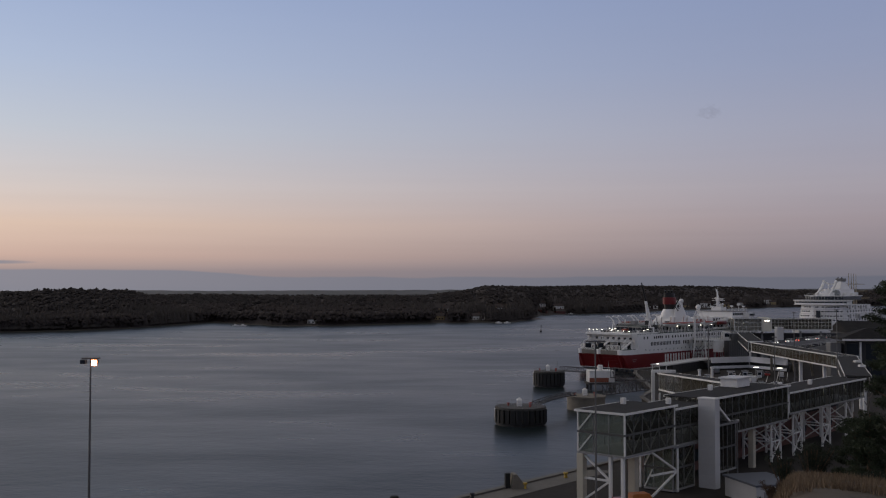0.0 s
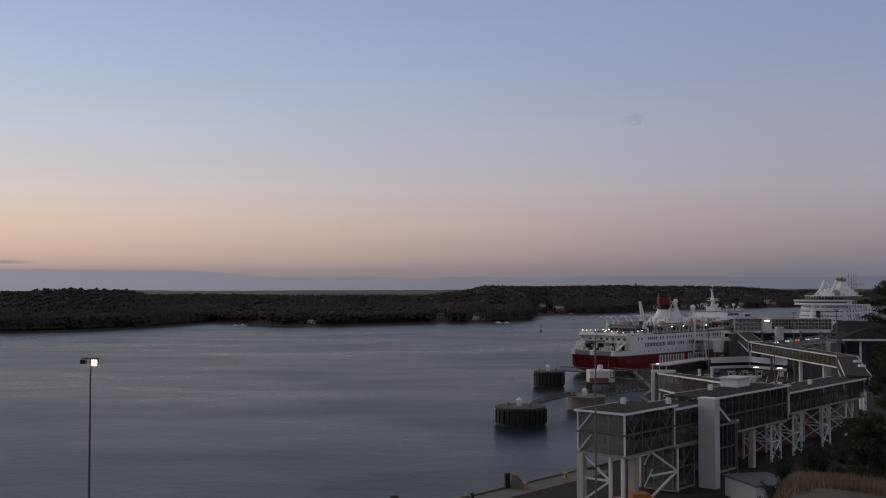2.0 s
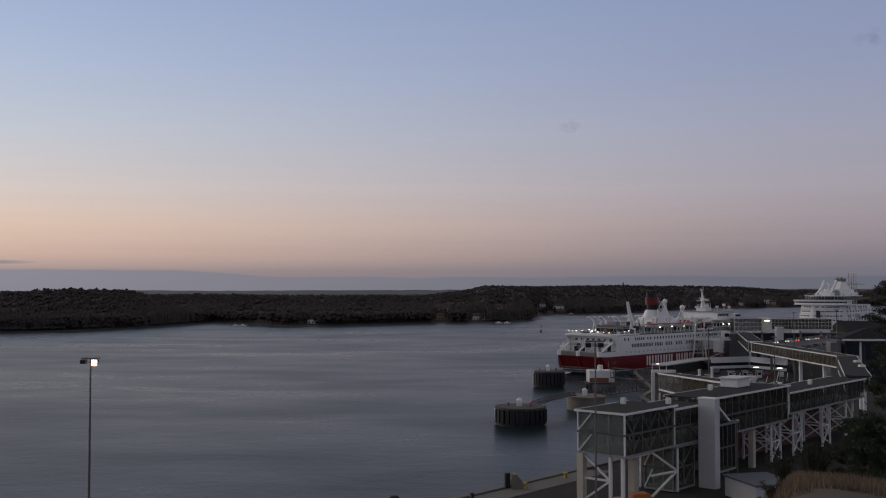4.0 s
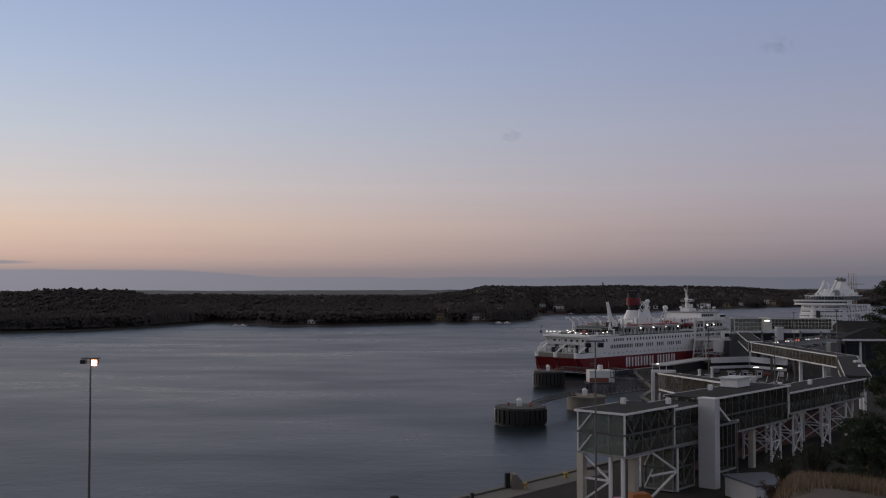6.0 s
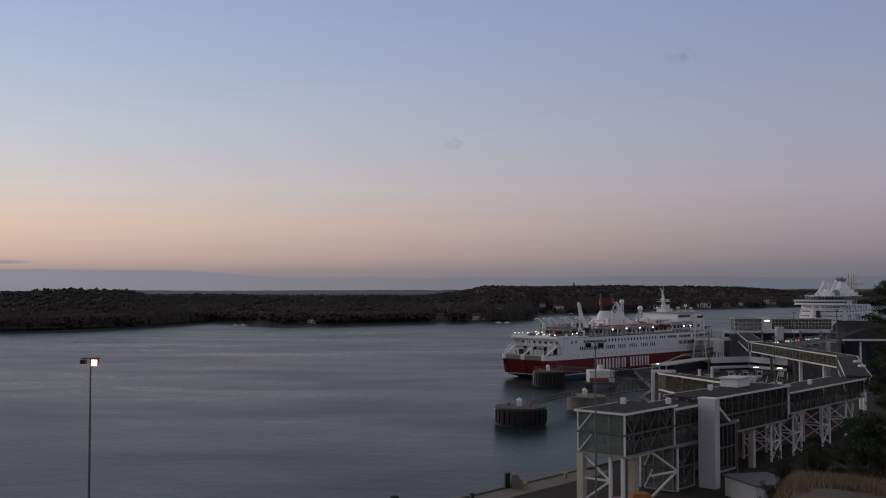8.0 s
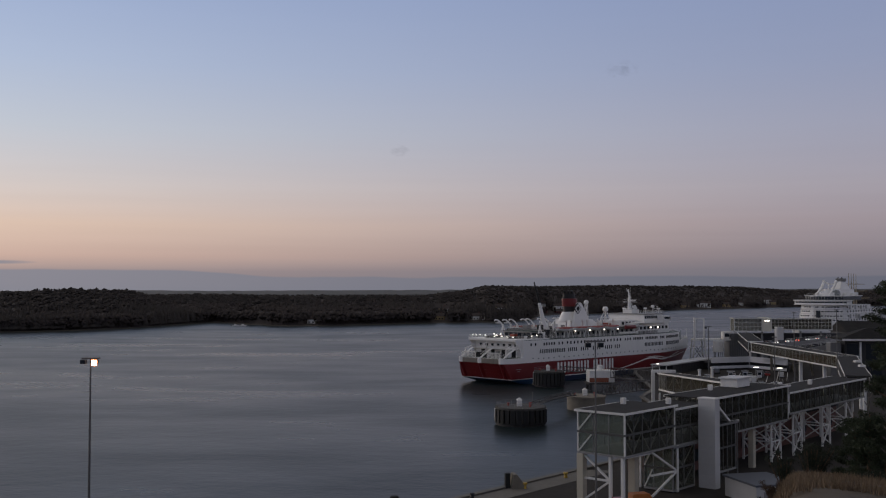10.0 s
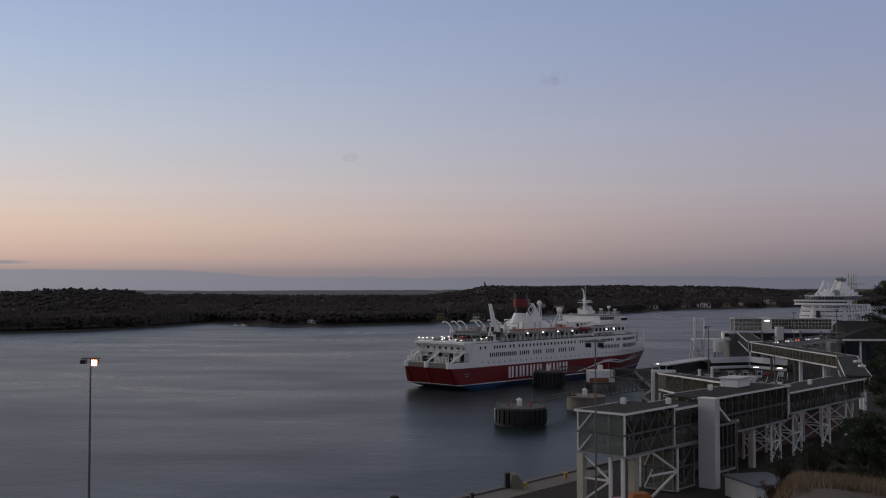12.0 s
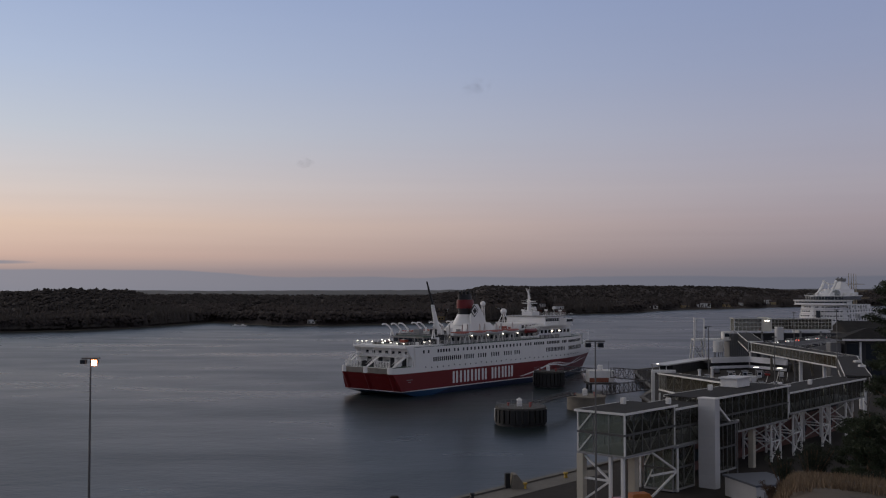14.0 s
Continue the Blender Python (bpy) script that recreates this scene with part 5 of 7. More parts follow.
    # ramp house behind the tank
    rh = thing("ramp_house", "dark ribbed steel ramp house", "building", pose(120.0, 430.0, QUAY_Z))
    box_part("body", rh, 0, 7.5, 0, 8, 0, 12.4, M_RAMPHOUSE)
    for k in range(9):
        box_part("rib", rh, 0.1 + 0.9 * k, 0.2 + 0.9 * k, -0.12, 0.02, 0.2, 12.3, M_GREY_STEEL)
    box_part("roof", rh, -0.3, 7.8, -0.3, 8.3, 12.4, 12.8, M_GREY_STEEL)
    # covered car ramp: white fascias, dark gap, lamps below
    for ax, ay, bx, by in ((104.0, 398.0, 120.5, 404.0), (120.5, 404.0, 129.5, 386.0)):
        r = thing("car_ramp", "elevated car ramp with smooth white parapets", "ramp", pose(ax, ay, QUAY_Z, 0, 0, heading((ax, ay), (bx, by))), "car ramps")
        length = math.hypot(bx - ax, by - ay)
        lo, hi = 2.75, 4.85
        # both parapets lean back only so their faces catch more sky
        part("parapet", bm_tube(B(), [[(q, -0.9, lo), (q, -0.1, hi), (q, 0.3, hi), (q, 0.1, lo)] for q in (0, length)]), M_WALL, r, "white parapet leaned back to catch skylight")
        box_part("deck", r, 0, length, 0.1, 8.0, 2.6, 3.1, M_CONC_DARK)
        # added near-black wall: paints the shade in the gap under the deck
        box_part("inner_wall", r, 0, length, 0.4, 0.7, 0, 2.58, M_DARK, "added dark wall standing for the shade between the parapets")
        part("lower_parapet", bm_tube(B(), [[(q, -0.9, 0.5), (q, -0.5, 1.55), (q, -0.2, 1.55), (q, -0.4, 0.5)] for q in (0, length)]), M_WALL, r, "lower white parapet")
        for j in range(3):
            part("pier", bm_beam(B(), (length * (j + 0.5) / 3, 3, 0), (length * (j + 0.5) / 3, 3, 2.6), 0.9, sides=8), M_CONC, r)
    for x, y, z in ((109.7, 360.0, 5.95), (116.4, 355.0, 6.1)):
        c = thing("strip_lamp_post", "grey post with a bright white strip lamp", "lamp post", pose(x, y, QUAY_Z), "strip lamp posts")
        part("post", bm_beam(B(), (0, 0, 0), (0, 0, z - QUAY_Z), 0.2), M_GREY_STEEL, c)
        box_part("strip_lamp", c, -0.9, 0.9, -0.3, 0.1, z - QUAY_Z - 0.08, z - QUAY_Z + 0.12, M_LAMP, "glowing strip lamp")
    for k in range(7):
        ln = part("lane_line", bm_box(B(), 0, 46, -0.12, 0.12, 0, 0.03), M_STEEL, bpy.data.objects["ground"])
        ln.matrix_world = pose(92 + 4.2 * k, 338 + 2.0 * k, QUAY_Z + 0.005, 0, 0, 71)
    for x, y in ((101.5, 362.0), (107.0, 363.5), (112.5, 365.0), (90.0, 348.0)):
        bo = thing("check_in_booth", "small white check-in booth with dark windows in the car lanes", "booth", pose(x, y, QUAY_Z, 0, 0, 72), "check-in booths")
        box_part("body", bo, -1.1, 1.1, -0.8, 0.8, 0, 2.3, M_WALL, bevel=0.05)
        box_part("window", bo, -0.8, 0.8, -0.84, -0.78, 1.0, 1.9, M_PORT)
        box_part("window", bo, -1.14, -1.08, -0.6, 0.6, 1.0, 1.9, M_PORT)
        box_part("canopy", bo, -1.6, 1.6, -1.3, 1.3, 2.3, 2.5, M_GREY_STEEL)
    for k in range(7):
        br = part("lane_barrier", bm_tube(B(), [[(q, -0.35, 0), (q, 0.35, 0), (q, 0.15, 0.85), (q, -0.15, 0.85)] for q in (0, 7.5)]), M_QUAY)
        br.matrix_world = pose(95.5 + 3.6 * k, 312.0 + 6.2 * k, QUAY_Z, 0, 0, 72)
        tagged(br, "low grey concrete lane barrier", "barrier", "lane barriers")
    # round white stair drum
    drum = thing("stair_drum", "pale round stair tower", "tower", pose(139.0, 424.0, QUAY_Z))
    part("shell", bm_tube(B(), [disc(0, 0, 0, 1.75, n=24), disc(0, 0, 15.4, 1.75, n=24)]), M_CLAD, drum, smooth=True)
    part("cap", bm_tube(B(), [disc(0, 0, 15.4, 1.85, n=24), disc(0, 0, 15.7, 1.85, n=24)]), M_STEEL, drum)
    # far glazed gallery with a cream box in the middle
    g1 = corridor("glass_gallery", "raised glazed gallery with a pale frame", 12.0, 6.0, 14.8, 20.4, 1, 1.7, pose(128.0, 450.0, 0), diag=False, pale=True)
    g2 = corridor("glass_gallery", "long raised dark glazed gallery with many panes", 26.4, 6.0, 15.4, 20.2, 1, 1.5, pose(144.3, 450.0, 0), diag=False, pale=True)
    cream = thing("gallery_box", "cream clad box with two lit lamps in the gallery", "building", pose(140.1, 449.2, 14.7))
    box_part("body", cream, 0, 3.9, 0, 7, 0, 6.0, M_CREAM, bevel=0.06)
    for x in (0.9, 2.2):
        box_part("lamp", cream, x, x + 0.8, -0.15, 0.02, 4.5, 4.9, M_LAMP)
    for x in (129, 134, 141, 150, 158, 167):
        column("gallery_column", "grey column under the glass gallery", x, 453, QUAY_Z, 14.65, 0.7, 0.7, M_GREY_STEEL, 0, "gallery columns")
    # dark ground storey under the gallery
    us = thing("gallery_ground_storey", "dark clad ground storey with loading doors under the glass gallery", "building", pose(130.0, 457.5, QUAY_Z))
    box_part("body", us, 0, 48, 0, 6, 0, 11.6, M_SHED)
    for k in range(9):
        box_part("loading_door", us, 1.0 + 5.2 * k, 4.6 + 5.2 * k, -0.1, 0.02, 0, 4.6, M_RAMPHOUSE)
        box_part("wall_panel", us, 0.4 + 5.2 * k, 5.2 + 5.2 * k, -0.08, 0.02, 5.2, 11.2, M_SHED)
    # road ramps behind the long gangway
    for ax, ay, az, bx, by, bz in ((122.0, 384.0, 11.8, 161.0, 408.0, 13.6), (121.0, 360.0, 10.6, 146.0, 362.0, 14.6)):
        a, b = (ax, ay), (bx, by)
        length = math.hypot(bx - ax, by - ay)
        r = thing("road_ramp", "sloping road ramp with grey parapet and rails", "ramp", pose(ax, ay, az, 0, 0, heading(a, b)) @ pose(0, 0, 0, 0, -math.degrees(math.atan2(bz - az, length)), 0), "road ramps")
        box_part("deck", r, 0, length, 0, 8, -0.6, 0, M_ASPHALT)
        box_part("parapet", r, 0, length, -0.25, 0.05, -0.7, 0.9, M_GREY_STEEL)
        rail(r, [(0, 7.9), (length, 7.9)], 0.0, 1.4, M_STEEL, "railing", 2.5)
        for k in range(4):
            x = length * (k + 0.5) / 4
            part("pier", bm_beam(B(), (x, 4, -az + QUAY_Z - 1), (x, 4, -0.6), 1.0, sides=8), M_CONC, r)
    # dark terminal hall
    hall = thing("terminal_hall", "large dark terminal hall with hipped roof and white eave beam", "building", pose(133.0, 340.0, QUAY_Z))
    box_part("body", hall, 0.6, 100, 0.8, 8, 0, 14.0, M_DARK, "dark glazed wall")
    box_part("eave_beam", hall, -1.0, 100, -1.35, -1.05, 14.3, 15.0, M_STEEL, "white eave beam")
    for x in (5.2, 15.6, 26.0):
        box_part("post", hall, x, x + 0.6, 0.1, 0.7, 0, 13.9, M_STEEL, "white facade post")
    for k in range(5):
        box_part("glazing", hall, 1.2 + 6.4 * k, 6.2 + 6.4 * k, 0.72, 0.82, 0.5, 13.2, M_PORT)
    bm = bm_tube(B(), [[(-1, -1, 14.6), (101, -1, 14.6), (101, 9, 14.6), (-1, 9, 14.6)], [(-1, -1, 15.3), (101, -1, 15.3), (101, 9, 15.3), (-1, 9, 15.3)], [(9, 3.5, 18.4), (92, 3.5, 18.4), (92, 5.0, 18.4), (9, 5.0, 18.4)]])
    part("roof", bm, M_ROOF, hall, "dark hipped metal roof")
    box_part("entrance_block", hall, -3.8, -0.2, 2, 6, 0, 13.6, M_RAMPHOUSE, "dark grey entrance block", 0.06)
    wh = thing("harbour_warehouse", "dark harbour warehouse with a low pitched roof", "building", pose(186.0, 470.0, QUAY_Z - 1.6))
    box_part("body", wh, 0, 90, 0, 22, 0, 13.0, M_SHED)
    bm = bm_tube(B(), [[(-0.8, -0.8, 13.0), (-0.8, 22.8, 13.0), (-0.8, 11, 18.0)], [(90.8, -0.8, 13.0), (90.8, 22.8, 13.0), (90.8, 11, 18.0)]])
    part("roof", bm, M_ROOF, wh, "dark pitched roof")
    box_part("gutter", wh, -0.8, 90.8, -1.0, -0.82, 12.7, 13.1, M_GREY_STEEL)
    for k in range(8):
        box_part("window", wh, 2 + 5 * k, 5 + 5 * k, -0.08, 0.04, 7.0, 9.4, M_PORT)
    # annex and service building under the gangway
    an = thing("terminal_annex", "low red-brown clad annex behind the gangway columns", "building", axis_pose(28, 7.5, QUAY_Z))
    box_part("body", an, 0, 74, 0, 9, 0, 5.6, M_BRICK)
    box_part("roof", an, -0.4, 74.4, -0.4, 9.4, 5.6, 5.9, M_ROOF)
    for k in range(15):
        box_part("window", an, 2 + 4.8 * k, 4.2 + 4.8 * k, -0.06, 0.04, 1.6, 3.6, M_PORT)
    sv = thing("service_building", "small grey service building with a blue-grey metal roof", "building", pose(45.6, 150.0, QUAY_Z, 0, 0, 14))
    box_part("body", sv, 0, 7, 0, 9, 0, 2.9, M_CLAD)
    box_part("roof", sv, -0.3, 7.3, -0.3, 9.3, 2.9, 3.2, M_BLUEROOF, "blue-grey metal roof")
    box_part("door", sv, 1.2, 2.4, -0.05, 0.05, 0, 2.1, M_GREY_STEEL)
    pile = part("fender_pile", bm_tube(B(), [disc(0, 0, -6, 0.7, n=12), disc(0, 0, 0, 0.7, n=12), disc(0, 0, 0.15, 0.5, n=12)]), M_RUBBER, None, smooth=True)
    pile.matrix_world = pose(-7.4, 156.6, 2.2)
    tagged(pile, "dark round fender pile standing in the water", "pile")
    # sloping concrete block and bollards on the near quay
    wedge = thing("concrete_wedge", "sloping concrete block with a dark fender at the quay edge", "block", pose(10.3, 163.2, QUAY_Z, 0, 0, 8))
    bm = bm_tube(B(), [[(0.6, 0, 0), (3.2, 0, 0), (1.5, 0, 2.3), (0.9, 0, 2.3)], [(0.6, 2.2, 0), (3.2, 2.2, 0), (1.5, 2.2, 2.3), (0.9, 2.2, 2.3)]])
    part("block", bm, M_CONC, wedge, bevel=0.06)
    part("fender", bm_beam(B(), (0.1, 1.0, -2), (0.1, 1.0, 2.4), 0.8), M_RUBBER, wedge)
    for x, y, m_, lab in ((13.0, 163.8, M_YELLOW, "small yellow mooring bollard"), (4.4, 155.8, M_BLACK, "black cast-iron mooring bollard"), (20.6, 173.0, M_YELLOW, "small yellow mooring bollard")):
        b_ = part("bollard", bm_tube(B(), [disc(0, 0, 0, 0.34, n=10), disc(0, 0, 0.6, 0.24, n=10), disc(0, 0, 0.72, 0.42, n=10), disc(0, 0, 0.95, 0.36, n=10)]), m_, None, smooth=True)
        b_.matrix_world = pose(x, y, QUAY_Z)
        tagged(b_, lab, "bollard", "bollards")


M_RUST = mat("rust_red_panel", (0.24, 0.08, 0.045), 0.8, var=0.35, scale=0.8)
M_RAMPHOUSE = mat("grey_ribbed_sheet", (0.15, 0.15, 0.148), 0.55, var=0.15)
M_SHED = mat("dark_ribbed_sheet", (0.03, 0.031, 0.034), 0.55, var=0.2, rnd=0.1)
M_WALL = mat("white_parapet", (0.72, 0.72, 0.74), 0.6, var=0.08, scale=0.3)
M_CREAM = mat("cream_cladding", (0.76, 0.72, 0.60), 0.6, var=0.06, scale=0.4)
M_BLUEROOF = mat("blue_grey_roof", (0.10, 0.11, 0.135), 0.5, var=0.12, scale=0.4)
M_YELLOW = mat("yellow_paint", (0.50, 0.33, 0.05), 0.6, var=0.15)
build_berths()


# ---- light masts ----
def light_mast(x, y, top, base=QUAY_Z, lit=False, arms=2, w=0.34, label="tall galvanised light mast with unlit floodlights"):
    m = thing("light_mast", label, "light mast", pose(x, y, base), "light masts")
    h = top - base
    part("pole", bm_tube(B(), [disc(0, 0, 0, w * 0.62, n=10), disc(0, 0, h * 0.5, w * 0.5, n=10), disc(0, 0, h, w * 0.34, n=10)]), M_MAST, m, smooth=True)
    arm = 1.35 if arms else 0.45
    part("crossarm", bm_box(B(), -arm, arm, -0.3, 0.3, h, h + 0.22), M_MAST, m)
    for k in range(arms):
        fx = -1.05 if k == 0 else 0.72
        head = part("floodlight", bm_box(B(), fx - 0.42, fx + 0.42, -0.5, 0.35, h - 0.75, h - 0.08), M_MAST, m, "floodlight housing", bevel=0.08)
        lens = M_FLOOD if (lit and k == 1) else M_PORT
        bm = bm_box(B(), fx - 0.36, fx + 0.36, -0.62, -0.505, h - 0.92 if lens is M_FLOOD else h - 0.7, h - 0.14)
        if lens is M_FLOOD:
            # added plate, larger than the lens, that glows as its halo
            part("rim", bm_box(B(), fx - 0.46, fx + 0.46, -0.57, -0.507, h - 1.02, h - 0.06), M_FLOOD_HALO, head, "orange glowing plate standing for the halo round the lens")
        part("lens", bm, lens, head, "glowing warm lens" if lens is M_FLOOD else "dark glass lens")
    part("collar", bm_tube(B(), [disc(0, 0, h * 0.5 - 0.15, w * 0.62, n=10), disc(0, 0, h * 0.5 + 0.15, w * 0.62, n=10)]), M_MAST, m)


M_MAST = mat("dull_mast_steel", (0.15, 0.145, 0.14), 0.6, 0.2, var=0.2, scale=1.0)
light_mast(-53.9, 157.0, 23.0, 1.4, True, label="tall light mast with one glowing warm floodlight")
footing = part("mast_footing", bm_tube(B(), [disc(0, 0, -5.5, 1.6, n=14), disc(0, 0, 0, 1.6, n=14)]), M_CONC_DARK)
footing.matrix_world = pose(-53.4, 157.0, 1.4)
tagged(footing, "round dark concrete footing in the water", "footing")
light_mast(21.6, 145.5, 26.2, w=0.27)
light_mast(113.0, 330.0, 25.8, w=0.36, arms=0, label="tall slim galvanised mast behind the gangway")
light_mast(92.2, 240.0, 28.6, w=0.28, arms=0, label="tall slim galvanised mast behind the gangway")
light_mast(69.8, 216.0, 23.4, w=0.26, arms=0, label="slim galvanised mast behind the gangway")
light_mast(97.6, 377.0, 19.6, w=0.4, arms=1)


# ---- vehicles ----
def car(x, y, z, turn, paint, label, lights=None, van=False):
    c = thing("van" if van else "car", label, "van" if van else "car", pose(x, y, z, 0, 0, turn), "parked vehicles")
    h, cab = (1.95, 1.9) if van else (0.95, 1.45)
    bm = B()
    prof = [(-2.2, 0.3), (2.2, 0.3), (2.25, 0.75), (1.2, 0.95), (0.5, h if van else 1.0), (-2.1, h if van else 1.0), (-2.25, 0.7)]
    bm_tube(bm, [[(px, -0.88, pz) for px, pz in prof], [(px, 0.88, pz) for px, pz in prof]])
    part("body", bm, paint, c, bevel=0.06)
    if not van:
        prof = [(0.95, 0.98), (0.3, 1.45), (-1.3, 1.45), (-1.95, 1.0)]
        part("cabin", bm_tube(B(), [[(px, -0.76, pz) for px, pz in prof], [(px, 0.76, pz) for px, pz in prof]]), M_PORT, c, "dark glazed cabin", bevel=0.05)
        box_part("roof", c, -1.25, 0.25, -0.72, 0.72, 1.44, 1.5, paint)
    for wx in (-1.4, 1.4):
        for wy in (-0.86, 0.86):
            wh = part("wheel", bm_beam(B(), (wx, wy - 0.1, 0.32), (wx, wy + 0.1, 0.32), 0.64, sides=12), M_RUBBER, c)
    for wy in (-0.62, 0.62):
        box_part("headlight", c, 2.2, 2.3, wy - 0.16, wy + 0.16, 0.6, 0.76, M_LAMP if lights == "on" else M_STEEL)
        box_part("tail_light", c, -2.32, -2.2, wy - 0.16, wy + 0.16, 0.66, 0.84, M_REDLAMP if lights else M_RED)


P_RED = mat("red_car_paint", (0.35, 0.03, 0.025), 0.3, var=0.05)
P_ORANGE = mat("orange_car_paint", (0.48, 0.16, 0.04), 0.35, var=0.05)
P_WHITE = mat("white_car_paint", (0.65, 0.65, 0.64), 0.3, var=0.04)
P_GREY = mat("grey_car_paint", (0.12, 0.125, 0.13), 0.3, var=0.05)
car(26.0, 149.6, QUAY_Z, 20, P_RED, "red car parked under the gangway end")
car(29.4, 150.9, QUAY_Z, 15, P_ORANGE, "orange van parked under the gangway end", van=True)
for k, (x, y, turn, p, lab, van) in enumerate(((104, 345, 80, P_WHITE, "white van parked in the car lanes", True), (99, 338, 75, P_WHITE, "white car parked in the car lanes", False), (96, 330, 78, P_GREY, "grey car parked in the car lanes", False),
                                               (101, 325, 80, P_GREY, "dark grey van parked in the car lanes", True), (106, 330, 80, P_WHITE, "white car parked in the car lanes", False), (92, 342, 80, P_RED, "red car parked in the car lanes", False))):
    car(x, y, QUAY_Z, turn, p, lab, None, van)
for k, (x, y, turn, p, van) in enumerate(((99, 352, 70, P_WHITE, True), (102.5, 354, 70, P_GREY, False), (106, 350, 72, P_WHITE, True), (110, 368, 70, P_WHITE, False), (113.5, 366, 72, P_GREY, True), (105, 372, 70, P_WHITE, False), (117.5, 372, 75, P_RED, False), (120.5, 366, 75, P_WHITE, True), (112, 380, 70, P_GREY, False), (102, 382, 70, P_GREY, True))):
    car(x, y, QUAY_Z, turn, p, "van waiting in line on the dark harbour ground" if van else "car waiting in line on the dark harbour ground", None, van)
lane_rng = random.Random(17)
for k in range(12):
    lane, spot = k % 3, k // 3
    car(88 + 5.2 * lane + 3.0 * spot + lane_rng.uniform(-0.4, 0.4), 300 + 9.5 * spot + 2 * lane, QUAY_Z, 72 + lane_rng.uniform(-3, 3), (P_WHITE, P_GREY, P_RED, P_GREY)[lane_rng.randrange(4)], "car waiting in the marked boarding lanes", None, k % 5 == 0)
for k in range(6):
    t = 0.12 + 0.13 * k
    car(122 + 39 * t + 0.3 - 2.4, 384 + 24 * t + 4.0, 11.8 + 1.8 * t + 0.05, 31.6 + (180 if k != 3 else 0), P_GREY if k % 2 else P_WHITE, "car queueing with lights on along the ramp", "on")


# ---- the other ferry, moored beyond the terminal ----
def bowed(xf, w, aft, sag=4.2, n=14):
    """Plan of a deck tier with a rounded front: x to the bow, counter-clockwise."""
    front = [(xf - sag * abs(2 * k / n - 1) ** 2.2, -w + 2 * w * k / n) for k in range(n + 1)]
    return front + [(aft, w), (aft, -w)]


def on_front(xf, w, y, z, sag=4.2):
    """A pose on such a front: local x points outwards."""
    f = lambda v: xf - sag * abs(v / w) ** 2.2
    return Matrix.Translation((f(y), y, z)) @ Matrix.Rotation(math.atan2(-(f(y + 0.2) - f(y - 0.2)), 0.4), 4, "Z")


def far_ferry():
    s = thing("cruise_ferry", "large white cruise ferry moored bow-on beyond the terminal", "ship", pose(213.6, 580.0, 0, 0, 0, 231))
    prof = [(-128, 12.6), (0, 12.6), (14, 11.0), (26, 6.5), (33, 0.6)]
    ring = lambda z, k: [(x * (1 if x < 0 else k), y, z) for x, y in prof] + [(x * (1 if x < 0 else k), -y, z) for x, y in prof[::-1]]
    part("hull", bm_tube(B(), [ring(-2, 0.75), ring(5, 0.9), ring(11.0, 1.0)]), M_WHITE, s)
    pane = finish(bm_box(B(), -0.1, 0.08, -0.6, 0.6, -0.32, 0.32), "window", M_PORT)
    side_pane = finish(bm_box(B(), -0.8, 0.8, -0.08, 0.08, -0.5, 0.5), "window", M_PORT)
    for k, (z0, z1, xf, w, aft) in enumerate(((11.02, 14.2, 4.0, 12.9, -118), (14.22, 16.6, 3.0, 12.7, -110), (16.62, 19.1, 2.0, 12.5, -92), (19.12, 21.6, 1.0, 12.3, -70), (21.62, 24.0, 0.2, 12.1, -52))):
        d = part("deck_tier", bm_prism(B(), bowed(xf, w, aft), z0, z1), M_WHITE, s, "white accommodation tier")
        part("deck_edge", bm_prism(B(), bowed(xf + 0.25, w + 0.2, aft), z1 - 0.06, z1 + 0.12), M_CLAD, s, "pale deck edge")
        for j in range(15):
            y = -w + 1.3 + j * (2 * w - 2.6) / 14
            if j in (4, 7) or (k == 4 and j in (0, 14)):
                continue
            shared("window", pane, d, on_front(xf, w, y, z0 + 1.35))
        for j in range(int(-aft / 5) - 2):
            shared("window", side_pane, d, Matrix.Translation((-9 - 5 * j, w, z0 + 1.35)))
        if k in (2, 4):
            for j in range(int(-aft / 10) - 1):
                box_part("balcony_screen", d, -12 - 10 * j, -11.7 - 10 * j, w, w + 1.0, z0 + 0.1, z1 - 0.1, M_CLAD)
    part("front_hatch", bm_box(B(), 2.6, 3.35, -1.2, 1.0, 17.0, 21.0), M_PORT, s, "dark glazed stair slot in the front")
    for y in (-3.0, 2.8):
        part("front_rib", bm_beam(B(), (4.0, y, 12), (1.4, y + 0.4, 24.0), 0.5, 0.4), M_CLAD, s)
    # bridge with long wings
    part("bridge_deck", bm_prism(B(), bowed(2.0, 15.4, -9, 3.0), 24.14, 24.6), M_WHITE, s, "white bridge deck with long wings")
    part("bridge", bm_prism(B(), bowed(1.5, 15.1, -8, 3.0), 24.62, 26.5), M_WHITE, s, "white bridge")
    me = finish(bm_box(B(), -0.1, 0.12, -0.82, 0.82, -0.42, 0.42), "bridge_window", M_PORT)
    for j in range(15):
        shared("bridge_window", me, s, on_front(1.5, 15.1, -13.6 + 27.2 * j / 14, 25.65, 3.0))
    part("bridge_roof", bm_prism(B(), bowed(2.2, 15.5, -9, 3.0), 26.52, 26.95), M_WHITE, s, "white bridge roof")
    # lounge tiers above the bridge
    part("upper_tier", bm_prism(B(), bowed(-2.5, 10.6, -40), 26.97, 29.0), M_PORT, s, "dark glazed lounge above the bridge")
    part("upper_roof", bm_prism(B(), bowed(-2.0, 11.0, -42), 29.0, 29.35), M_WHITE, s, "white lounge roof")
    for k in range(13):
        y = -10.0 + 20.0 * k / 12
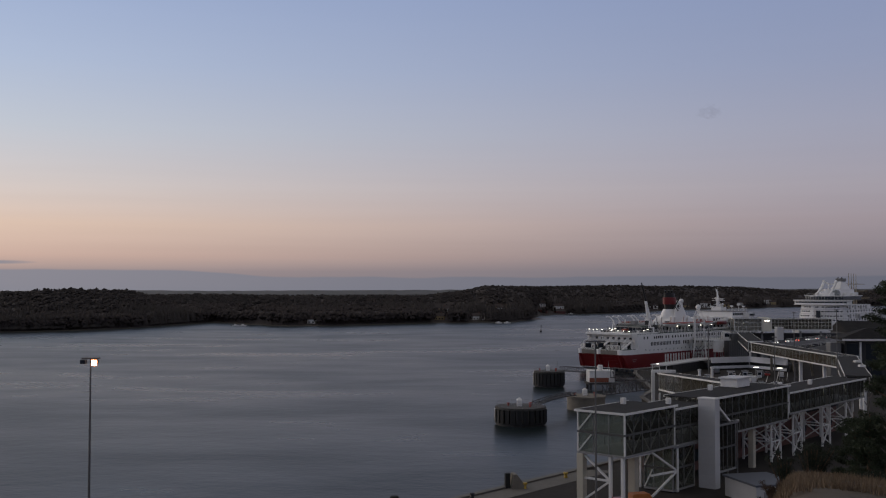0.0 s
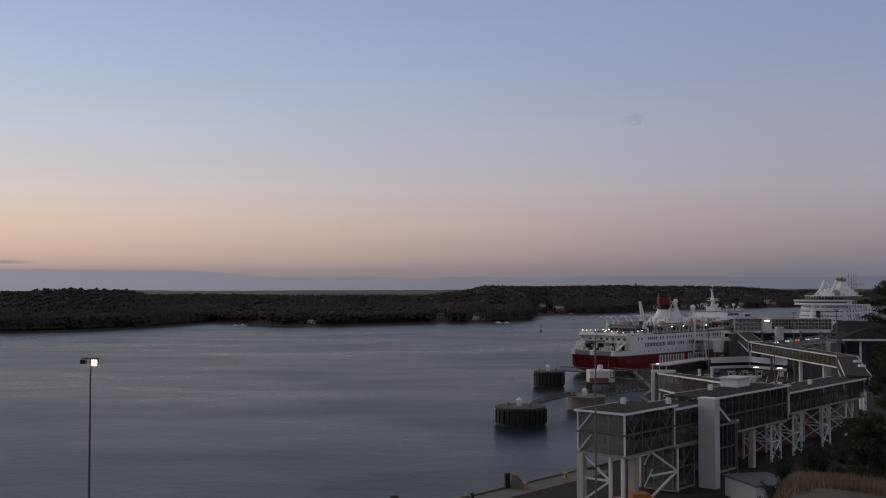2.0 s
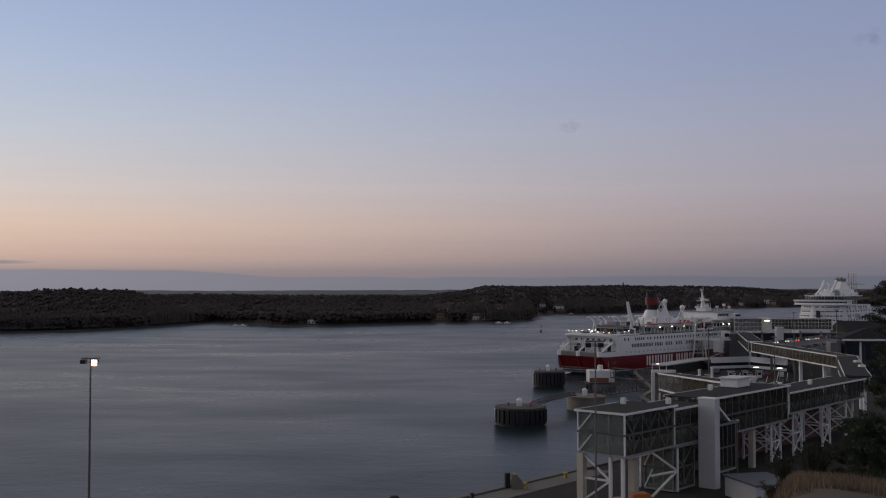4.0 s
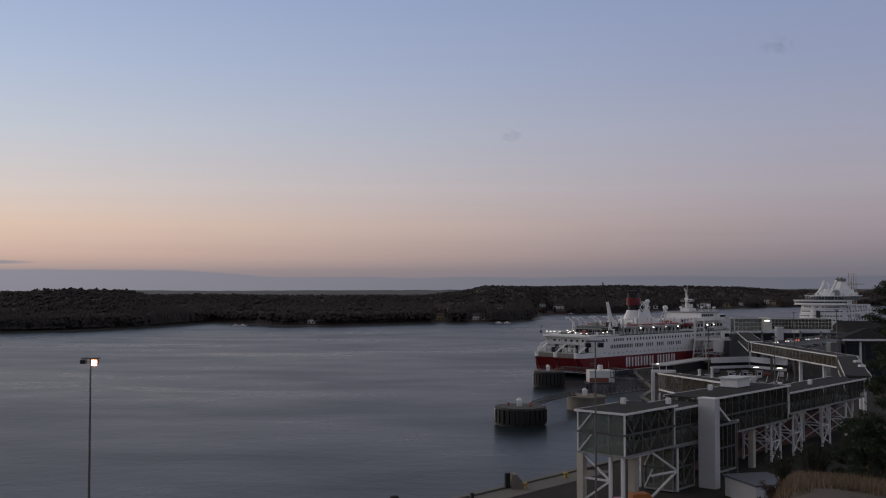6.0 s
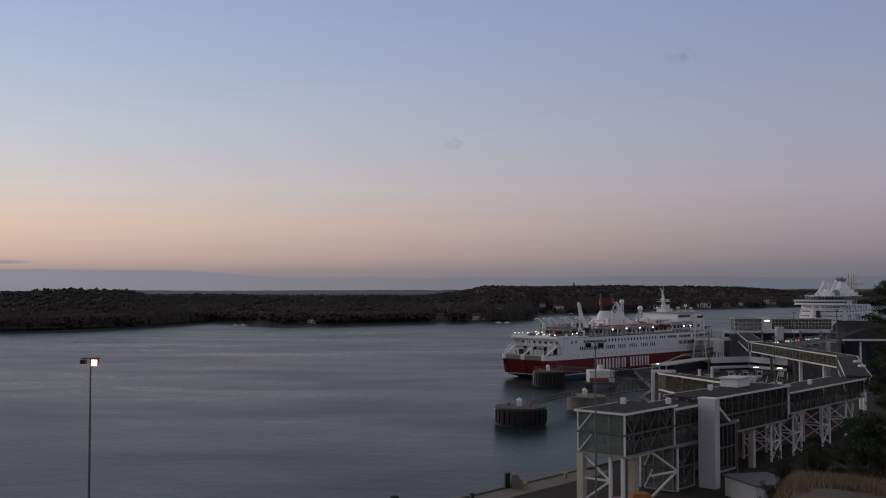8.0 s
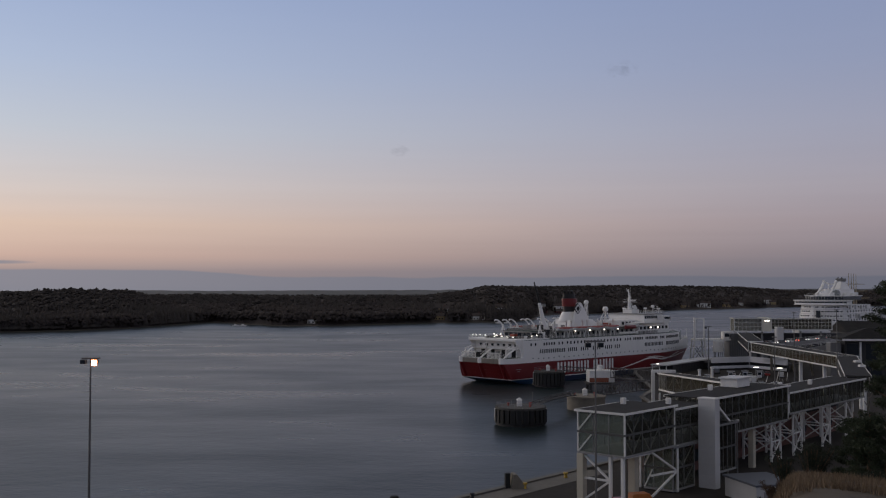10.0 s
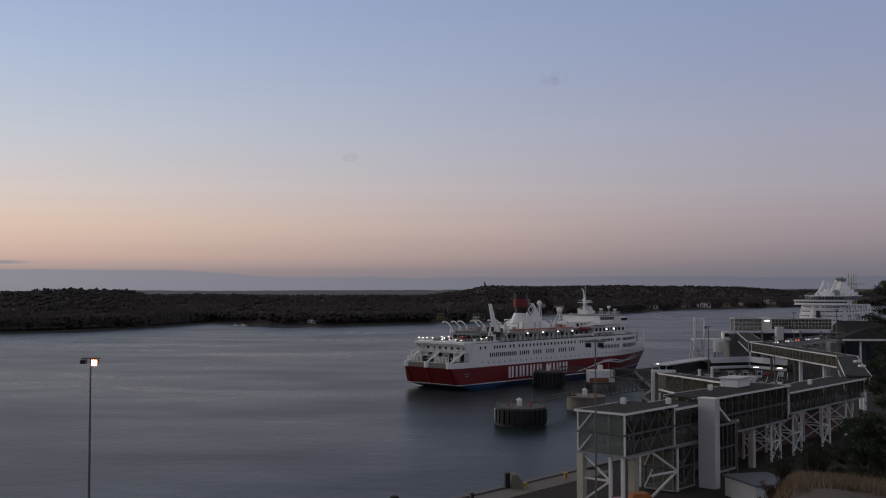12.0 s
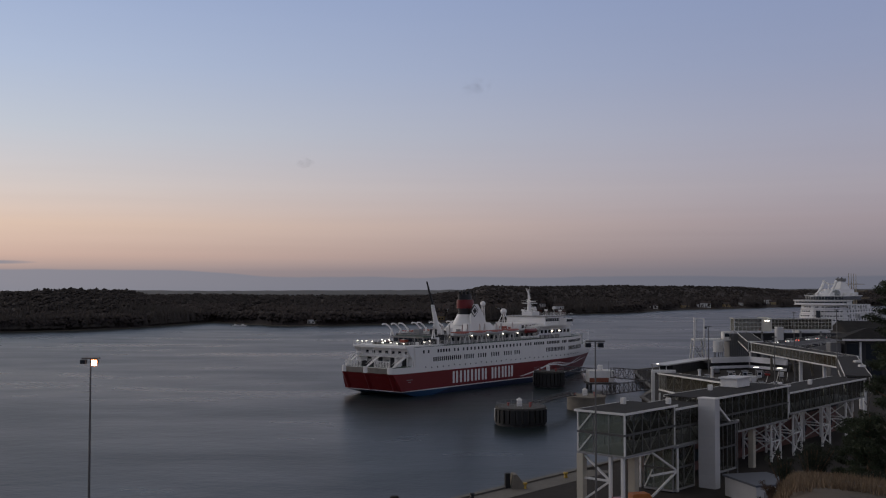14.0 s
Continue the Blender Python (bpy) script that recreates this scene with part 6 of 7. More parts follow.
        shared("mullion", finish(bm_box(B(), -0.1, 0.15, -0.06, 0.06, -1.0, 1.0), "mullion", M_CLAD), s, on_front(-2.5, 10.6, y, 28.0))
    part("sports_deck", bm_prism(B(), bowed(-7, 6.4, -48, 5.0), 29.36, 31.2), M_WHITE, s, "white rounded tier under the fins")
    part("sky_lounge", bm_prism(B(), bowed(-11, 4.6, -46, 5.0), 31.22, 33.0), M_WHITE, s)
    bm = B()
    for k in range(15):
        y = -10.8 + 21.6 * k / 14
        f = on_front(-2.2, 11.0, y, 0)
        x = f.translation.x
        bm_beam(bm, (x, y, 29.35), (x, y, 30.4), 0.08)
        if k:
            bm_beam(bm, last, (x, y, 30.4), 0.09)
        last = (x, y, 30.4)
    part("railing", bm, M_STEEL, s)
    bm = B()
    bmesh.ops.create_uvsphere(bm, u_segments=16, v_segments=10, radius=2.3, matrix=Matrix.Translation((-12, 5.2, 30.4)))
    part("radar_dome", bm, M_DOME, s, "grey glassy dome", smooth=True)
    # swept fins, the crescent between them, and the funnel
    for y in (-4.4, 3.2):
        bm = B()
        prev = None
        for k in range(9):
            t = k / 8
            cur = Vector((-6 - 13 * t, y * (1 - 0.12 * t), 29.6 + 8.4 * t ** 1.5))
            if prev:
                bm_beam(bm, prev, cur, 1.1, 1.9 - 0.7 * t)
            prev = cur
        part("swept_fin", bm, M_WHITE, s, "white swept fin")
    bm = B()
    prev = None
    for k in range(13):
        t = k / 6 - 1
        cur = Vector((-19.5 - 0.8 * t, 3.6 * t - 0.5, 35.9 + 1.9 * t * t - 0.5 * t))
        if prev:
            bm_beam(bm, prev, cur, 1.0, 0.95)
        prev = cur
    part("crescent_beam", bm, M_WHITE, s, "white crescent beam between the fins")
    rings = [[(-24, -3.4, 31.2), (-24, 3.6, 31.2), (-46, 3.6, 31.2), (-46, -3.4, 31.2)], [(-27, -2.2, 34.2), (-27, 2.8, 34.2), (-43, 2.8, 34.2), (-43, -2.2, 34.2)], [(-31, -1.4, 37.6), (-31, 2.2, 37.6), (-38, 2.2, 37.6), (-38, -1.4, 37.6)]]
    part("funnel", bm_tube(B(), rings), M_WHITE, s, "white sloping funnel", bevel=0.3)
    box_part("funnel_top", s, -38.5, -31, -1.5, 2.5, 37.6, 39.4, M_RAMPHOUSE, "dark funnel top", 0.2)
    for x, y in ((-33, -0.5), (-33, 1.6), (-36, 0.5)):
        part("exhaust_pipe", bm_beam(B(), (x, y, 39.3), (x, y, 40.1), 0.7, sides=8), M_BLACK, s)
    part("radar_mast", bm_beam(B(), (-14, 0, 33), (-15, 0, 36.5), 0.5), M_WHITE, s)
    for x, y in ((-9, -4.6), (-20, 7.5), (-34, 7.5)):
        part("deck_house", bm_tube(B(), [disc(x, y, 29.36, 1.4, n=12), disc(x, y, 30.6, 1.3, n=12), disc(x, y, 31.0, 0.7, n=12)]), M_WHITE, s, smooth=True)
    for j in range(5):
        x = -30 - 14 * j
        rings = [[(x + (t - 0.5) * 9, 13.4 + 1.3 * math.sin(math.pi * (0.1 + 0.8 * t)) ** 0.6 * math.cos(a), 17.6 + 1.3 * math.sin(a)) for a in [math.tau * q / 10 for q in range(10)]] for t in [i / 6 for i in range(7)]]
        part("lifeboat", bm_tube(B(), rings), M_CLAD, s, "pale covered lifeboat", smooth=True)


M_DOME = mat("grey_dome_glass", (0.20, 0.22, 0.23), 0.2, var=0.1)
far_ferry()


def tall_ship():
    s = thing("sailing_ship", "four-masted sailing ship with ochre masts and bare yards", "ship", pose(352.0, 880.0, 0, 0, 0, 62))
    rings = []
    for k in range(9):
        t = k / 8
        w = 6.2 * math.sin(math.pi * (0.06 + 0.88 * t)) ** 0.5
        rings.append([(-46 + 92 * t, -w, 7.0 + 2 * (2 * t - 1) ** 2), (-46 + 92 * t, w, 7.0 + 2 * (2 * t - 1) ** 2), (-46 + 92 * t, w * 0.8, -1), (-46 + 92 * t, -w * 0.8, -1)])
    part("hull", bm_tube(B(), rings), M_BLACK, s)
    for x in (-26, -8, 10, 28):
        m = part("mast", bm_tube(B(), [disc(x, 0, 7, 0.5, n=8), disc(x, 0, 30, 0.4, n=8), disc(x, 0, 46, 0.18, n=8)]), M_OCHRE, s, "ochre painted mast")
        for z, half in ((18, 12), (25, 11), (31, 9.5), (37, 7.5)):
            part("yard", bm_beam(B(), (x + 0.6, -half, z), (x + 0.6, half, z), 0.42), M_OCHRE, m)


M_OCHRE = mat("ochre_mast_paint", (0.36, 0.30, 0.20), 0.6, var=0.1)
tall_ship()

# ---- houses on the far shore, and a spar buoy ----
HOUSES = [(-0.128, 26, 8, 5, "white"), (-0.074, 150, 7, 6, "white"), (0.0005, 150, 16, 6, "yellow"), (0.006, 130, 9, 7, "white"), (-0.003, 42, 10, 5, "yellow"), (0.034, 30, 14, 5, "white"), (0.053, 130, 10, 6, "yellow"),
          (0.0565, 120, 8, 6, "white"), (0.0965, 110, 11, 7, "white"), (0.0975, 40, 12, 5, "red"), (0.1125, 60, 15, 8, "white"), (0.114, 22, 14, 4, "red"), (0.205, 50, 14, 5, "white"), (0.2355, 40, 14, 5, "yellow"),
          (0.2545, 36, 24, 8, "white"), (0.277, 46, 16, 6, "yellow"), (0.2905, 70, 9, 6, "white"), (0.3165, 90, 14, 9, "white"), (0.322, 70, 12, 6, "yellow"), (-0.19, 110, 12, 5, "yellow")]
HOUSE_SKIN = {"white": M_HOUSE_WHITE, "red": M_HOUSE_RED, "yellow": M_HOUSE_YELLOW}


def house(u, e, w, h, skin):
    y = table(SHORE, u) + e
    x = u * y
    z = far_ground(x, y)
    tone = {"white": "white", "red": "dark red", "yellow": "ochre"}[skin]
    o = thing("house", tone + " timber house with dark pitched roof by the shore", "house", pose(x, y, z - 0.4, 0, 0, (w * 37) % 40 - 20), "far shore houses")
    w, h, d = w * 0.9, h * 0.9, 7.0
    box_part("wall", o, -w / 2, w / 2, -d / 2, d / 2, 0, h, HOUSE_SKIN[skin])
    r = [(-d / 2 - 0.5, h - 0.1), (d / 2 + 0.5, h - 0.1), (0, h + 3.0)]
    part("roof", bm_tube(B(), [[(-w / 2 - 0.5, a, b) for a, b in r], [(w / 2 + 0.5, a, b) for a, b in r]]), M_TILE, o)
    box_part("chimney", o, 0.8, 1.6, -0.4, 0.4, h + 2.0, h + 3.9, M_BRICK)
    n = max(2, int(w / 3))
    for k in range(n):
        for s in range(max(1, int(h / 3))):
            xx = -w / 2 + w * (k + 0.5) / n
            box_part("window", o, xx - 0.6, xx + 0.6, -d / 2 - 0.06, -d / 2 + 0.05, 1.2 + 2.8 * s, 2.6 + 2.8 * s, M_PORT)


for row in HOUSES:
    house(*row)
spit = part("rock_spit", bm_tube(B(), [disc(0, 0, -1.5, 26, 9, 22), disc(0, 0, 0.2, 24, 7, 22), disc(-2, 1, 1.3, 17, 4.5, 22), disc(-5, 1.5, 2.2, 8, 2.5, 22)]), M_ROCK, smooth=True)
spit.matrix_world = pose(86, 1098, 0, 0, 0, 6)
tagged(spit, "low bare rock spit running out from the shore", kind="structure")


def jetty(x, y, length, turn):
    j = thing("jetty", "pale timber jetty with moored white boats", "jetty", pose(x, y, 0, 0, 0, turn), "far shore jetties")
    box_part("deck", j, 0, length, -1.2, 1.2, 0.7, 1.0, M_QUAY)
    for k in range(5):
        part("pile", bm_beam(B(), (length * (k + 0.5) / 5, 0, -2), (length * (k + 0.5) / 5, 0, 0.7), 0.35, sides=6), M_BARK, j)
    for k in range(2):
        q = length * (0.3 + 0.4 * k)
        boat = thing("motor_boat", "small white motor boat beside a jetty", "boat", pose(x, y, 0, 0, 0, turn) @ pose(q, -2.6, 0), "far shore boats")
        hull = [(-3.2, -0.9), (1.2, -1.0), (3.2, 0), (1.2, 1.0), (-3.2, 0.9)]
        part("hull", bm_tube(B(), [[(a * 0.9, b * 0.8, -0.2) for a, b in hull], [(a, b, 1.0) for a, b in hull]]), M_HOUSE_WHITE, boat)
        box_part("cabin", boat, -1.2, 0.9, -0.7, 0.7, 1.0, 1.9, M_HOUSE_WHITE)
        box_part("windscreen", boat, 0.85, 0.98, -0.6, 0.6, 1.3, 1.8, M_PORT)


for row in ((47, 975, 20, 4), (148, 1312, 22, 3), (-188, 905, 16, 10)):
    jetty(*row)
buoy = thing("spar_buoy", "dark slender spar buoy standing in the water", "buoy", pose(75.0, 786.0, 0))
part("float", bm_tube(B(), [disc(0, 0, -1.5, 0.75, n=10), disc(0, 0, 1.0, 0.75, n=10), disc(0, 0, 1.4, 0.35, n=10)]), M_BLACK, buoy, smooth=True)
part("spar", bm_tube(B(), [disc(0, 0, 1.4, 0.35, n=8), disc(0.3, 0, 4.4, 0.25, n=8)]), M_BLACK, buoy, smooth=True)
bm_top = bm_tube(B(), [disc(0.3, 0, 4.4, 0.6, n=8), disc(0.35, 0, 5.3, 0.1, n=8)])
part("topmark", bm_top, M_BLACK, buoy)


# ---- plants on the near hillside ----
def leaf_cloud(rng, blobs, size, tilt=1.0):
    """Small leaf or needle blades scattered through soft clumps."""
    vs, fs = [], []
    for (cx, cy, cz), (rx, ry, rz), n in blobs:
        for _ in range(n):
            v = Vector((rng.gauss(0, 1), rng.gauss(0, 1), rng.gauss(0, 1)))
            v.normalize()
            q = rng.random() ** 0.45
            p = Vector((cx + v.x * rx * q, cy + v.y * ry * q, cz + v.z * rz * q))
            a = Vector((rng.gauss(0, 1), rng.gauss(0, 1), rng.gauss(0, tilt))).normalized()
            b = a.cross(Vector((rng.gauss(0, 1), rng.gauss(0, 1), rng.gauss(0, 1)))).normalized()
            l, w = size * rng.uniform(0.6, 1.4), size * rng.uniform(0.25, 0.5)
            k = len(vs)
            vs += [tuple(p - a * l * 0.5), tuple(p + b * w * 0.5), tuple(p + a * l * 0.5), tuple(p - b * w * 0.5)]
            fs.append((k, k + 1, k + 2, k + 3))
    return vs, fs


def foliage_part(name, vs, fs, material, parent, label=""):
    me = bpy.data.meshes.new(name)
    me.from_pydata(vs, [], fs)
    me.materials.append(material)
    ob = new(name, me)
    ob.parent = parent
    if label:
        ob["label"] = label
    return ob


def pine(x, y, top, spread, seed, bare=0.35, label="tall Scots pine with ragged dark needle clumps", taper=0.6):
    rng = random.Random(seed)
    z0 = hill_z(x, y) - 0.3
    h = top - z0
    t = thing("pine_tree", label, "tree", pose(x, y, z0), "hillside trees")
    lean = rng.uniform(-0.04, 0.04)
    rings = [disc(lean * z * 1.0 + 0.12 * math.sin(z * 0.7 + seed), 0.1 * math.cos(z * 0.5), z, max(0.03, 0.2 * (1 - z / (h * 1.03))), n=8) for z in np.linspace(0, h * 0.97, 9)]
    part("trunk", bm_tube(B(), rings), M_BARK, t, smooth=True)
    bm = B()
    blobs = []
    for k in range(22):
        f = bare + (1 - bare) * (k / 25)
        z = h * f
        a = k * 2.4 + rng.uniform(-0.5, 0.5)
        r = spread * (1.05 - f) ** taper * rng.uniform(0.55, 1.2) + 0.25
        tip = Vector((lean * z + r * math.cos(a), r * math.sin(a), z + 0.15 * r + rng.uniform(-0.2, 0.3)))
        bm_beam(bm, (lean * z, 0, z - 0.2), tip, 0.06)
        for q in (0.55, 0.8, 1.0):
            c = Vector((lean * z, 0, z - 0.2)).lerp(tip, q)
            s = 0.34 + 0.26 * rng.random()
            blobs.append(((c.x + rng.uniform(-0.2, 0.2), c.y + rng.uniform(-0.2, 0.2), c.z), (s, s, s * 0.6), 190))
    part("branchwork", bm, M_BARK, t)
    vs, fs = leaf_cloud(rng, blobs, 0.17)
    foliage_part("crown", vs, fs, M_NEEDLE, t, "dark green needle clumps")


def shrub(x, y, rx, h, seed, material, label, n=900, size=0.12):
    rng = random.Random(seed)
    z0 = hill_z(x, y) - 0.2
    t = thing("shrub", label, "shrub", pose(x, y, z0), "hillside shrubs")
    bm = B()
    blobs = []
    for k in range(11):
        a = rng.uniform(0, math.tau)
        r = rx * rng.uniform(0.2, 0.95)
        tip = Vector((r * math.cos(a), r * math.sin(a), h * rng.uniform(0.45, 1.0)))
        bm_beam(bm, (0.2 * math.cos(a), 0.2 * math.sin(a), 0), tip, 0.06)
        for q in (0.5, 0.78, 1.0):
            c = tip * q
            s = rx * rng.uniform(0.16, 0.32)
            blobs.append((tuple(c), (s, s, s * 0.8), n // 10))
    part("stem_cluster", bm, M_BARK, t)
    vs, fs = leaf_cloud(rng, blobs, size)
    foliage_part("foliage", vs, fs, material, t)


def bare_tree(x, y, top, seed):
    """A slim leafless sapling."""
    rng = random.Random(seed)
    z0 = hill_z(x, y) - 0.2
    h = top - z0
    t = thing("bare_sapling", "slim leafless birch sapling on the slope", "tree", pose(x, y, z0), "bare saplings")
    part("trunk", bm_tube(B(), [disc(0.1 * math.sin(z), 0, z, max(0.015, 0.09 * (1 - z / h)), n=6) for z in np.linspace(0, h, 7)]), M_BIRCHBARK, t)
    for k in range(12):
        z = h * (0.35 + 0.05 * k)
        a = k * 2.4
        r = 0.9 * (1.15 - z / h) * rng.uniform(0.6, 1.2)
        part("branch", bm_beam(B(), (0, 0, z), (r * math.cos(a), r * math.sin(a), z + r * 0.9), 0.035), M_BIRCHBARK, t)


M_BIRCHBARK = mat("birch_bark", (0.13, 0.11, 0.10), 0.85, var=0.3, scale=3.0)
M_JUNIPER = mat("juniper_needles", (0.022, 0.030, 0.016), 0.85, var=0.3, scale=1.5, island=0.4)
M_TWIGS = mat("brown_twigs", (0.085, 0.055, 0.035), 0.9, var=0.3, scale=1.5, island=0.4)


def build_hill_plants():
    pine(31.75, 70.0, 35.1, 2.2, 3, 0.62, taper=0.3)
    pine(27.9, 64.5, 30.9, 1.5, 5, 0.12, "young Scots pine with dark dense needles")
    pine(30.9, 70.5, 31.6, 1.7, 8, 0.1, "young Scots pine with dark dense needles")
    pine(27.1, 65.5, 26.0, 1.2, 12, 0.05, "small bushy dark pine on the slope")
    pine(29.0, 72.0, 25.4, 1.5, 14, 0.05, "small bushy dark pine on the slope")
    shrub(24.3, 68.0, 1.7, 2.3, 21, M_JUNIPER, "dark green juniper shrub on the slope", 1500)
    shrub(25.6, 61.0, 1.2, 1.2, 22, M_JUNIPER, "low dark juniper shrub in dry grass", 900)
    shrub(22.8, 73.5, 1.5, 2.6, 23, M_JUNIPER, "dark green juniper shrub on the slope", 1500)
    shrub(20.9, 72.0, 1.3, 2.4, 24, M_JUNIPER, "dark bush at the foot of the grassy slope", 1300)
    shrub(22.2, 69.0, 1.0, 1.5, 25, M_TWIGS, "brown leafless bush beside the dry grass", 800)
    shrub(26.9, 74.0, 1.5, 2.3, 27, M_JUNIPER, "tall dark juniper behind the pines", 1500)
    shrub(25.0, 75.5, 1.4, 2.6, 28, M_JUNIPER, "tall dark juniper behind the pines", 1300)
    for x, y, top, sd in ((26.6, 61.5, 27.2, 31), (27.6, 66.5, 28.6, 33)):
        bare_tree(x, y, top, sd)
    # dry grass in tussocks
    rng = random.Random(9)
    vs, fs = [], []
    for _ in range(5200):
        y = rng.uniform(40, 76)
        x = y * rng.uniform(0.30, 0.47)
        if noise.noise((x * 0.35, y * 0.35, 5.0)) < -0.12:
            continue
        z = hill_z(x, y)
        for _ in range(4):
            a = rng.uniform(0, math.tau)
            l = rng.uniform(0.18, 0.5)
            k = len(vs)
            px, py = x + rng.uniform(-0.15, 0.15), y + rng.uniform(-0.15, 0.15)
            vs += [(px, py, z - 0.05), (px + 0.05 * math.cos(a), py + 0.05 * math.sin(a), z - 0.05), (px + 0.3 * math.cos(a + 1) * l, py + 0.3 * math.sin(a + 1) * l, z + l)]
            fs.append((k, k + 1, k + 2))
    me = bpy.data.meshes.new("dry_grass")
    me.from_pydata(vs, [], fs)
    me.materials.append(M_GRASS)
    tagged(new("dry_grass", me), "dry brown grass tussocks on the hillside", "grass", kind="stuff")


build_hill_plants()


# ---- two small wisps of cloud that drift across ----
def wisp_mat():
    m = bpy.data.materials.new("thin_cloud")
    m.use_nodes = True
    nt = m.node_tree
    nt.nodes.remove(nt.nodes["Principled BSDF"])
    tc = nt.nodes.new("ShaderNodeTexCoord")
    sep = nt.nodes.new("ShaderNodeSeparateXYZ")
    nt.links.new(tc.outputs["Generated"], sep.inputs[0])
    dx = node_math(nt, "MULTIPLY", node_math(nt, "SUBTRACT", sep.outputs[0], 0.5), 2.0)
    dz = node_math(nt, "MULTIPLY", node_math(nt, "SUBTRACT", sep.outputs[2], 0.5), 2.0)
    r2 = node_math(nt, "ADD", node_math(nt, "MULTIPLY", dx, dx), node_math(nt, "MULTIPLY", dz, dz))
    fall = node_math(nt, "SUBTRACT", 1.0, r2, True)
    ns = nt.nodes.new("ShaderNodeTexNoise")
    ns.inputs["Scale"].default_value, ns.inputs["Detail"].default_value = 0.035, 5.0
    nt.links.new(tc.outputs["Object"], ns.inputs["Vector"])
    dens = node_math(nt, "MULTIPLY", node_math(nt, "SUBTRACT", ns.outputs["Fac"], 0.40), 2.2, True)
    alpha = node_math(nt, "MULTIPLY", node_math(nt, "MULTIPLY", fall, dens), 0.2, True)
    df = nt.nodes.new("ShaderNodeBsdfDiffuse")
    df.inputs[0].default_value = (0.42, 0.42, 0.46, 1)
    tr = nt.nodes.new("ShaderNodeBsdfTransparent")
    mx = nt.nodes.new("ShaderNodeMixShader")
    nt.links.new(alpha, mx.inputs[0])
    nt.links.new(tr.outputs[0], mx.inputs[1])
    nt.links.new(df.outputs[0], mx.inputs[2])
    nt.links.new(mx.outputs[0], nt.nodes["Material Output"].inputs[0])
    return m


M_WISP = wisp_mat()


def wisp(seed, size):
    rng = random.Random(seed)
    w = thing("cloud_wisp", "small thin grey wisp of evening cloud", "cloud", None, "drifting clouds")
    for k in range(3):
        bm = B()
        cx, cz = (rng.uniform(-0.35, 0.5) * size, rng.uniform(-0.2, 0.2) * size) if k else (0, 0)
        rx, rz = size * rng.uniform(0.5, 0.8), size * rng.uniform(0.28, 0.45)
        n = 8
        grid = [[bm.verts.new((cx + rx * (2 * i / n - 1), 12 * k + 10 * math.sin(i * 0.8 + seed) * math.cos(j * 0.7), cz + rz * (2 * j / n - 1) - 0.25 * rx * (2 * i / n - 1))) for i in range(n + 1)] for j in range(n + 1)]
        for j in range(n):
            for i in range(n):
                bm.faces.new((grid[j][i], grid[j][i + 1], grid[j + 1][i + 1], grid[j + 1][i]))
        part("veil", bm, M_WISP, w, smooth=True)
    return w


WISP_A = wisp(2, 42)
WISP_B = wisp(5, 40)


# ---- woods on the far shore ----
def tree_shape(rng, kind):
    """Vertices and faces of one small far tree of height 1: tiers of ragged boughs, or an uneven bare crown."""
    vs, fs = [], []
    if kind == "spruce":
        tiers = 4
        for k in range(tiers):
            z0 = 0.10 + 0.21 * k
            r = 0.20 * (1 - k / (tiers + 0.4))
            base = len(vs)
            n = 6
            for j in range(n):
                a = math.tau * (j + 0.5 * (k % 2)) / n + rng.uniform(-0.25, 0.25)
                q = r * rng.uniform(0.65, 1.25)
                vs.append((q * math.cos(a), q * math.sin(a), z0 + rng.uniform(-0.04, 0.04)))
            vs.append((rng.uniform(-0.01, 0.01), rng.uniform(-0.01, 0.01), min(1.0, z0 + 0.36)))
            for j in range(n):
                fs.append((base + j, base + (j + 1) % n, base + n))
    else:
        blobs = 5 if kind == "pine" else 6
        for k in range(blobs):
            if kind == "pine":
                c = (rng.uniform(-0.13, 0.13), rng.uniform(-0.13, 0.13), rng.uniform(0.55, 0.88))
                r, f = rng.uniform(0.09, 0.17), 0.7
            else:
                c = (rng.uniform(-0.2, 0.2), rng.uniform(-0.2, 0.2), rng.uniform(0.35, 0.8))
                r, f = rng.uniform(0.12, 0.2), 1.1
            base = len(vs)
            for dx, dy, dz in ((1, 0, 0), (0, 1, 0), (-1, 0, 0), (0, -1, 0), (0, 0, 1), (0, 0, -1)):
                q = r * rng.uniform(0.6, 1.35)
                vs.append((c[0] + dx * q, c[1] + dy * q, c[2] + dz * q * f))
            for a in range(4):
                b = (a + 1) % 4
                fs += [(base + a, base + b, base + 4), (base + b, base + a, base + 5)]
        base = len(vs)
        for j in range(3):
            a = math.tau * j / 3
            vs.append((0.018 * math.cos(a), 0.018 * math.sin(a), -0.05))
        vs.append((0, 0, 0.8))
        fs += [(base, base + 1, base + 3), (base + 1, base + 2, base + 3), (base + 2, base, base + 3)]
    return np.array(vs), fs


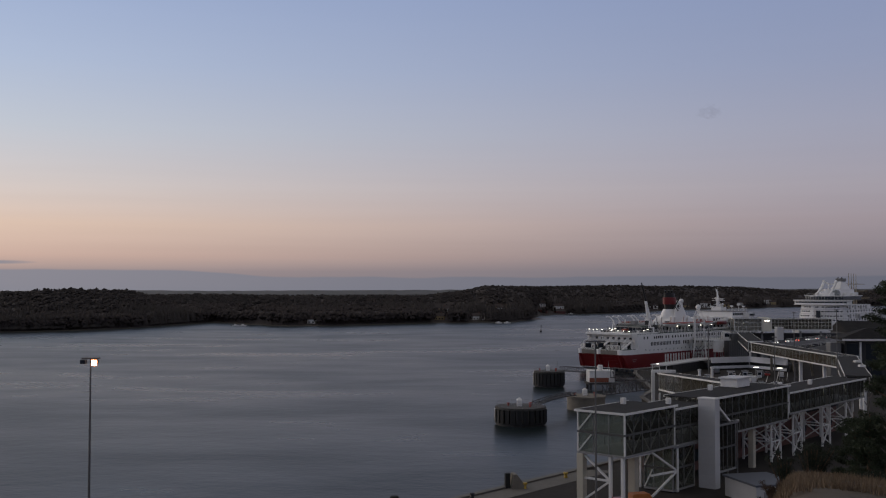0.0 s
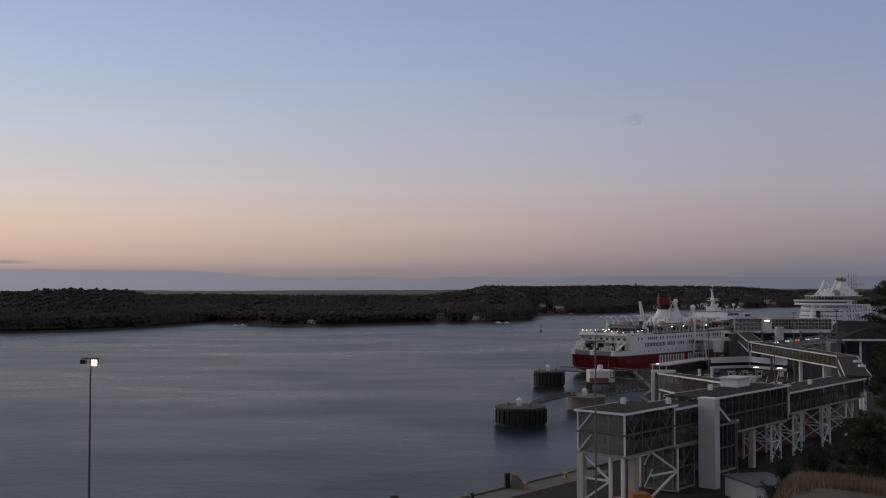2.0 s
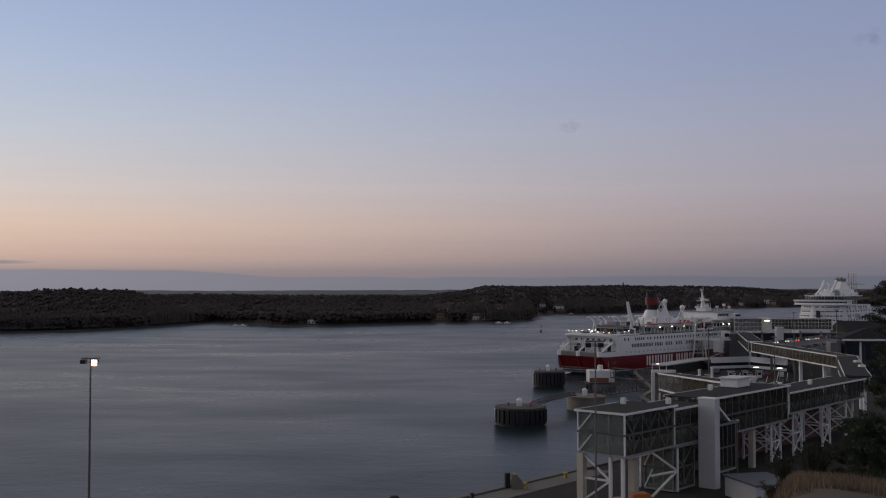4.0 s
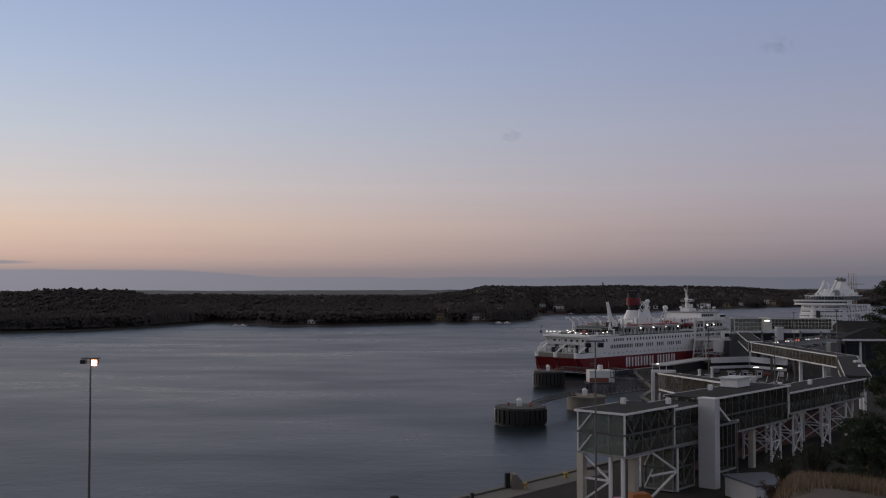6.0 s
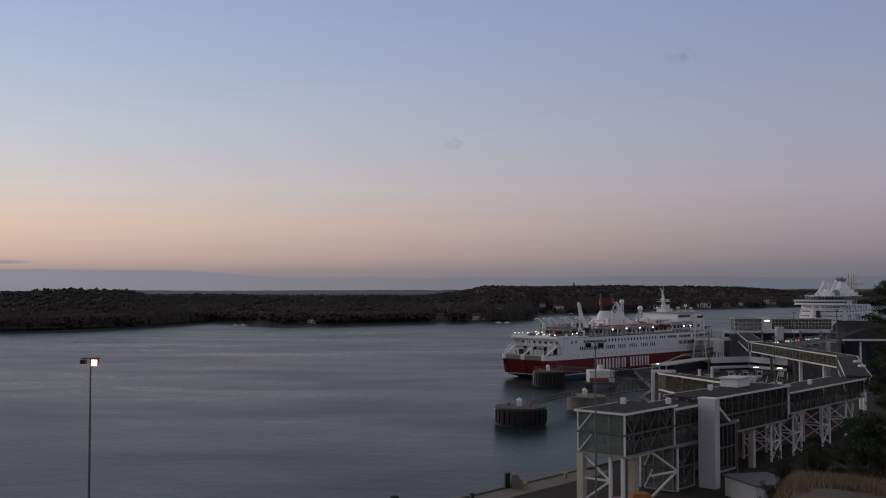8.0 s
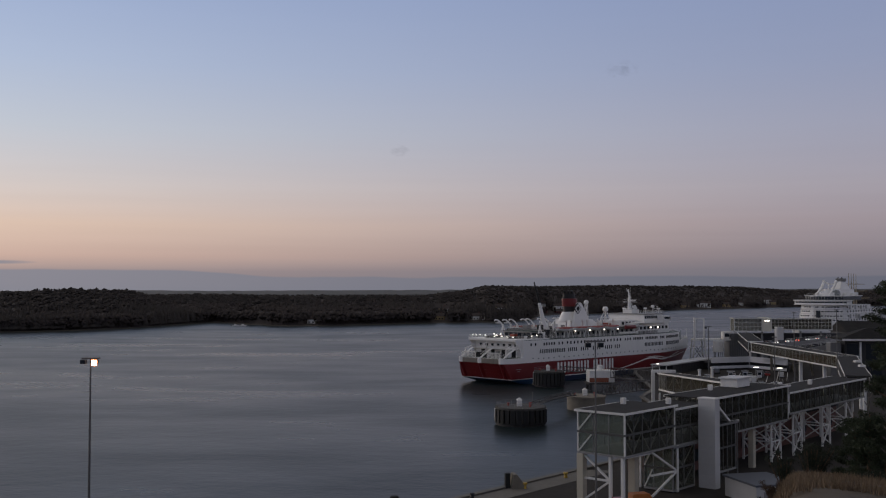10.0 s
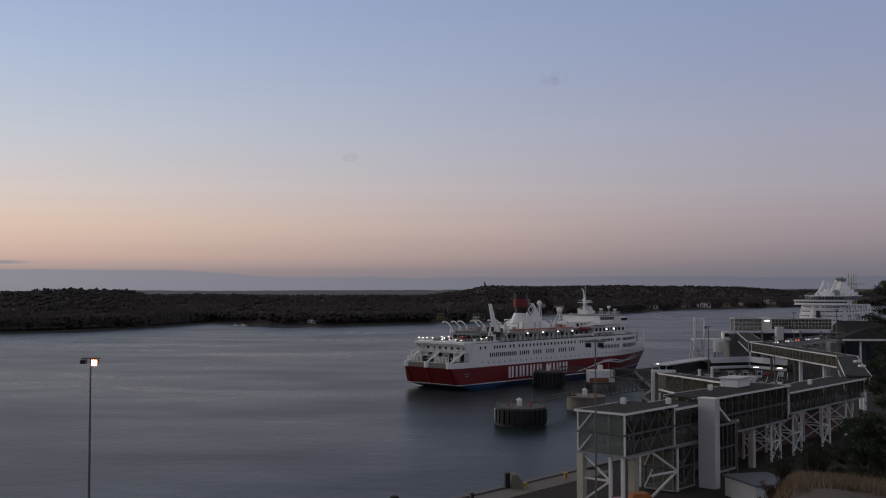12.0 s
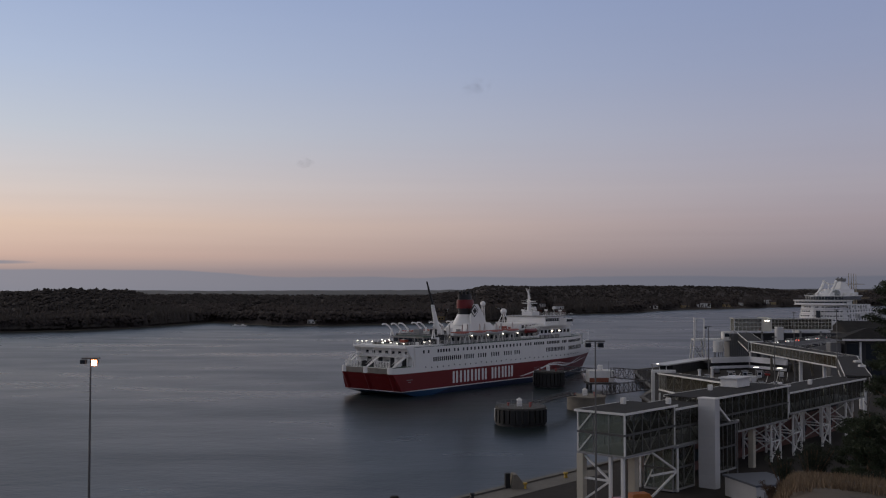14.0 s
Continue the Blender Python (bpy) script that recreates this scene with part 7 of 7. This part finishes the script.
def plant_woods(name, label, material, kinds, spots, rng):
    shapes = [tree_shape(rng, k) for k in kinds for _ in range(6)]
    V, Fc, off = [], [], 0
    for x, y, z, h in spots:
        vs, fs = shapes[rng.randrange(len(shapes))]
        a = rng.uniform(0, math.tau)
        c, s = math.cos(a) * h, math.sin(a) * h
        w = rng.uniform(0.85, 1.3)
        V.append(np.stack([x + w * (vs[:, 0] * c - vs[:, 1] * s), y + w * (vs[:, 0] * s + vs[:, 1] * c), z + vs[:, 2] * h], 1))
        Fc += [tuple(i + off for i in f) for f in fs]
        off += len(vs)
    me = bpy.data.meshes.new(name)
    me.from_pydata(np.concatenate(V).tolist(), [], Fc)
    me.materials.append(material)
    me.polygons.foreach_set("use_smooth", [True] * len(me.polygons))
    tagged(new(name, me), label, "woods", kind="stuff")


def thicket():
    """Dense brushwood and young trees under the taller crowns."""
    us = np.linspace(-0.62, 0.58, 640)
    es = [14, 18, 24, 32, 42, 55, 70, 88, 110, 135, 165, 200, 240, 285, 335, 390, 450, 520, 600, 700]
    verts, faces = [], []
    for u in us:
        y0 = table(SHORE, u)
        for k, e in enumerate(es):
            y = y0 + e
            x = u * y
            lift = 9.4 * min(1.0, (k + 0.6) / 3.0) + 2.2 * noise.noise((x * 0.05, y * 0.03, 9.0)) + 1.5 * noise.noise((x * 0.16, y * 0.1, 2.0))
            if any(abs(u - hu) < 0.004 + 0.5 * hw / y and he - 75 < e < he + 14 for hu, he, hw, *_ in HOUSES):
                lift = 0.5
            verts.append((x, y, far_ground(x, y) + (max(lift, 0.3) if k else -0.3)))
    n = len(es)
    for i in range(len(us) - 1):
        for j in range(n - 1):
            faces.append((i * n + j, (i + 1) * n + j, (i + 1) * n + j + 1, i * n + j + 1))
    me = bpy.data.meshes.new("brushwood")
    me.from_pydata(verts, [], faces)
    me.materials.append(M_BIRCH)
    me.polygons.foreach_set("use_smooth", [True] * len(me.polygons))
    tagged(new("brushwood", me), "dense brown brushwood under the far shore trees", "woods", kind="stuff")


thicket()


def far_woods():
    rng = random.Random(4)
    spots = {"spruce": [], "birch": [], "pine": []}
    for _ in range(30000):
        u = rng.uniform(-0.56, 0.52)
        e = 8 + 620 * rng.random() ** 1.7
        y = table(SHORE, u) + e
        x = u * y
        patch = noise.noise((x * 0.008, y * 0.008, 7.0))
        if e < 30 and rng.random() < 0.2:
            continue
        if patch < -0.3 and e < 140 and rng.random() < 0.35:
            continue
        if any(abs(u - hu) < 0.003 + 0.5 * hw / y and he - 75 < e < he + 9 for hu, he, hw, *_ in HOUSES) and rng.random() < 0.96:
            continue
        z = far_ground(x, y)
        if z < 0.5:
            continue
        r = rng.random()
        if -0.40 < u < -0.30 and e > 60 and r < 0.16:      # taller stand on the western headland
            spots["pine"].append((x, y, z + 2.4, rng.uniform(11.5, 15.5)))
            continue
        if e > 130 and r < 0.72:
            spots["pine"].append((x, y, z + 2.4, rng.uniform(7.5, 12.5)))
        elif e < 130 and patch + 0.3 * rng.uniform(-1, 1) > 0.12:
            spots["spruce"].append((x, y, z + (2.2 if e > 45 else 0.6), rng.uniform(8, 14.5)))
        else:
            spots["birch"].append((x, y, z + (2.2 if e > 45 else 0.6), rng.uniform(7.5, 12.5)))
    plant_woods("spruce_woods", "dense dark green spruce woods on the far shore", M_SPRUCE, ["spruce"], spots["spruce"], rng)
    plant_woods("pine_woods", "dark pines with ragged crowns on the far ridge", M_SPRUCE, ["pine"], spots["pine"], rng)
    plant_woods("birch_woods", "bare brown birch and alder thickets along the shore", M_BIRCH, ["birch"], spots["birch"], rng)


far_woods()


# ---- what moves ----
FERRY_PATH = [(0, 62.83, 410.34, 44.32), (0.5, 62.13, 408.12, 44.55), (1, 61.31, 406.29, 44.70), (1.5, 60.36, 404.75, 44.78), (2, 59.24, 403.41, 44.79), (2.5, 57.96, 402.16, 44.76),
              (3, 56.49, 400.94, 44.68), (5.5, 46.03, 393.06, 43.99), (6, 43.26, 390.82, 43.86), (6.5, 40.26, 388.29, 43.75), (7, 37.04, 385.45, 43.68), (7.5, 33.59, 382.31, 43.64),
              (8, 29.93, 378.85, 43.66), (10.5, 8.88, 357.19, 44.82), (11, 4.26, 352.14, 45.33), (11.5, -0.43, 346.91, 45.94), (12, -5.16, 341.56, 46.68), (12.5, -9.89, 336.13, 47.54),
              (13, -14.58, 330.65, 48.54), (13.5, -19.17, 325.19, 49.68), (14, -23.63, 319.79, 50.97)]


# seconds, and the drift of the two wisps at one height
WISP_A_PATH = [(0, 777, 2944), (1.5, 631, 3040), (3, 492, 3132), (6.5, 191, 3458), (7.5, 94, 3552), (14, -560, 4150)]
WISP_B_PATH = [(0, 1150, 1960), (5.3, 778, 2120), (6.5, 667, 2172), (7.5, 572, 2224), (11, 363, 2446), (12.5, 228, 2533), (14, 88, 2597)]


def motions():
    walk(WISP_A, [(t, pose(x, y, 547)) for t, x, y in WISP_A_PATH])
    walk(WISP_B, [(t, pose(x, y, 547)) for t, x, y in WISP_B_PATH])
    walk(FERRY, [(t, pose(x, y, 0, 0, 0, a)) for t, x, y, a in FERRY_PATH])


motions()
